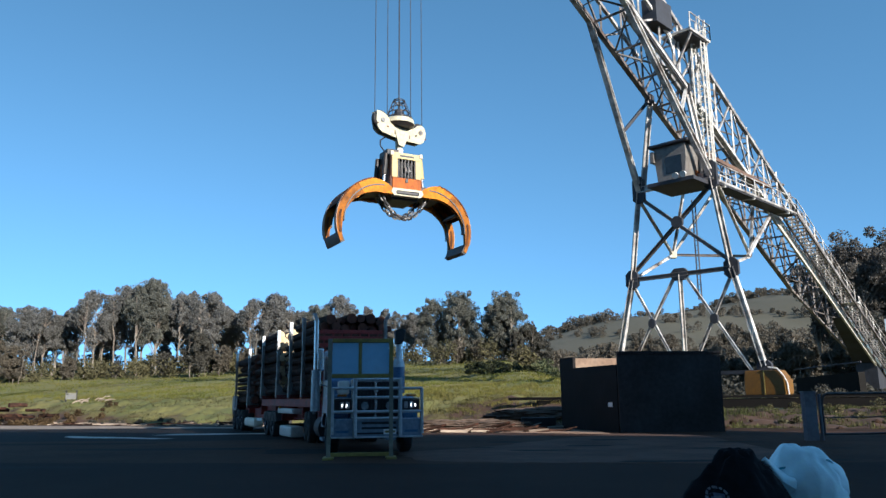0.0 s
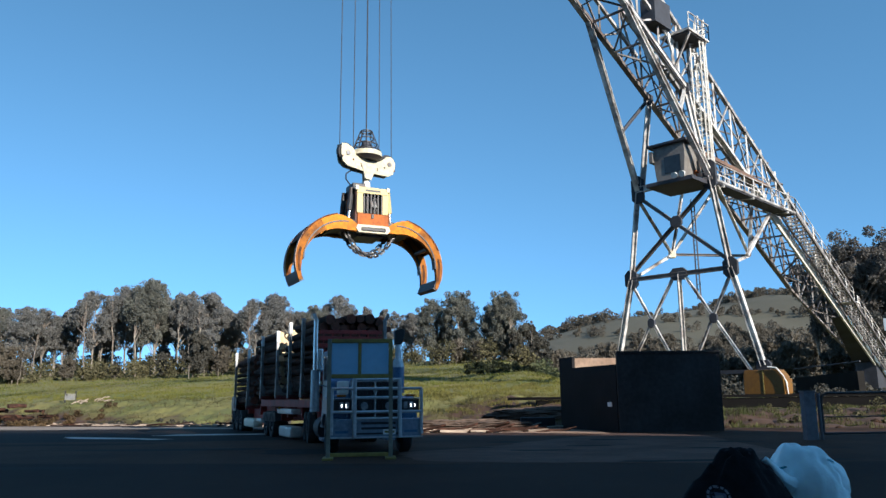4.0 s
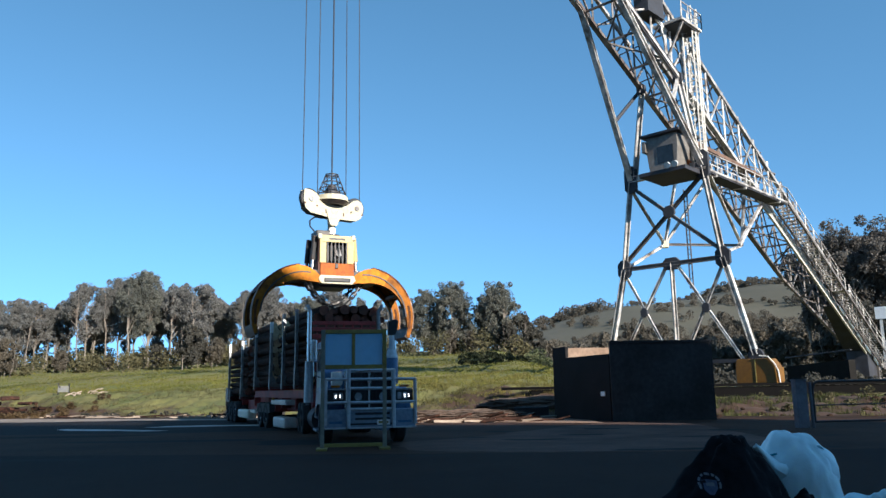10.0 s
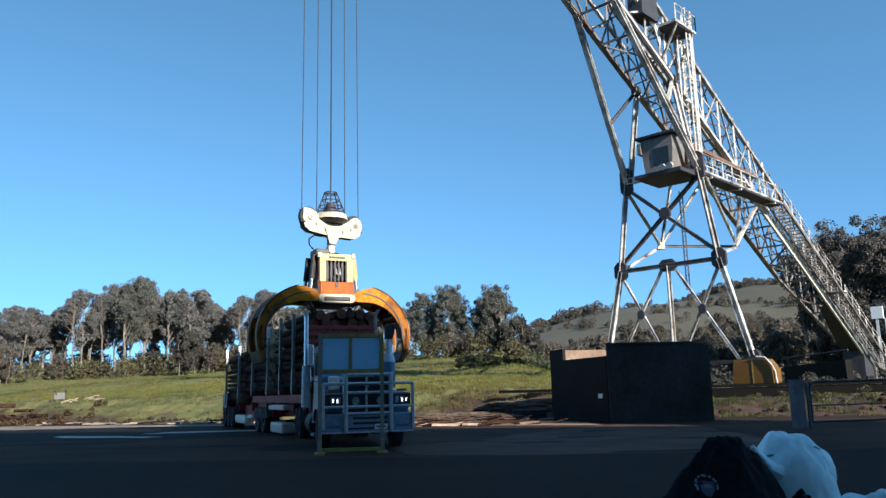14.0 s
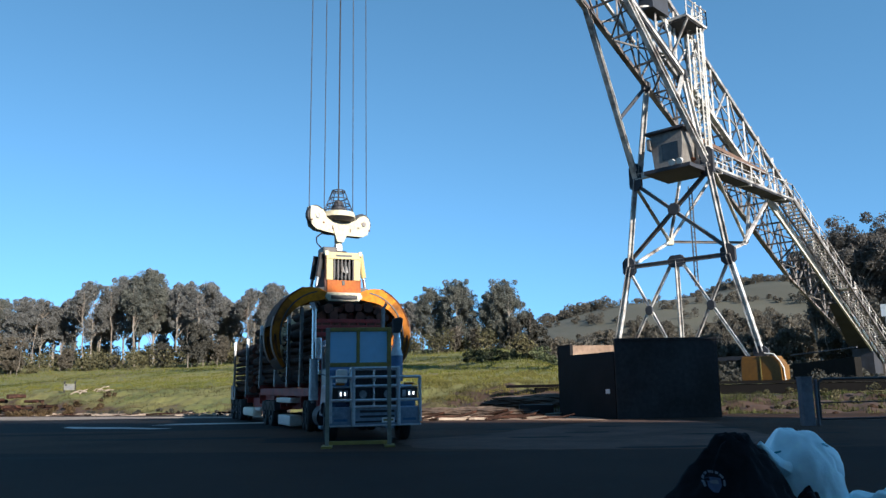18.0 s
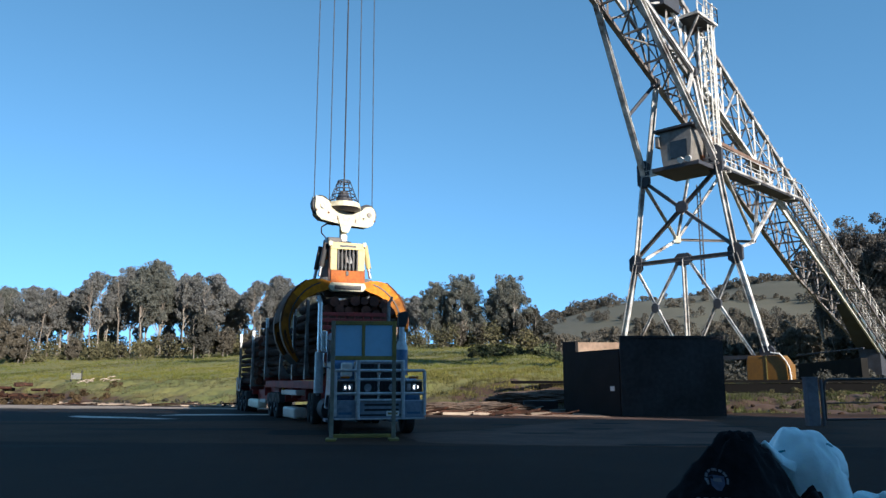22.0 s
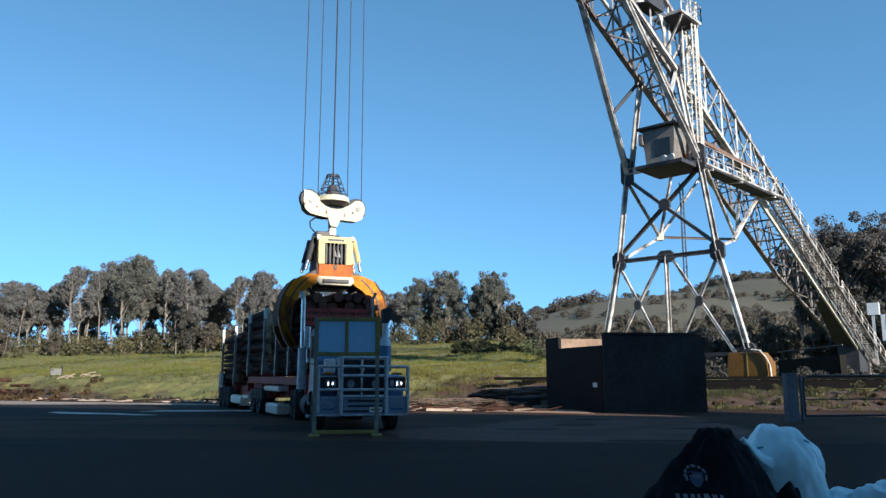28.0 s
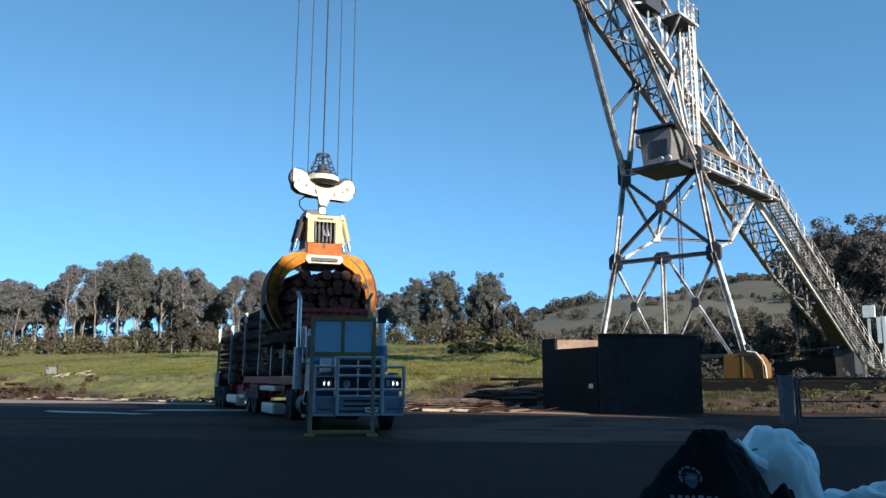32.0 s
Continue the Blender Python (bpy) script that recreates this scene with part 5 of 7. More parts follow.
# ---- the truck ----
TRUCK = turned(15.0, (-1.885, 19.17, 0.0)) @ Matrix.Diagonal((0.93, 1, 1, 1))
truck = empty("log_truck", TRUCK, "blue bonneted log truck with alloy bullbar and lit headlamps", "truck")
# chassis
for sg in (-1, 1):
    part("frame_rail", box(sg * 0.42 - 0.05, sg * 0.42 + 0.05, 0.5, 9.2, 0.75, 1.02, 0.01), M["steel_dark"], truck)
    wheel(truck, sg * 1.02, 1.45, 0.52, 0.30)
    for y in (7.1, 8.45):
        wheel(truck, sg * 1.08, y)
        wheel(truck, sg * 0.77, y)
# bonnet with shoulders, and mudguards
hood = [(-0.74, 0.95), (0.74, 0.95), (0.78, 1.6), (0.66, 1.95), (0.5, 2.04), (-0.5, 2.04), (-0.66, 1.95), (-0.78, 1.6)]
part("bonnet", prism(hood, 0.42, 2.55, None, 0.05), M["truck_blue"], truck, "steel-blue bonnet")
for sg in (-1, 1):
    g = [(0.62, 0.62), (0.62, 1.18), (0.78, 1.5), (1.15, 1.62), (1.75, 1.62), (2.2, 1.42), (2.5, 0.85), (2.35, 0.85), (2.05, 1.15), (1.75, 1.22), (1.15, 1.22), (0.85, 1.05), (0.78, 0.62)]
    mm = Matrix(((0, 1, 0, 0), (1, 0, 0, 0), (0, 0, 1, 0), (0, 0, 0, 1)))
    part("mudguard", prism(g, sg * 0.80, sg * 1.22, None, 0.03, mm), M["alloy"] if sg < 0 else M["truck_blue"], truck)
part("firewall", box(-0.8, 0.8, 2.5, 2.7, 1.0, 2.05, 0.03), M["truck_blue"], truck)
# grille
part("grille_back", box(-0.60, 0.60, 0.34, 0.41, 1.05, 1.96, 0.01), M["black"], truck, "black radiator grille")
part("grille_surround", box(-0.66, -0.60, 0.30, 0.42, 1.0, 2.0, 0.02), M["chrome"], truck)
part("grille_surround", box(0.60, 0.66, 0.30, 0.42, 1.0, 2.0, 0.02), M["chrome"], truck)
part("grille_surround", box(-0.66, 0.66, 0.30, 0.42, 1.96, 2.03, 0.02), M["chrome"], truck)
part("grille_strip", box(-0.03, 0.03, 0.31, 0.34, 1.05, 1.96, 0.01), M["chrome"], truck)
for k in range(11):
    x = -0.52 + k * 0.104
    part("grille_bar", box(x - 0.008, x + 0.008, 0.325, 0.345, 1.07, 1.95, 0), M["steel_dark"], truck)
for x in (-0.32, 0.34):
    part("driving_lamp", tube((x, 0.27, 1.38), (x, 0.12, 1.38), 0.08, 0.10, 18), M["lens"], truck, "round driving lamp")
# cab
cabo = [(2.45, 1.05), (2.55, 2.05), (2.75, 2.12), (3.02, 2.80), (3.25, 2.93), (4.35, 2.95), (4.5, 2.85), (4.55, 1.05)]
cab = part("cab", prism(cabo, -0.98, 0.98, None, 0.06, Matrix(((0, 1, 0, 0), (1, 0, 0, 0), (0, 0, 1, 0), (0, 0, 0, 1)))), M["truck_blue"], truck, "blue truck cab")
for sg in (-1, 1):
    x0, x1 = sorted((sg * 0.04, sg * 0.86))
    wm = Matrix.Translation((0, 2.80, 2.14)) @ Matrix.Rotation(radians(-21.6), 4, 'X')
    part("windscreen", box(x0, x1, -0.06, -0.045, 0.06, 0.66, 0.005, None, wm), M["glass"], cab, "split windscreen pane")
    part("door_window", box(sg * 0.985 - 0.006, sg * 0.985 + 0.006, 3.1, 3.95, 2.1, 2.72, 0.004), M["glass"], cab)
    part("door", box(sg * 0.99 - 0.008, sg * 0.99 + 0.008, 2.95, 4.1, 1.15, 2.06, 0.006), M["truck_white"] if sg < 0 else M["truck_blue"], cab, "pale cab door" if sg < 0 else "")
    part("step", box(sg * 0.75, sg * 1.15, 2.75, 3.6, 0.42, 0.50, 0.02), M["alloy"], truck)
    part("step", box(sg * 0.75, sg * 1.12, 2.85, 3.6, 0.78, 0.85, 0.02), M["alloy"], truck)
    part("fuel_tank", tube((sg * 0.86, 3.7, 0.72), (sg * 0.86, 5.2, 0.72), 0.33, 0.33, 22), M["steel_dark"], truck, "round grimy fuel tank")
    part("mirror_arm", pipe([(sg * 1.0, 3.0, 2.7), (sg * 1.22, 2.95, 2.72), (sg * 1.22, 2.95, 1.95), (sg * 1.0, 3.0, 1.9)], 0.016, 6), M["chrome"], truck)
    part("mirror", box(sg * 1.22 - 0.10, sg * 1.22 + 0.10, 2.93, 3.02, 2.32, 2.96, 0.05), M["chrome"], truck, "tall door mirror")
ex = part("exhaust_pipe", tube((-1.24, 4.3, 2.30), (-1.24, 4.3, 3.9), 0.07, 0.07, 12), M["chrome"], truck, "chromed upright exhaust stack")
part("muffler", tube((-1.24, 4.3, 1.2), (-1.24, 4.3, 2.40), 0.15, 0.13, 18), M["bar_alloy"], ex)
part("exhaust_tip", beam((-1.24, 4.3, 3.88), (-1.32, 4.3, 4.08), 0.12), M["chrome"], ex)
part("rain_cap", prism([(0.98, 3.06), (1.20, 3.06), (1.26, 3.22), (1.30, 3.46), (1.20, 3.52), (0.98, 3.46)], 2.5, 2.74, None, 0.03), M["black"], truck, "black air intake cowl")
part("air_cleaner", tube((1.10, 2.62, 1.70), (1.10, 2.62, 2.42), 0.19, 0.19, 20), M["truck_blue"], truck, "blue air cleaner canister")
part("air_cleaner_cap", tube((1.10, 2.62, 2.42), (1.10, 2.62, 2.66), 0.20, 0.13, 20), M["bar_alloy"], truck)
part("air_intake", tube((1.10, 2.62, 2.66), (1.10, 2.62, 3.1), 0.085, 0.085, 12), M["bar_alloy"], truck)
# headboard behind the cab
for sg in (-1, 1):
    part("headboard_post", box(sg * 1.18 - 0.05, sg * 1.18 + 0.05, 5.15, 5.27, 1.1, 4.02, 0.015), M["post_grey"], truck)
    part("headboard_tip", beam((sg * 1.18, 5.21, 4.0), (sg * 1.18 + sg * 0.12, 5.21, 4.2), 0.09), M["post_grey"], truck)
for z in (1.3, 2.2, 3.0, 3.2, 3.42, 3.62):
    part("headboard_rail", box(-1.07, 1.07, 5.17, 5.25, z - 0.06, z + 0.06, 0.01), M["chassis_red"], truck, "dark red headboard rail")
for k in range(7):
    x = -0.9 + 0.3 * k
    part("headboard_bar", box(x - 0.025, x + 0.025, 5.19, 5.23, 1.3, 3.62, 0.005), M["chassis_red"], truck)
part("turntable", box(-0.6, 0.6, 7.0, 8.6, 1.02, 1.2, 0.05), M["steel_dark"], truck)
# bumper and bullbar
part("bumper", prism([(-1.20, 0.64), (1.20, 0.64), (1.22, 1.08), (-1.22, 1.08)], 0.0, 0.16, None, 0.03), M["alloy"], truck, "broad blue-grey alloy bumper")
part("bumper_groove", box(-1.1, -0.75, -0.008, -0.001, 0.74, 0.80, 0.0), M["truck_blue"], truck)
part("bumper_groove", box(0.72, 1.08, -0.008, -0.001, 0.74, 0.80, 0.0), M["truck_blue"], truck)
part("number_plate", box(0.16, 0.50, -0.02, -0.008, 0.70, 0.82, 0.004), M["white_paint"], truck)
part("number_bars", box(0.20, 0.46, -0.026, -0.022, 0.735, 0.785, 0.0), M["frame_yellow"], truck)
for x in (-0.60, 0.60):
    part("bullbar_post", prism([(x - 0.05, 0.62), (x + 0.05, 0.62), (x + 0.05, 2.06), (x - 0.05, 2.06)], -0.07, 0.03, None, 0.025), M["bar_alloy"], truck)
for x in (-1.19, 1.19):
    part("bullbar_post", prism([(x - 0.04, 0.7), (x + 0.04, 0.7), (x + 0.04, 1.80), (x - 0.04, 1.80)], -0.05, 0.05, None, 0.02), M["bar_alloy"], truck)
for z in (2.02, 1.80, 1.58, 1.24, 1.08):
    x = 1.2 if z in (1.80, 1.24) else 0.62
    part("bullbar_tube", tube((-x, -0.02, z), (x, -0.02, z), 0.036, 0.036, 10), M["bar_alloy"], truck)
for sg in (-1, 1):
    pan = part("headlamp_panel", box(sg * 0.66, sg * 1.16, 0.10, 0.30, 1.24, 1.54, 0.03), M["black"], truck, "dark headlamp cluster")
    part("lamp_frame", box(sg * 0.655, sg * 1.165, 0.12, 0.29, 1.545, 1.575, 0.008), M["chrome"], pan)
    part("lamp_frame", box(sg * 0.655, sg * 1.165, 0.12, 0.29, 1.205, 1.235, 0.008), M["chrome"], pan)
    for i, x in enumerate((0.78, 0.93)):
        part("headlamp", box(sg * x - 0.055, sg * x + 0.055, 0.075, 0.10, 1.31, 1.48, 0.02), M["lens"], pan)
    for x in ((-0.92, -0.81) if sg < 0 else (0.92, 1.03)):
        part("lit_lamp", box(x - 0.013, x + 0.013, 0.06, 0.074, 1.355, 1.43, 0.01), M["lamp_on"], pan, "bright lit headlamp")
    part("indicator", box(sg * 0.80, sg * 1.05, 0.10, 0.2, 1.60, 1.66, 0.02), M["amber"], truck)
for z0_, z1_ in ((0.70, 0.745), (0.82, 0.875), (0.94, 1.0)):
    part("bumper_slot", box(-0.42 if z0_ > 0.72 else -0.62, 0.5 if z0_ > 0.72 else 0.62, -0.009, -0.003, z0_, z1_, 0.0), M["black"], truck)
part("bumper_lip", box(-1.21, 1.21, -0.03, 0.02, 0.615, 0.655, 0.01), M["bar_alloy"], truck)
part("badge", box(-0.06, 0.06, 0.28, 0.30, 1.70, 1.80, 0.02), M["chrome"], truck)
part("engine_cover", box(-1.0, -0.70, 0.35, 0.55, 1.66, 2.0, 0.05), M["truck_white"], truck)
part("wing_panel", box(-1.12, -0.72, 0.36, 0.6, 1.08, 1.66, 0.05), M["truck_blue"], truck)

# ---- yellow screen stand in front of the truck ----
screen = empty("screen_stand", turned(7.0, (-2.17, 18.0, 0.0)), "yellow steel stand with two milky panes, before the truck", "screen")
for x, mt in ((-0.71, "frame_white"), (0.71, "frame_yellow")):
    part("post", box(x - 0.045, x + 0.045, -0.045, 0.045, yard_z(18), 2.02, 0.01), M["frame_white"], screen)
    part("post", box(x - 0.047, x + 0.047, -0.047, 0.047, 2.02, 2.93, 0.01), M[mt], screen)
    part("foot", box(x - 0.12, x + 0.12, -0.3, 0.3, yard_z(18), yard_z(18) + 0.05, 0.01), M["frame_yellow"], screen)
part("post", box(-0.045, 0.025, -0.04, 0.04, 2.11, 2.85, 0.01), M["frame_yellow"], screen)
for z in (2.885, 2.07):
    part("rail", box(-0.66, 0.66, -0.04, 0.04, z - 0.045, z + 0.045, 0.01), M["frame_yellow"], screen)
part("rail", box(-0.66, 0.66, -0.04, 0.04, 0.27, 0.35, 0.01), M["frame_yellow"], screen)
part("pane", box(-0.655, -0.05, -0.012, 0.012, 2.12, 2.835), M["pane"], screen, "milky pale blue plastic pane")
part("pane", box(0.03, 0.655, -0.012, 0.012, 2.12, 2.835), M["pane"], screen, "milky pale blue plastic pane")


# ---- steel bay on the yard ----
NB, RB_, LB, FB = Vector((6.72, 32.0, 0)), Vector((11.05, 32.35, 0)), Vector((5.05, 37.1, 0)), Vector((9.45, 37.6, 0))
bay = empty("steel_bin", Matrix.Translation(NB), "open steel bin of dark dented plates on the yard", "bin")


def wall_plate(a, b, z0, z1, t, name, mats, z1b=None, label=""):
    """An upright plate from a to b; its top may slope to z1b. The inner face takes the second material."""
    d = (b - a).normalized()
    nrm = Vector((-d.y, d.x, 0)) * t
    z1b = z1 if z1b is None else z1b
    bm = bmesh.new()
    v = [bm.verts.new(p - NB + Vector((0, 0, z))) for p, z in ((a, z0), (b, z0), (b, z1b), (a, z1))]
    w = [bm.verts.new(p.co + nrm) for p in v]
    bm.faces.new(v)
    f = bm.faces.new(w[::-1])
    f.material_index = 1
    for i in range(4):
        bm.faces.new((v[i], w[i], w[(i + 1) % 4], v[(i + 1) % 4]))
    ob = part(name, bm, mats, bay, label)
    return ob


two = [M["bin_plate"], M["bin_inner"]]
# outer face: the bin's steel, darkened for its shaded side; inner face rusted
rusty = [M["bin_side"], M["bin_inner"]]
dL = (LB - NB).normalized()
wall_plate(NB, RB_, 0, 3.30, 0.12, "front_plate", two, None, "dark flat steel front plate")
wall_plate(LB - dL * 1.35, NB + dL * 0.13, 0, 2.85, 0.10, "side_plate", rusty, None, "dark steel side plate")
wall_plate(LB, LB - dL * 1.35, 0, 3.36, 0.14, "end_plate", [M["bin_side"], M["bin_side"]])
wall_plate(RB_ + dL * 0.02, FB, 0, 3.25, 0.10, "side_plate", two)
wall_plate(FB - Vector((0.12, 0, 0)), LB + Vector((0.16, 0, 0)), 0, 3.36, 0.10, "back_plate", two, 3.36, "rust-brown back plate")
part("top_rail", beam(Vector((0, -0.02, 3.34)), RB_ - NB + Vector((0, -0.02, 3.34)), 0.10, 0.08), M["bin_plate"], bay)
# white plate painted for the light seen through a small hole
hp = NB + dL * 0.55 - Vector((0.012, 0.004, 0))
part("placard", beam(hp - NB + Vector((0, 0, 1.22)), hp + dL * 0.34 - NB + Vector((0, 0, 1.22)), 0.02, 0.19), M["white_paint"], bay, "small white placard")

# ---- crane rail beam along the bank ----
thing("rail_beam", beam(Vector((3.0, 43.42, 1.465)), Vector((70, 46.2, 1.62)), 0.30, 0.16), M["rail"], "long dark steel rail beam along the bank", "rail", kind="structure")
# added black beam, drawn as the shadow below the rail
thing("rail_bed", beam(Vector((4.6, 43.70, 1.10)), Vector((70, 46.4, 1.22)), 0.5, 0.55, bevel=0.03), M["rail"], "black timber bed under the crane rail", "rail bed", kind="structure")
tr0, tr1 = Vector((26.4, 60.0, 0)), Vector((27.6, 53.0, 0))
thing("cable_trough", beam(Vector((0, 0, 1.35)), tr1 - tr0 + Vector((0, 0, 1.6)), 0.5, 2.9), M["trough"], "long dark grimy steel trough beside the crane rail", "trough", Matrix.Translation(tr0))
thing("pipe", tube(Vector((0, 0, 0)), Vector((1.2, -7.6, 0.25)), 0.05, 0.05, 8), M["steel_dark"], "thin rusty pipe over the trough", "pipe", Matrix.Translation((26.2, 60.2, 3.45)))
# ---- gate and post by the yard's edge ----
gate = empty("gate", Matrix.Translation((11.05, 24.6, 0.0)), "grey tubular steel gate on a stout square post", "gate")
part("gate_post", box(-0.17, 0.17, -0.17, 0.17, 0.0, 1.62, 0.02), M["fence_post"], gate, "stout square lilac-grey post")
part("cap", box(-0.19, 0.19, -0.19, 0.19, 1.62, 1.66, 0.01), M["fence_post"], gate)
part("hinge_post", tube((0.34, 0.0, 0.0), (0.34, 0.0, 1.58), 0.05, 0.05, 12), M["fence_post"], gate)
part("gate_tube", pipe([(0.42, 0, 1.35), (0.46, 0, 1.5), (0.58, 0, 1.58), (8.6, 0.5, 1.62)], 0.04, 8), M["black_metal"], gate)
part("gate_tube", pipe([(0.42, 0, 1.35), (0.42, 0, 0.35), (8.6, 0.5, 0.4)], 0.035, 8), M["black_metal"], gate)
part("gate_tube", pipe([(0.42, 0, 0.85), (8.6, 0.5, 0.9)], 0.02, 6), M["black_metal"], gate)
for k in (4, 8):
    x = 0.42 + k * 1.0
    part("gate_bar", tube((x, 0.06 * k, 0.36), (x, 0.06 * k, 1.6), 0.012, 0.012, 6), M["fence_post"], gate)

# ---- bags on a bench close to the camera ----
bench = empty("bench", Matrix.Translation((1.15, 2.62, 0.0)), "plain steel bench under the bags", "bench")
part("top", box(-0.55, 0.75, -0.32, 0.36, 0.90, 0.94, 0.008), M["steel_dark"], bench)
for x in (-0.5, 0.7):
    for y in (-0.27, 0.31):
        part("leg", box(x - 0.025, x + 0.025, y - 0.025, y + 0.025, yard_z(2.6), 0.9, 0.004), M["steel_dark"], bench)


def lump(rx, ry, rz, seed, amp=0.12, freq=3.0, flat=0.35, tip=None, sub=5, lid=9.0, full=2.0):
    """A stuffed soft bag: a lumpy blob flattened below, drawn up to a tip where one is given."""
    b = bmesh.new()
    bmesh.ops.create_icosphere(b, subdivisions=sub, radius=1.0)
    for v in b.verts:
        d = v.co.normalized()
        k = 1 + amp * noise.noise(d * freq + Vector((seed, 0, 0))) + 0.5 * amp * noise.noise(d * freq * 2.7 + Vector((0, seed, 0)))
        k -= 0.22 * amp * abs(noise.noise(d * freq * 4.5 + Vector((seed, seed, 0))))
        p = d * k / (abs(d.x) ** full + abs(d.y) ** full + abs(d.z) ** full) ** (1 / full)
        z = max(p.z, -1 + flat)
        if tip:
            f = max(0.0, p.z) ** 1.5
            squeeze = 1 - 0.60 * f
            p.x, p.y = p.x * squeeze + tip[0] * f, p.y * squeeze + tip[1] * f
            z = min(z * (1 + tip[2] * f), lid + 0.06 * noise.noise(d * 7.0))
        v.co = (p.x * rx, p.y * ry, (z + 1 - flat) * rz)
    return b


full_bag = lump(0.146, 0.14, 0.272, 6.4, 0.065, 2.2, full=2.2)
for dx, dy, dz, r, sd in ((-0.108, -0.02, 0.262, 0.060, 2.2), (0.050, -0.01, 0.235, 0.092, 4.1)):
    lobe = lump(r, r, r, sd, 0.07, 2.0, 0.1, None, 4)
    lobe.transform(Matrix.Translation((dx, dy, dz)))
    full_bag = join(full_bag, lobe)
bagw = thing("plastic_bag", full_bag, M["bag_white"], "full white plastic bag with creases, tied", "bag", Matrix.Translation((1.166, 2.70, 0.942)), smooth=True)
ear = tube((-0.09, -0.08, 0.325), (-0.165, -0.19, 0.362), 0.040, 0.026, 12)
ear = tube((-0.165, -0.19, 0.362), (-0.222, -0.27, 0.412), 0.026, 0.007, 12, ear)
for v in ear.verts:
    v.co += 0.02 * noise.noise_vector(v.co * 25)
part("knot", ear, M["bag_white"], bagw, "tied corner of the bag", smooth=True)
bagb = thing("carry_bag", lump(0.27, 0.15, 0.215, 1.7, 0.13, 2.6, 0.35, (0.10, 0.0, 0.62), 5, 1.42), M["bag_black"], "slumped black carry bag with a grey printed crest", "bag", Matrix.Translation((0.84, 2.45, 0.942)), smooth=True)


def draped(ob, name, strips, material):
    """A thin print that follows a bag's skin: strips of (x, z) pairs in the bag's space, seen from the front."""
    tree = BVHTree.FromPolygons([v.co for v in ob.data.vertices], [list(p.vertices) for p in ob.data.polygons])
    b = bmesh.new()
    for strip in strips:
        rows = []
        for x0, z0, x1, z1 in strip:
            row = []
            for k in range(4):
                x, z = x0 + (x1 - x0) * k / 3, z0 + (z1 - z0) * k / 3
                hit, nrm, _, _ = tree.ray_cast(Vector((x, -1.0, z)), Vector((0, 1, 0)))
                if hit is not None:
                    row.append(hit - Vector((0, 0.0025, 0)))
            rows.append(row)
        for p, q in zip(rows, rows[1:]):
            for k in range(min(len(p), len(q)) - 1):
                b.faces.new([b.verts.new(v) for v in (p[k], q[k], q[k + 1], p[k + 1])])
    return part(name, b, material, ob)


def arc_strip(cx, cz, r0, r1, a0, a1, n=8):
    out = []
    for i in range(n + 1):
        a = radians(a0 + (a1 - a0) * i / n)
        out.append((cx + r0 * math.cos(a), cz + r0 * math.sin(a), cx + r1 * math.cos(a), cz + r1 * math.sin(a)))
    return out


CX, CZ = -0.062, 0.312
for a0, a1 in ((200, 168), (160, 138), (130, 112), (104, 84), (76, 58), (50, 22), (14, -20)):
    draped(bagb, "crest_mark", [arc_strip(CX, CZ, 0.026, 0.033, a0, a1, 3)], M["print_grey"])
draped(bagb, "crest", [[(CX - 0.02, CZ + 0.012, CX - 0.02, CZ - 0.012), (CX - 0.008, CZ + 0.016, CX - 0.008, CZ - 0.026), (CX + 0.006, CZ + 0.014, CX + 0.006, CZ - 0.028), (CX + 0.02, CZ + 0.012, CX + 0.02, CZ - 0.01)]], M["print_blue"])
draped(bagb, "crest_mark", [[(CX - 0.012, CZ + 0.006, CX - 0.012, CZ - 0.002), (CX + 0.012, CZ + 0.008, CX + 0.012, CZ - 0.004)]], M["print_grey"])
for k, w in enumerate((0.011, 0.012, 0.013, 0.010, 0.014, 0.012, 0.010)):
    x = CX - 0.068 + 0.02 * k
    draped(bagb, "print_bar", [[(x, CZ - 0.046, x, CZ - 0.062), (x + w, CZ - 0.046, x + w, CZ - 0.062)]], M["print_grey"])
draped(bagw, "print_mark", [[(-0.102, 0.370, -0.102, 0.366), (-0.09, 0.375, -0.09, 0.368), (-0.076, 0.379, -0.076, 0.374)]], M["teal_print"])
draped(bagw, "print_mark", [[(0.055, 0.402, 0.055, 0.396), (0.072, 0.40, 0.072, 0.39), (0.085, 0.392, 0.085, 0.386)]], M["teal_print"])
thing("plastic_bag", lump(0.20, 0.12, 0.165, 7.7, 0.2, 2.4, 0.35), M["bag_white"], "slack white plastic bag beside the full one", "bag", Matrix.Translation((1.44, 2.62, 0.930)), smooth=True)
thing("cloth", lump(0.066, 0.055, 0.168, 3.3, 0.14, 2.0, 0.35), M["bag_black"], "small crumpled black cloth on the bench", "cloth", Matrix.Translation((1.085, 2.45, 0.942)), smooth=True)


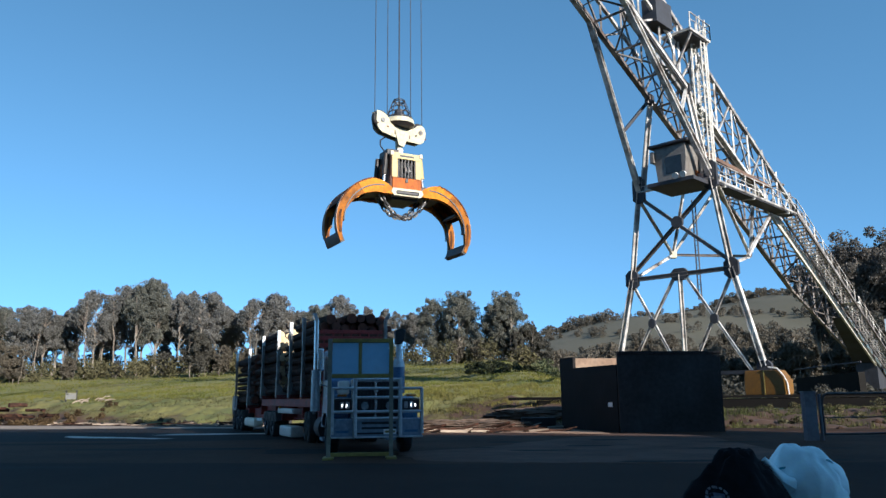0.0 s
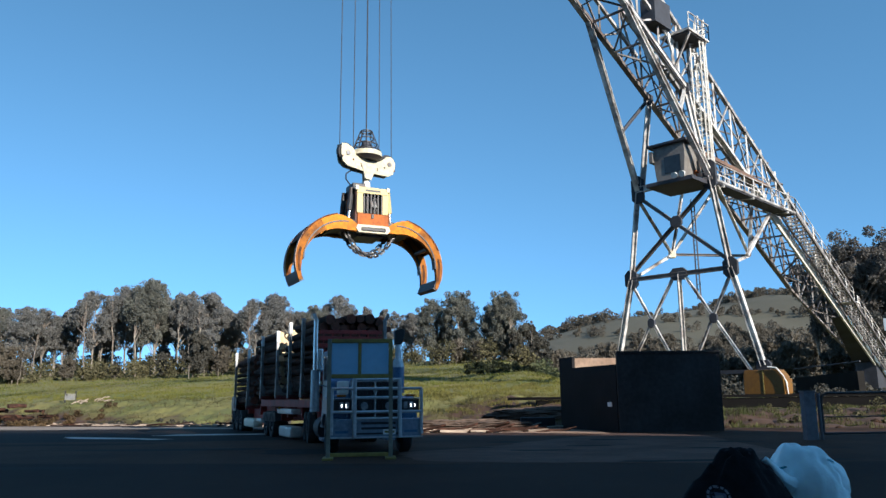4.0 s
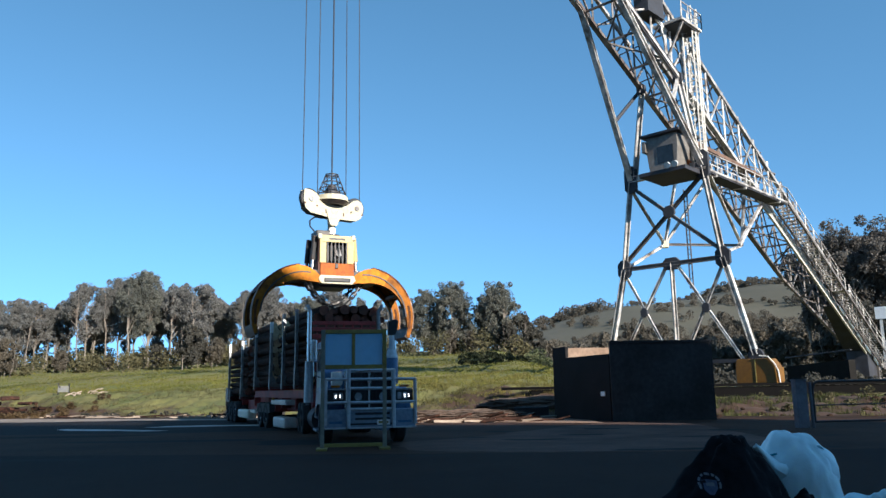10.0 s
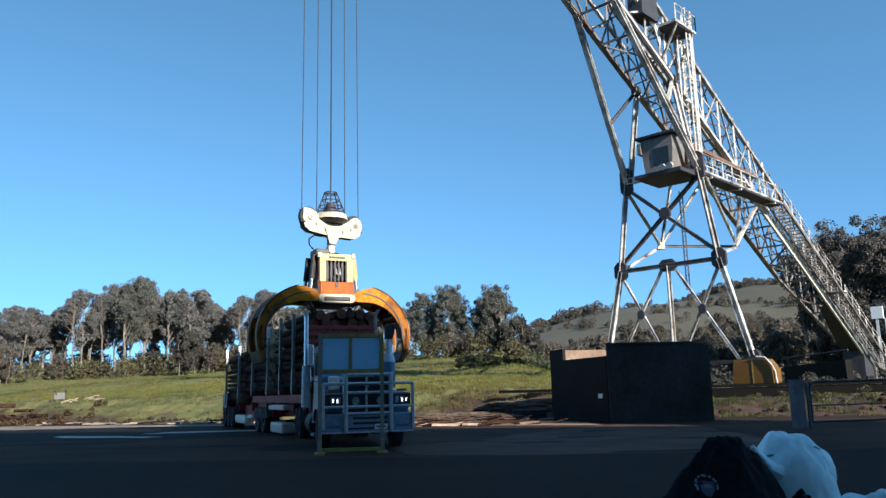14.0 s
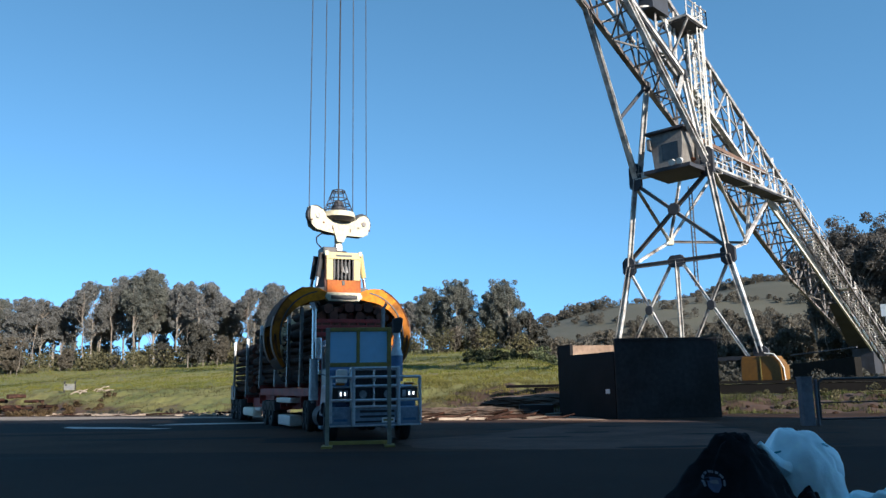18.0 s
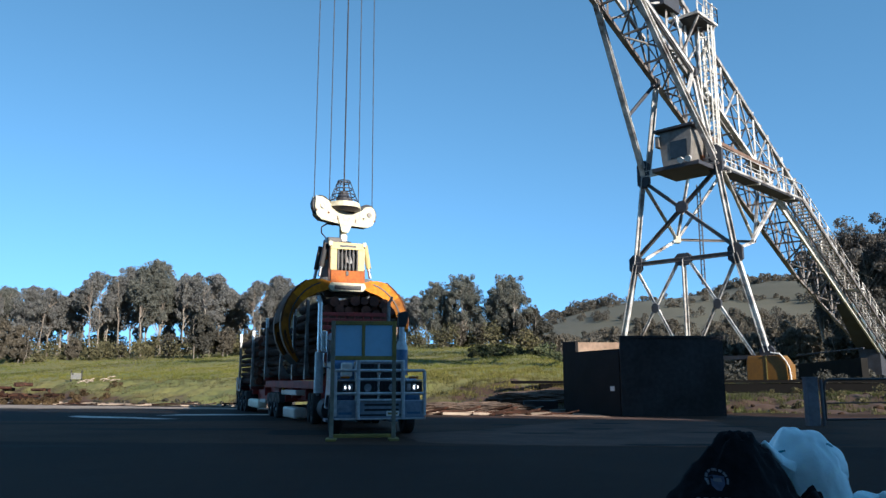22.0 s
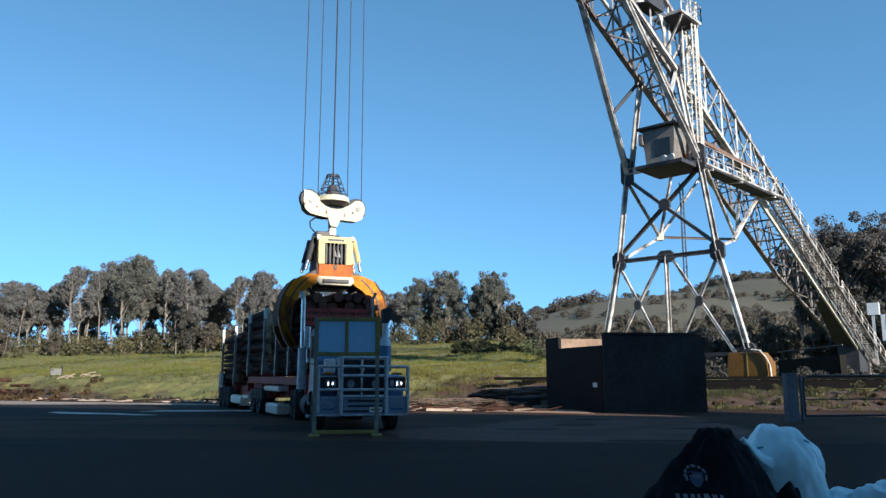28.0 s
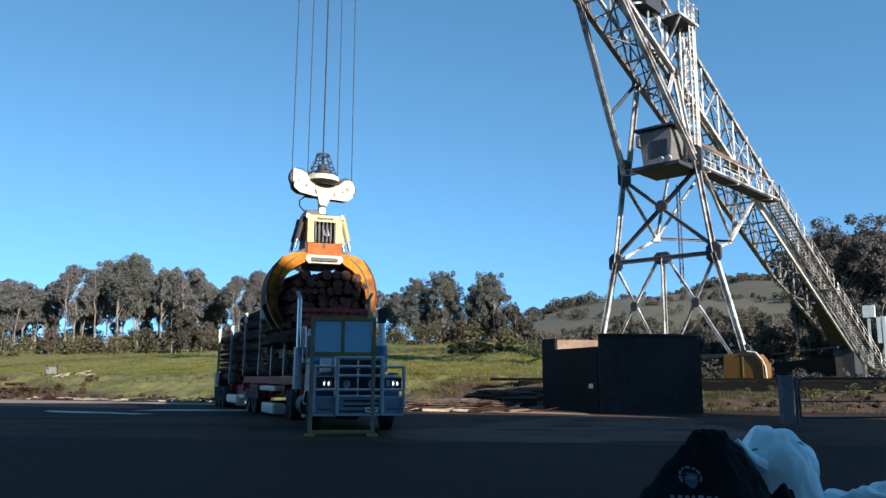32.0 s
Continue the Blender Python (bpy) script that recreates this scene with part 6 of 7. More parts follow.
# ---- trees ----
def leaf_cloud(centres, radii, per, size, seed, squash=0.8):
    """Small diamond leaves strewn in clumps; one island each."""
    rs = np.random.RandomState(seed)
    n = len(centres)
    c = np.repeat(np.asarray(centres, float), per, 0)
    r = np.repeat(np.asarray(radii, float), per)
    d = rs.normal(size=(n * per, 3))
    d /= np.linalg.norm(d, axis=1)[:, None]
    rad = r * rs.uniform(0.25, 1.0, n * per) ** 0.45
    p = c + d * rad[:, None] * np.array([1, 1, squash])
    a = rs.normal(size=(n * per, 3))
    a /= np.linalg.norm(a, axis=1)[:, None]
    b = np.cross(a, rs.normal(size=(n * per, 3)))
    b /= np.linalg.norm(b, axis=1)[:, None] + 1e-9
    s = rs.uniform(size[0], size[1], n * per)[:, None]
    v = np.stack([p + a * s, p + b * s * 0.6, p - a * s, p - b * s * 0.6], 1).reshape(-1, 3)
    f = np.arange(n * per * 4).reshape(-1, 4)
    return v, f


def cloud_mesh(name, v, f, mat):
    me = bpy.data.meshes.new(name)
    me.from_pydata(v.tolist(), [], f.tolist())
    me.materials.append(mat)
    return me


def make_tree(name, high, wide, seed, leaf, label, clumps=44, per=330, size=(0.055, 0.14), low=0.36, trunks=3, full=0.35):
    """Slender trunks that fork into limbs, each ending in small drooping clumps of leaves; low: where the crown begins,
    full: how much of the crown's lower half is filled."""
    rs = np.random.RandomState(seed)
    ob = empty(name, Matrix(), label, "tree", "trees along the paddock")
    stems = [None] * trunks
    cents, rads = [], []
    tops, feet = [], []
    for k in range(trunks):
        off = 0 if trunks == 1 else (k / (trunks - 1) - 0.5)
        foot = Vector((0.42 * off * wide + rs.uniform(-0.2, 0.2), rs.uniform(-0.15, 0.15) * wide, -0.4))
        top = Vector((0.66 * off * wide + rs.uniform(-0.05, 0.05) * wide, foot.y * 1.6, high * rs.uniform(0.76, 0.88)))
        r0 = 0.0125 * high * rs.uniform(0.8, 1.15)
        last = foot
        for i in range(1, 7):
            f = i / 6
            p = foot.lerp(top, f) + Vector((rs.uniform(-0.16, 0.16), rs.uniform(-0.16, 0.16), 0))
            stems[k] = tube(last, p, r0 * (1 - 0.8 * (f - 0.17)), r0 * (1 - 0.8 * f), 6, stems[k])
            last = p
        tops.append(top)
        feet.append(foot)
    mid = 0.5 * (low + 1.0)
    made = 0
    while made < clumps:
        d = rs.normal(size=3)
        d *= rs.uniform(0.45, 1.0) ** 0.6 / np.linalg.norm(d)
        if d[2] < 0.0 and rs.uniform() > full:
            continue
        bulge = 1.0 if d[2] > -0.2 else 0.85
        r = wide * rs.uniform(0.085, 0.15)
        c = Vector((d[0] * (0.5 * wide - 0.6 * r) * bulge, d[1] * (0.42 * wide - 0.6 * r) * bulge, high * mid + d[2] * (0.5 * (1 - low) * high - 0.5 * r)))
        k = min(range(trunks), key=lambda i: (tops[i].xy - c.xy).length)
        f = max(0.28, min(0.95, (c.z / high - 0.14) / 0.82))
        st = feet[k].lerp(tops[k], f)
        bend = st.lerp(c, 0.55) + Vector((0, 0, 0.15))
        stems[k] = tube(st, bend, 0.0042 * high, 0.003 * high, 5, stems[k])
        stems[k] = tube(bend, c, 0.003 * high, 0.001 * high, 4, stems[k])
        cents.append(c)
        rads.append(r)
        for q in range(3):
            cents.append(c + Vector((rs.uniform(-1, 1), rs.uniform(-1, 1), rs.uniform(-1.0, 0.7))) * r)
            rads.append(r * rs.uniform(0.4, 0.62))
        made += 1
    for b in stems:
        part("trunk", b, M["trunk"], ob)
    v, f = leaf_cloud(cents, rads, per // 4, size, seed + 1, 0.95)
    cr = new("crown", cloud_mesh("crown", v, f, leaf))
    cr.parent = ob
    return ob


GUM = [make_tree("gum_tree", 13.0, 8.0, 11, M["leaf"], "grey-green gum tree with pale trunks beside the paddock", 84, 680, low=0.29, trunks=3, full=0.5),
       make_tree("gum_tree", 11.0, 5.4, 12, M["leaf"], "slim grey-green gum tree with an open crown", 52, 620, low=0.28, trunks=2, full=0.55),
       make_tree("gum_tree", 14.5, 9.2, 13, M["leaf_olive"], "tall spreading gum tree with pale limbs", 96, 700, low=0.31, trunks=4, full=0.46),
       make_tree("gum_tree", 11.0, 8.4, 14, M["leaf_olive"], "broad leafy gum tree, sunlit, with gaps of sky", 64, 800, low=0.10, trunks=3, full=0.75)]
DARK = [make_tree("dark_tree", 15.0, 10.0, 21, M["leaf_dusky"], "tall dusky gum tree behind the crane", 58, 800, (0.07, 0.18), 0.22, 3, 0.7),
        make_tree("dark_tree", 7.0, 6.0, 22, M["leaf_dark"], "low dark bushy tree in shade", 40, 340, (0.10, 0.24), 0.04, 3, 0.9)]
OLIVE = [make_tree("scrub_tree", 8.0, 7.0, 31, M["far_leaf"], "olive scrub tree on the slope", 42, 240, (0.13, 0.31), 0.06, 3, 0.8)]
PLANTED = set()


def plant(src, x, y, scale=1.0, turn=0.0, dz=0.0):
    m = Matrix.Translation((x, y, float(land(x, y)) + dz)) @ Matrix.Rotation(turn, 4, 'Z') @ Matrix.Diagonal((scale * 0.88, scale * 0.88, scale * 0.985, 1))
    if src.name not in PLANTED:
        PLANTED.add(src.name)
        src.matrix_basis = m
        return src
    src_scale = src.scale.copy()
    src.scale = (1, 1, 1)
    ob = copy_thing(src, m)
    src.scale = src_scale
    ob.scale = (scale * 0.88, scale * 0.88, scale * 0.985)
    return ob


# the paddock's row: bearing, distance, kind, size, turn
ROW = ((-0.625, 108, 0, 0.84, 0.2), (-0.592, 112, 2, 0.72, 1.1), (-0.562, 108, 0, 0.80, 2.6), (-0.534, 111, 0, 0.78, 0.5), (-0.499, 113, 1, 0.92, 3.0),
       (-0.470, 110, 0, 0.97, 0.9), (-0.425, 112, 0, 1.03, 0.4), (-0.402, 109, 2, 0.97, 5.0), (-0.383, 113, 1, 1.14, 2.0), (-0.350, 110, 1, 1.14, 1.7),
       (-0.320, 109, 0, 0.90, 4.0), (-0.282, 114, 1, 0.86, 2.2), (-0.258, 110, 0, 0.80, 0.8), (-0.232, 112, 0, 0.86, 5.4), (-0.178, 110, 3, 0.80, 1.3),
       (-0.152, 113, 0, 0.82, 3.3), (-0.118, 112, 1, 0.80, 0.1), (-0.085, 112, 1, 0.76, 2.9), (-0.024, 108, 3, 0.82, 0.6), (0.008, 106, 3, 0.90, 1.9),
       (0.054, 106, 3, 0.72, 4.4), (0.066, 103, 3, 0.85, 2.4),
       (-0.545, 116, 1, 0.86, 4.1), (-0.515, 115, 0, 0.70, 5.2), (-0.448, 115, 1, 0.98, 1.2), (-0.365, 117, 0, 0.90, 2.8), (-0.335, 114, 1, 0.98, 0.7), (-0.302, 116, 0, 0.76, 3.9),
       (-0.21, 113, 1, 0.80, 1.5), (-0.198, 117, 0, 0.66, 4.6), (-0.06, 116, 1, 0.70, 0.4))
for u, y, k, s, t in ROW:
    plant(GUM[k], u * y, y, s, t)
for i in range(18):
    u = -0.62 + 0.69 * i / 17
    y = 124 + 5 * math.sin(i * 2.7)
    plant(GUM[(3, 1, 0, 3)[i % 4]], u * y, y, (0.44 if u < -0.32 else 0.56) + 0.10 * math.sin(i * 1.9), i * 1.3)
# dark scrub under and between
for u, y, k, s, t in ((-0.375, 100, 1, 0.50, 0.3), (-0.335, 98, 1, 0.86, 1.2), (-0.318, 100, 1, 0.6, 4.2), (0.095, 120, 1, 0.7, 0.9), (0.092, 104, 1, 0.95, 2.2), (0.108, 104, 1, 0.85, 0.4), (-0.16, 100, 1, 0.5, 3.4),
                      (0.045, 104, 1, 0.42, 5.0), (0.078, 101, 1, 0.62, 1.0), (-0.02, 100, 1, 0.4, 2.0), (-0.23, 100, 1, 0.5, 0.3), (-0.44, 101, 1, 0.36, 2.3)):
    plant(DARK[k], u * y, y, s, t)
for u, y, s, t in ((-0.57, 96, 0.62, 0.0), (-0.605, 92, 0.75, 2.0), (-0.50, 101, 0.4, 1.0), (-0.30, 99, 0.5, 2.0), (-0.27, 100, 0.45, 0.6), (0.005, 100, 0.42, 5.0), (0.03, 99, 0.36, 1.0)):
    plant(OLIVE[0], u * y, y, s, t)
# tall trees beyond the foot of the stair
for u, y, k, s, t in ((0.507, 98, 0, 1.38, 2.0), (0.553, 96, 0, 1.40, 3.5), (0.592, 95, 0, 1.38, 0.9), (0.635, 94, 0, 1.2, 1.9), (0.53, 106, 0, 1.20, 4.4), (0.57, 104, 0, 1.3, 5.1),
                      (0.54, 86, 1, 1.3, 1.0), (0.58, 84, 1, 1.4, 2.7), (0.62, 85, 1, 1.4, 0.2), (0.50, 92, 1, 1.2, 0.2)):
    plant(DARK[k], u * y, y, s, t)
# scrub trees along the foot of the hill
rs = np.random.RandomState(8)
for i in range(84):
    u = 0.10 + 0.41 * (i + rs.uniform(0, 0.9)) / 84
    y = rs.uniform(112, 200)
    plant(OLIVE[0] if rs.uniform() < 0.7 else DARK[1], u * y, y, rs.uniform(0.7, 1.3) * (y / 150) ** 0.8 * (1.25 if u > 0.40 else 1.0), rs.uniform(0, 6))


# woods up the lower half of the hill
for i in range(150):
    u = 0.09 + 0.43 * (i + rs.uniform(0, 0.9)) / 150
    y = rs.uniform(190, 300)
    plant(OLIVE[0] if rs.uniform() < 0.8 else DARK[1], u * y, y, rs.uniform(0.8, 1.35) * (y / 220) ** 0.5, rs.uniform(0, 6))


def scatter_clumps(name, n, region, size, leaf_size, per, mat, seed, label, keep=None, squash=0.8):
    rs = np.random.RandomState(seed)
    cs, rads = [], []
    while len(cs) < n:
        x, y = region(rs)
        if keep is not None and not keep(x, y):
            continue
        s = rs.uniform(*size)
        cs.append((x, y, float(land(x, y)) + s * 0.55))
        rads.append(s)
        cs.append((x + rs.uniform(-0.6, 0.6) * s, y + rs.uniform(-0.6, 0.6) * s, float(land(x, y)) + s * rs.uniform(0.8, 1.3)))
        rads.append(s * 0.7)
    v, f = leaf_cloud(cs, rads, per, leaf_size, seed, squash)
    return tagged(new(name, cloud_mesh(name, v, f, mat)), label, name.replace("_", " "), kind="stuff")


def hill_region(rs):
    y = rs.uniform(210, 560)
    return rs.uniform(0.10, 0.66) * y, y


def wooded(x, y):
    """Woods low on the hill, hedges across it, and trees along parts of the crest."""
    n = noise.noise(Vector((x * 0.045, y * 0.02, 3.0))) + 0.5 * noise.noise(Vector((x * 0.14, y * 0.06, 8.0)))
    if y > 470:
        return n > 0.15 - 0.9 * smoothstep(165, 185, x) - 0.5 * smoothstep(60, 74, x) * (1 - smoothstep(96, 106, x))
    return n > -0.22 + 0.42 * smoothstep(280, 380, y)


scatter_clumps("far_woods", 1500, hill_region, (1.0, 2.9), (0.2, 0.5), 110, M["far_leaf"], 71, "hazy olive woods scattered over the far hill", wooded)
scatter_clumps("far_woods", 50, lambda rs: (rs.uniform(48, 100), rs.uniform(470, 525)), (2.6, 5.0), (0.4, 0.9), 110, M["far_leaf"], 79, "wooded knoll on the hill's crest")
scatter_clumps("far_woods", 90, lambda rs: (rs.uniform(160, 250), rs.uniform(480, 525)), (2.2, 4.2), (0.4, 0.9), 90, M["far_leaf"], 80, "dark tree line along the hill's crest")
scatter_clumps("far_woods", 900, lambda rs: ((lambda y: (rs.uniform(0.08, 0.60) * y, y))(rs.uniform(165, 330))), (2.0, 4.4), (0.2, 0.45), 190, M["far_leaf"], 74, "olive brown woods along the foot of the hill")
scatter_clumps("undergrowth", 260, lambda rs: ((lambda y: (rs.uniform(-0.64, 0.10) * y, y))(rs.uniform(96, 116))), (0.7, 2.0), (0.08, 0.22), 110, M["bush"], 72, "olive undergrowth along the foot of the trees")
scatter_clumps("undergrowth", 150, lambda rs: ((lambda y: (rs.uniform(0.14, 0.60) * y, y))(rs.uniform(66, 100))), (0.7, 1.7), (0.10, 0.28), 70, M["leaf_dark"], 73, "olive scrub behind the crane rail")
scatter_clumps("undergrowth", 150, lambda rs: ((lambda y: (rs.uniform(-0.64, 0.12) * y, y))(rs.uniform(116, 130))), (0.8, 1.9), (0.10, 0.24), 190, M["far_leaf"], 75, "dull scrub behind the row of gum trees")

scatter_clumps("undergrowth", 26, lambda rs: ((lambda y: (rs.uniform(0.104, 0.15) * y, y))(rs.uniform(80, 88))), (0.5, 1.2), (0.06, 0.16), 160, M["pale_bush"], 90, "pale green bushy weeds beside the bin")
scatter_clumps("bramble", 150, lambda rs: (lambda x: (x, float(yard_edge(x)) + rs.uniform(1.0, 11.0)))(rs.uniform(9.5, 42)), (0.10, 0.34), (0.03, 0.09), 60, M["bush"], 76, "low dark weeds on the bank below the rail")
scatter_clumps("bramble", 90, lambda rs: (lambda x: (x, 46.5 + rs.uniform(0, 8)))(rs.uniform(12, 60)), (0.4, 0.9), (0.06, 0.16), 90, M["leaf_dark"], 77, "dark scrub in the ditch behind the rail")
# near-black scrub stands in for tree shade across the grass
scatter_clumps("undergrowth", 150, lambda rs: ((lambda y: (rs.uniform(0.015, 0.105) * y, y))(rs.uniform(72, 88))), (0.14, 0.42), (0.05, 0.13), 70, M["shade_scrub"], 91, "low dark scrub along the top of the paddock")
scatter_clumps("bramble", 120, lambda rs: (lambda x: (x, float(yard_edge(x)) + rs.uniform(0.3, 1.5)))(rs.uniform(-38, -8)), (0.06, 0.20), (0.03, 0.09), 60, M["leaf_dark"], 92, "dark weeds and debris along the yard edge")
scatter_clumps("bramble", 110, lambda rs: (rs.uniform(-36, -24.5), rs.uniform(51.5, 58.0)), (0.10, 0.34), (0.04, 0.11), 70, M["rust_weed"], 78, "brown and yellow dry brush at the paddock's corner")

# ---- grass and weeds ----
def tufts(name, n, region, high, mat, seed, label, blades=4):
    rs = np.random.RandomState(seed)
    P = np.array([region(rs) for _ in range(n)])
    z = land(P[:, 0], P[:, 1])
    V = []
    for k in range(blades):
        a = rs.uniform(0, 6.28, n)
        h = rs.uniform(high[0], high[1], n)
        w = h * rs.uniform(0.06, 0.13, n)
        lean = h * rs.uniform(0.1, 0.6, n)
        ox, oy = rs.uniform(-0.18, 0.18, n), rs.uniform(-0.18, 0.18, n)
        bx, by = P[:, 0] + ox, P[:, 1] + oy
        p0 = np.stack([bx - w * np.sin(a), by + w * np.cos(a), z - 0.04], 1)
        p1 = np.stack([bx + w * np.sin(a), by - w * np.cos(a), z - 0.04], 1)
        p2 = np.stack([bx + lean * np.cos(a), by + lean * np.sin(a), z + h], 1)
        V.append(np.stack([p0, p1, p2], 1))
    v = np.concatenate(V).reshape(-1, 3)
    f = np.arange(len(v)).reshape(-1, 3)
    return tagged(new(name, cloud_mesh(name, v, f, mat)), label, name.replace("_", " "), kind="stuff")


def paddock(rs):
    while True:
        y = rs.uniform(44, 104) if rs.uniform() < 0.6 else rs.uniform(44, 75)
        x = rs.uniform(-0.68, 0.20) * y
        if y - float(yard_edge(x)) > 8.0 + 5.0 * noise.noise(Vector((x * 0.3, y * 0.3, 0))):
            return x, y


def bank(rs):
    while True:
        x = rs.uniform(-42, 9)
        e = rs.uniform(1.2, 9.0)
        if noise.noise(Vector((x * 0.35, e * 0.6, 5.0))) > -0.05:
            return x, float(yard_edge(x)) + e


def far_bank(rs):
    while True:
        x = rs.uniform(10.5, 46)
        y = rs.uniform(float(yard_edge(x)) + 0.2, 66 if rs.uniform() < 0.5 else 44)
        if noise.noise(Vector((x * 0.5, y * 0.5, 9.0))) > 0.0:
            return x, y


tufts("grass", 24000, paddock, (0.08, 0.25), M["blade"], 81, "long green and yellowing paddock grass")
def tussocks(rs):
    while True:
        x = rs.uniform(-4, 9)
        e = rs.uniform(3.5, 22)
        if noise.noise(Vector((x * 0.5, e * 0.4, 2.0))) > -0.15 + 0.02 * e:
            return x, float(yard_edge(x)) + e


def dark_tussocks(rs):
    while True:
        y = rs.uniform(56, 96)
        x = rs.uniform(-0.66, 0.06) * y
        if y - float(yard_edge(x)) > 5 and noise.noise(Vector((x * 0.22, y * 0.12, 6.0))) > 0.22:
            return x, y


tufts("grass", 3600, tussocks, (0.08, 0.22), M["gold_grass"], 86, "rank yellow tussocks on the bank", 5)
tufts("grass", 2600, dark_tussocks, (0.10, 0.24), M["dark_grass"], 87, "darker tussocks in the paddock", 5)
tufts("weeds", 6200, bank, (0.06, 0.20), M["straw"], 82, "dry straw-coloured weeds on the bank")
tufts("grass", 12000, far_bank, (0.06, 0.22), M["bank_weed"], 83, "rank grass around the crane rail")
tufts("weeds", 2200, far_bank, (0.06, 0.26), M["bank_weed"], 84, "dry weeds around the crane rail")


# ---- litter of timber and stones along the yard's edge ----
def rock_mesh(seed):
    b = bmesh.new()
    bmesh.ops.create_icosphere(b, subdivisions=2, radius=1.0)
    for v in b.verts:
        v.co *= 1 + 0.35 * noise.noise(v.co * 1.4 + Vector((seed, 0, 0)))
        v.co.z *= 0.6
    return b


rs = np.random.RandomState(12)
kinds = []
for nm, bm_, mt, lb, ct in (("board", beam((-1.1, 0, 0.04), (1.1, 0.02, 0.04), 0.2, 0.05), "board", "weathered grey board lying at the yard's edge", "board"),
                            ("board", beam((-0.7, 0, 0.05), (0.7, 0, 0.06), 0.12, 0.09), "board", "short sawn timber offcut lying on dirt", "offcut"),
                            ("branch", pipe([(-1.2, 0, 0.06), (-0.3, 0.12, 0.12), (0.5, 0.05, 0.08), (1.3, 0.3, 0.2)], 0.045, 6), "bark", "dark broken branch lying on dirt", "branch"),
                            ("rock", rock_mesh(1.0), "dirt", "brown clod of dry soil at the bank", "clod")):
    t_ = thing(nm, bm_, M[mt], lb, ct, None, "litter at the yard's edge")
    kinds.append(t_)
first = [True] * 4
for i in range(170):
    x = rs.uniform(-36, 6.5) if i % 4 else rs.uniform(-0.5, 6.2)
    y = float(yard_edge(x)) + rs.uniform(-0.5, 0.9)
    k = rs.choice([0, 1, 2, 3], p=[0.26, 0.26, 0.22, 0.26])
    if x > -3:
        # strewn over the trodden soil in the open sun, clear of the bin
        y = rs.uniform(33.0, 35.9)
        x = rs.uniform(-3.2, 6.2 - 0.79 * (y - 32.0))
        k = rs.choice([0, 1, 2, 3], p=[0.22, 0.28, 0.30, 0.20])
    e = y - float(yard_edge(x))
    z = max(float(land(x, y)), yard_z(y) + 0.004 if e < 0.9 else -0.02)
    sc = rs.uniform(0.5, 1.15) * (0.15 if k == 3 else 1.0) * (1.0 if x > -3.3 else 1.2)
    m = Matrix.Translation((x, y, z + (0.03 if k == 3 else 0.0))) @ Matrix.Rotation(rs.uniform(-0.5, 0.5), 4, 'Z') @ Matrix.Rotation(rs.uniform(-0.10, 0.10), 4, 'Y')
    if first[k]:
        first[k] = False
        kinds[k].matrix_basis = m
        kinds[k].scale = (sc, sc, sc)
    else:
        ob = copy_thing(kinds[k], m)
        ob.scale = (sc, sc, sc)
# clods, offcuts and twigs on the dirt between the bin and the rail
for i in range(60):
    x = rs.uniform(11.4, 24.0)
    y = float(yard_edge(x)) + rs.uniform(-0.6, 9.0)
    k = rs.choice([1, 2, 3], p=[0.25, 0.3, 0.45])
    sc = rs.uniform(0.12, 0.42) * (0.5 if k == 3 else 1.0)
    ob = copy_thing(kinds[k], Matrix.Translation((x, y, float(land(x, y)) + 0.05)) @ Matrix.Rotation(rs.uniform(-1.2, 1.2), 4, 'Z'))
    ob.scale = (sc, sc, sc)
for i, (x, y, a, ln) in enumerate(((-0.9, 36.6, 0.25, 1.0), (0.2, 37.3, -0.12, 1.3), (1.6, 36.8, 0.08, 0.9), (3.0, 37.4, -0.2, 1.1), (4.9, 36.9, 0.15, 0.8), (-2.2, 37.8, 0.1, 1.2))):
    thing("stick", pipe([(-ln, 0, 0.05), (-0.2 * ln, 0.06, 0.09), (0.5 * ln, 0.02, 0.10), (ln, 0.16, 0.24)], 0.04, 6), M["frame_white"], "pale dry stick lying on the soil", "stick", Matrix.Translation((x, y, yard_z(y) + 0.02)) @ Matrix.Rotation(a, 4, 'Z'), "pale sticks on the soil")
thing("skid", box(-0.85, 0.85, -0.3, 0.3, 0.0, 0.42, 0.03), M["black"], "dark low timber skid on the dirt", "skid", Matrix.Translation((4.2, 39.6, 0.14)))
M["berm"] = surface("stony_brown_soil", (0.135, 0.092, 0.066), (0.045, 0.030, 0.022), rough=0.95, big=1.6, fine=5, amount=0.5, bump=0.7, bump_scale=7)
thing("mound", lump(2.9, 0.6, 0.27, 8.3, 0.34, 4.2, 0.5, None, 5), M["berm"], "low scraped-up berm of brown soil with sticks", "mound", Matrix.Translation((0.5, 36.4, 0.16)), smooth=True)
thing("mound", lump(3.2, 1.1, 0.42, 5.1, 0.25, 2.6, 0.55, None, 5), M["soil"], "low mound of dark soil on the bank", "mound", Matrix.Translation((5.0, 42.3, 0.42)), smooth=True)
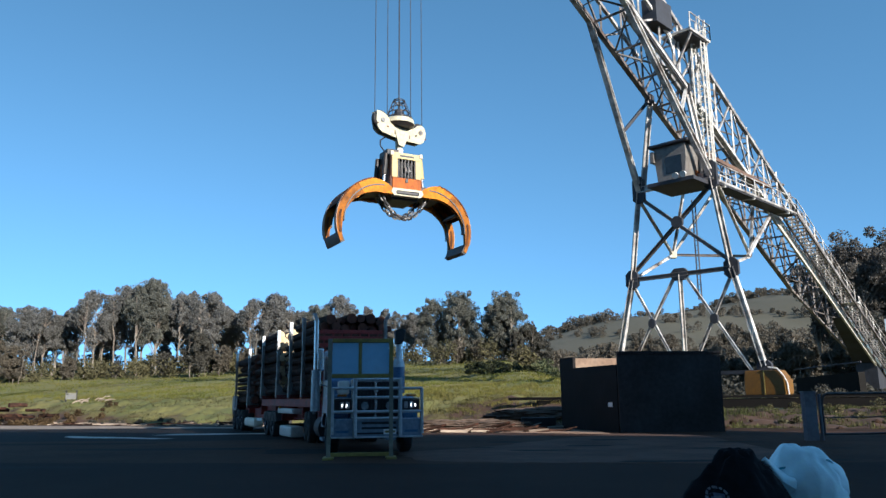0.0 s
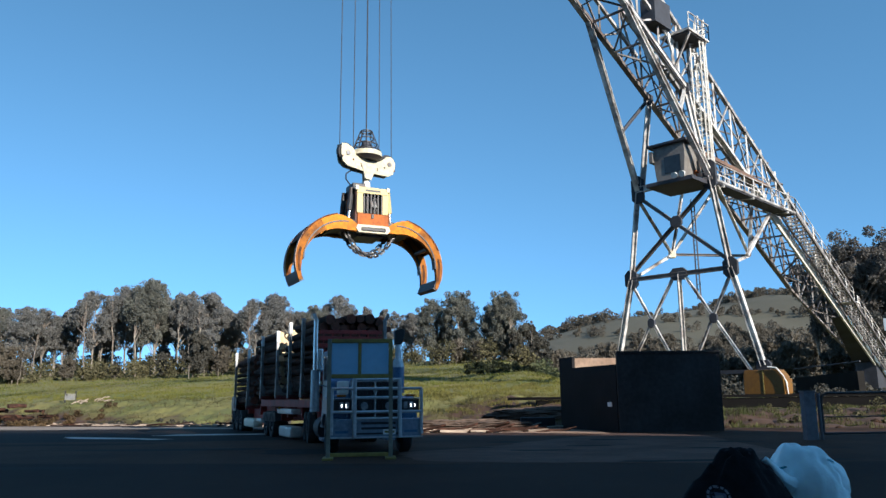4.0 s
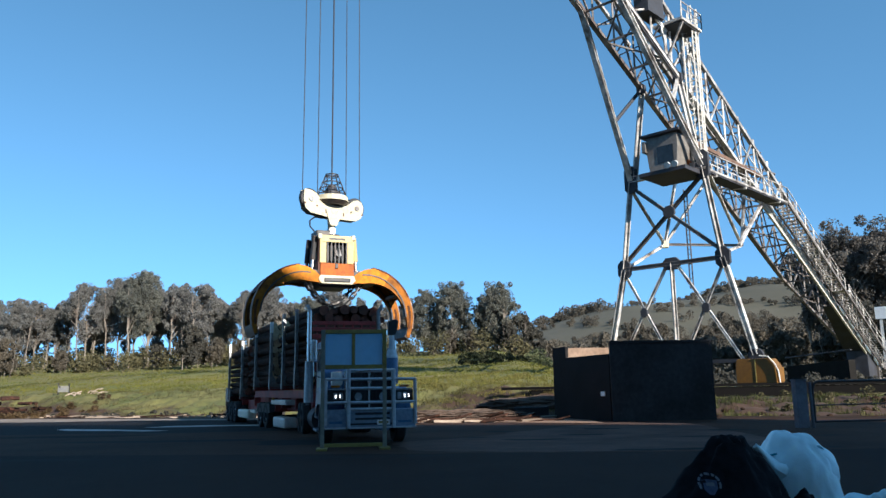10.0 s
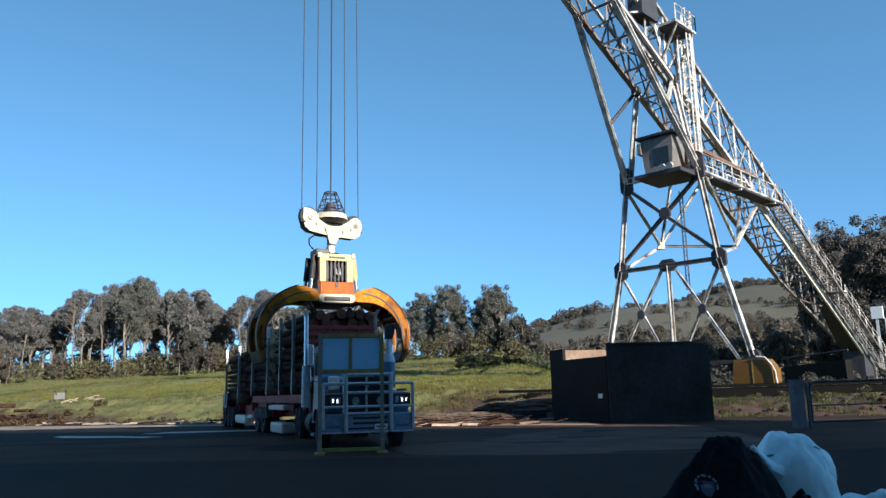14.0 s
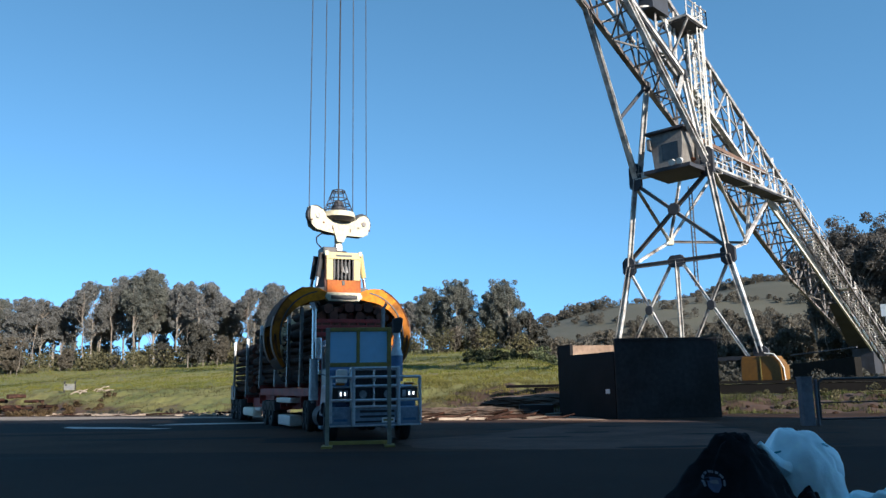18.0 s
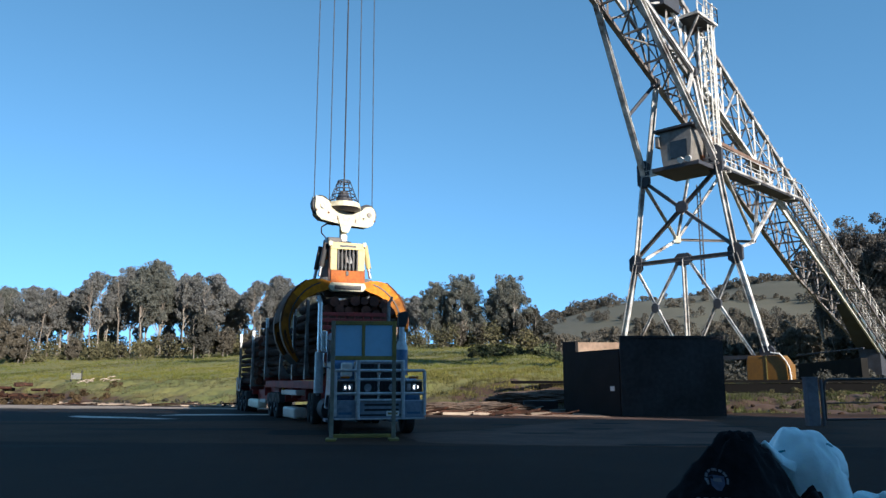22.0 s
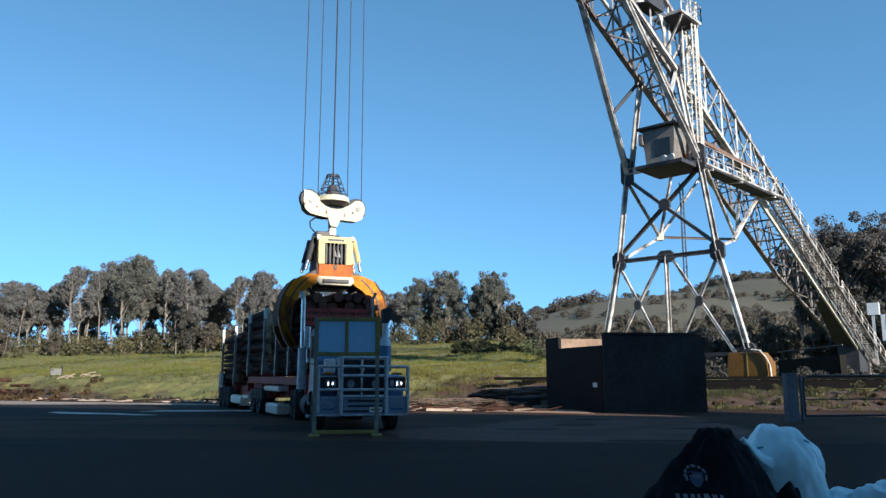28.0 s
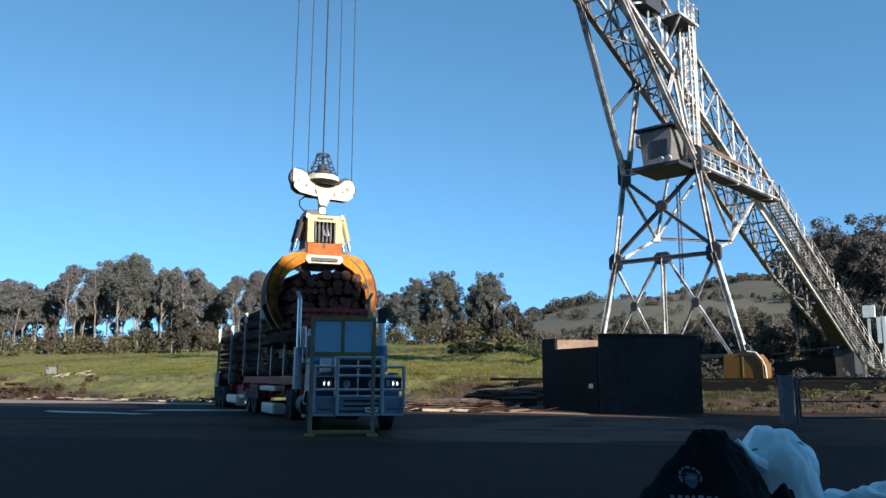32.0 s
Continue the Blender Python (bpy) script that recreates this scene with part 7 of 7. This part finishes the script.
# heap of dark stumps by the paddock's corner
STUMPS = log_set(5.2, 40, "bark")
heap = empty("log_heap", Matrix.Translation((-31.5, 55.5, 0.25)), "heap of dark broken logs and stumps at the bank", "logs")
for i in range(26):
    x, z = rs.uniform(-3.2, 2.6), rs.uniform(0.1, 1.15)
    shared("log", STUMPS[rs.randint(6)], heap, Matrix.Translation((x, rs.uniform(-0.7, 0.7), z * (1 - abs(x) / 5))) @ Matrix.Rotation(rs.uniform(-1.2, 1.2), 4, 'Z') @ Matrix.Diagonal((1.0, rs.uniform(0.12, 0.28), 1.0, 1)))
# pale dead branches on the bank below the sign
for i in range(9):
    x, y = -29.0 + rs.uniform(0, 2.2), 60.5 + rs.uniform(-1.5, 1.5)
    ln = rs.uniform(0.22, 0.5)
    thing("branch", pipe([(-ln, 0, 0.1), (-0.2 * ln, 0.1, 0.28), (0.5 * ln, 0.02, 0.24), (ln, 0.2, rs.uniform(0.15, 0.4))], 0.035, 6), M["board"], "pale dead branch lying in the grass", "branch", Matrix.Translation((x, y, float(land(x, y)))) @ Matrix.Rotation(rs.uniform(-0.7, 0.7), 4, 'Z'), "dead branches on the bank")
# small white board sign in the paddock
sx, sy = -30.4, 61.5
sz = float(land(sx, sy))
sign = empty("sign", Matrix.Translation((sx, sy, sz)), "small white notice board on two legs in the grass", "sign")
part("board", box(-0.42, 0.42, -0.02, 0.02, 0.30, 0.80, 0.01), M["frame_white"], sign)
part("heading", box(-0.36, -0.2, -0.028, -0.022, 0.66, 0.76, 0.0), M["black"], sign)
for z in (0.60, 0.50, 0.40):
    part("text_bar", box(-0.36, 0.3, -0.028, -0.022, z - 0.02, z + 0.02, 0.0), M["print_grey"], sign)
for x in (-0.42, 0.42):
    part("leg", box(x - 0.05, x + 0.05, 0.021, 0.09, -0.2, 1.0, 0.005), M["black_metal"], sign)


GRAPPLE_ROWS = [  # seconds, place of the yoke
    (0, -2.06, 28.58, 11.67),
    (0.5, -2.17, 28.49, 11.40),
    (1, -2.36, 28.34, 11.17),
    (1.5, -2.54, 28.20, 10.92),
    (2, -2.69, 28.08, 10.69),
    (2.5, -2.80, 27.99, 10.51),
    (3, -2.93, 27.89, 10.33),
    (3.5, -3.07, 27.78, 10.22),
    (5.5, -3.52, 27.42, 9.58),
    (6, -3.62, 27.34, 9.41),
    (6.5, -3.64, 27.32, 9.22),
    (7, -3.73, 27.25, 9.05),
    (7.5, -3.78, 27.22, 8.84),
    (8, -3.86, 27.15, 8.64),
    (8.5, -3.89, 27.13, 8.41),
    (9, -3.96, 27.07, 8.19),
    (9.5, -4.04, 27.01, 8.01),
    (10, -4.09, 26.97, 7.84),
    (10.5, -4.13, 26.94, 7.72),
    (11, -4.14, 26.93, 7.62),
    (11.5, -4.15, 26.92, 7.51),
    (12, -4.11, 26.95, 7.42),
    (12.5, -4.09, 26.97, 7.41),
    (13, -4.03, 27.01, 7.41),
    (13.5, -4.01, 27.03, 7.39),
    (14, -3.99, 27.05, 7.35),
    (14.5, -3.96, 27.07, 7.26),
    (16.5, -3.94, 27.09, 7.17),
    (17, -3.98, 27.06, 7.18),
    (17.5, -3.99, 27.05, 7.15),
    (18, -4.01, 27.03, 7.18),
    (18.5, -4.03, 27.02, 7.16),
    (19, -4.00, 27.04, 7.16),
    (19.5, -4.04, 27.01, 7.22),
    (20, -4.09, 26.97, 7.26),
    (20.5, -4.15, 26.92, 7.28),
    (21, -4.18, 26.90, 7.29),
    (21.5, -4.16, 26.91, 7.28),
    (22, -4.07, 26.98, 7.28),
    (22.5, -4.07, 26.98, 7.35),
    (23, -4.02, 27.03, 7.30),
    (23.5, -4.06, 26.99, 7.30),
    (24, -4.05, 27.00, 7.38),
    (24.5, -4.02, 27.02, 7.43),
    (25, -4.00, 27.04, 7.45),
    (25.5, -3.98, 27.05, 7.43),
    (27.5, -3.99, 27.05, 7.40),
    (28, -3.91, 27.11, 7.37),
    (28.5, -3.90, 27.12, 7.37),
    (29, -3.97, 27.06, 7.44),
    (29.5, -4.11, 26.95, 7.52),
    (30, -4.16, 26.92, 7.56),
    (30.5, -4.09, 26.96, 7.65),
    (31, -4.05, 27.00, 7.78),
    (31.5, -4.12, 26.95, 7.91),
    (32, -4.16, 26.91, 8.08),
]

# seconds, opening of the arms in degrees
OPENING = [(0, 11.3), (3.5, 12.8), (6, 14.3), (9, 15.8), (11, 15.3), (13, 12.3), (14.5, 7.8), (16.5, 1.3), (18, -1.7), (19, -4.2), (21, -8.2), (23, -12), (25.5, -17.2), (27.5, -23.2), (28.5, -25.2), (32, -24.2)]
# seconds, turn of the grapple
TURN = [(0, 28.0), (3.5, 27.0), (6, 25.0), (9, 24.0), (14.5, 25.0), (19, 23.0), (20, 23.0), (21, 22.5), (23, 21.5), (25.5, 20.5), (28, 20.0), (32, 19.5)]


def between(rows, t):
    return float(np.interp(t, [r[0] for r in rows], [r[1] for r in rows]))


def motions():
    """Keys of all that moves: the grapple, its arms and cylinders, and the logs it lifts."""
    rows = [(t, turned(between(TURN, t), (x, y, z))) for t, x, y, z in GRAPPLE_ROWS]
    walk(grapple, rows)
    for side, arm in ARMS:
        less = [(0, 2.0), (12, 2.0), (18, 0.0), (32, 0.0)] if side < 0 else [(0, 0.0), (32, 0.0)]
        walk(arm, [(t, pose(-side * PIVOT_X, 0, PIVOT_Z, 0, side * (a - between(less, t)), 0)) for t, a in OPENING])
    for side, y, c in CYLS:
        walk(c, [(t, pose(-side * 0.70, y, -0.98, 0, side * (8 - 0.22 * a), 0)) for t, a in OPENING])
    t0 = 28.5
    base = [r for r in GRAPPLE_ROWS if r[0] == t0][0]
    still = turned(23.6, BUNDLE_AT)
    held = [(0.0, still), (t0, still)]
    for t, x, y, z in GRAPPLE_ROWS:
        if t > t0:
            d = (x - base[1], y - base[2], max(0.0, z - base[3]))
            held.append((t, Matrix.Translation(d) @ still))
    walk(bundle, held)


motions()
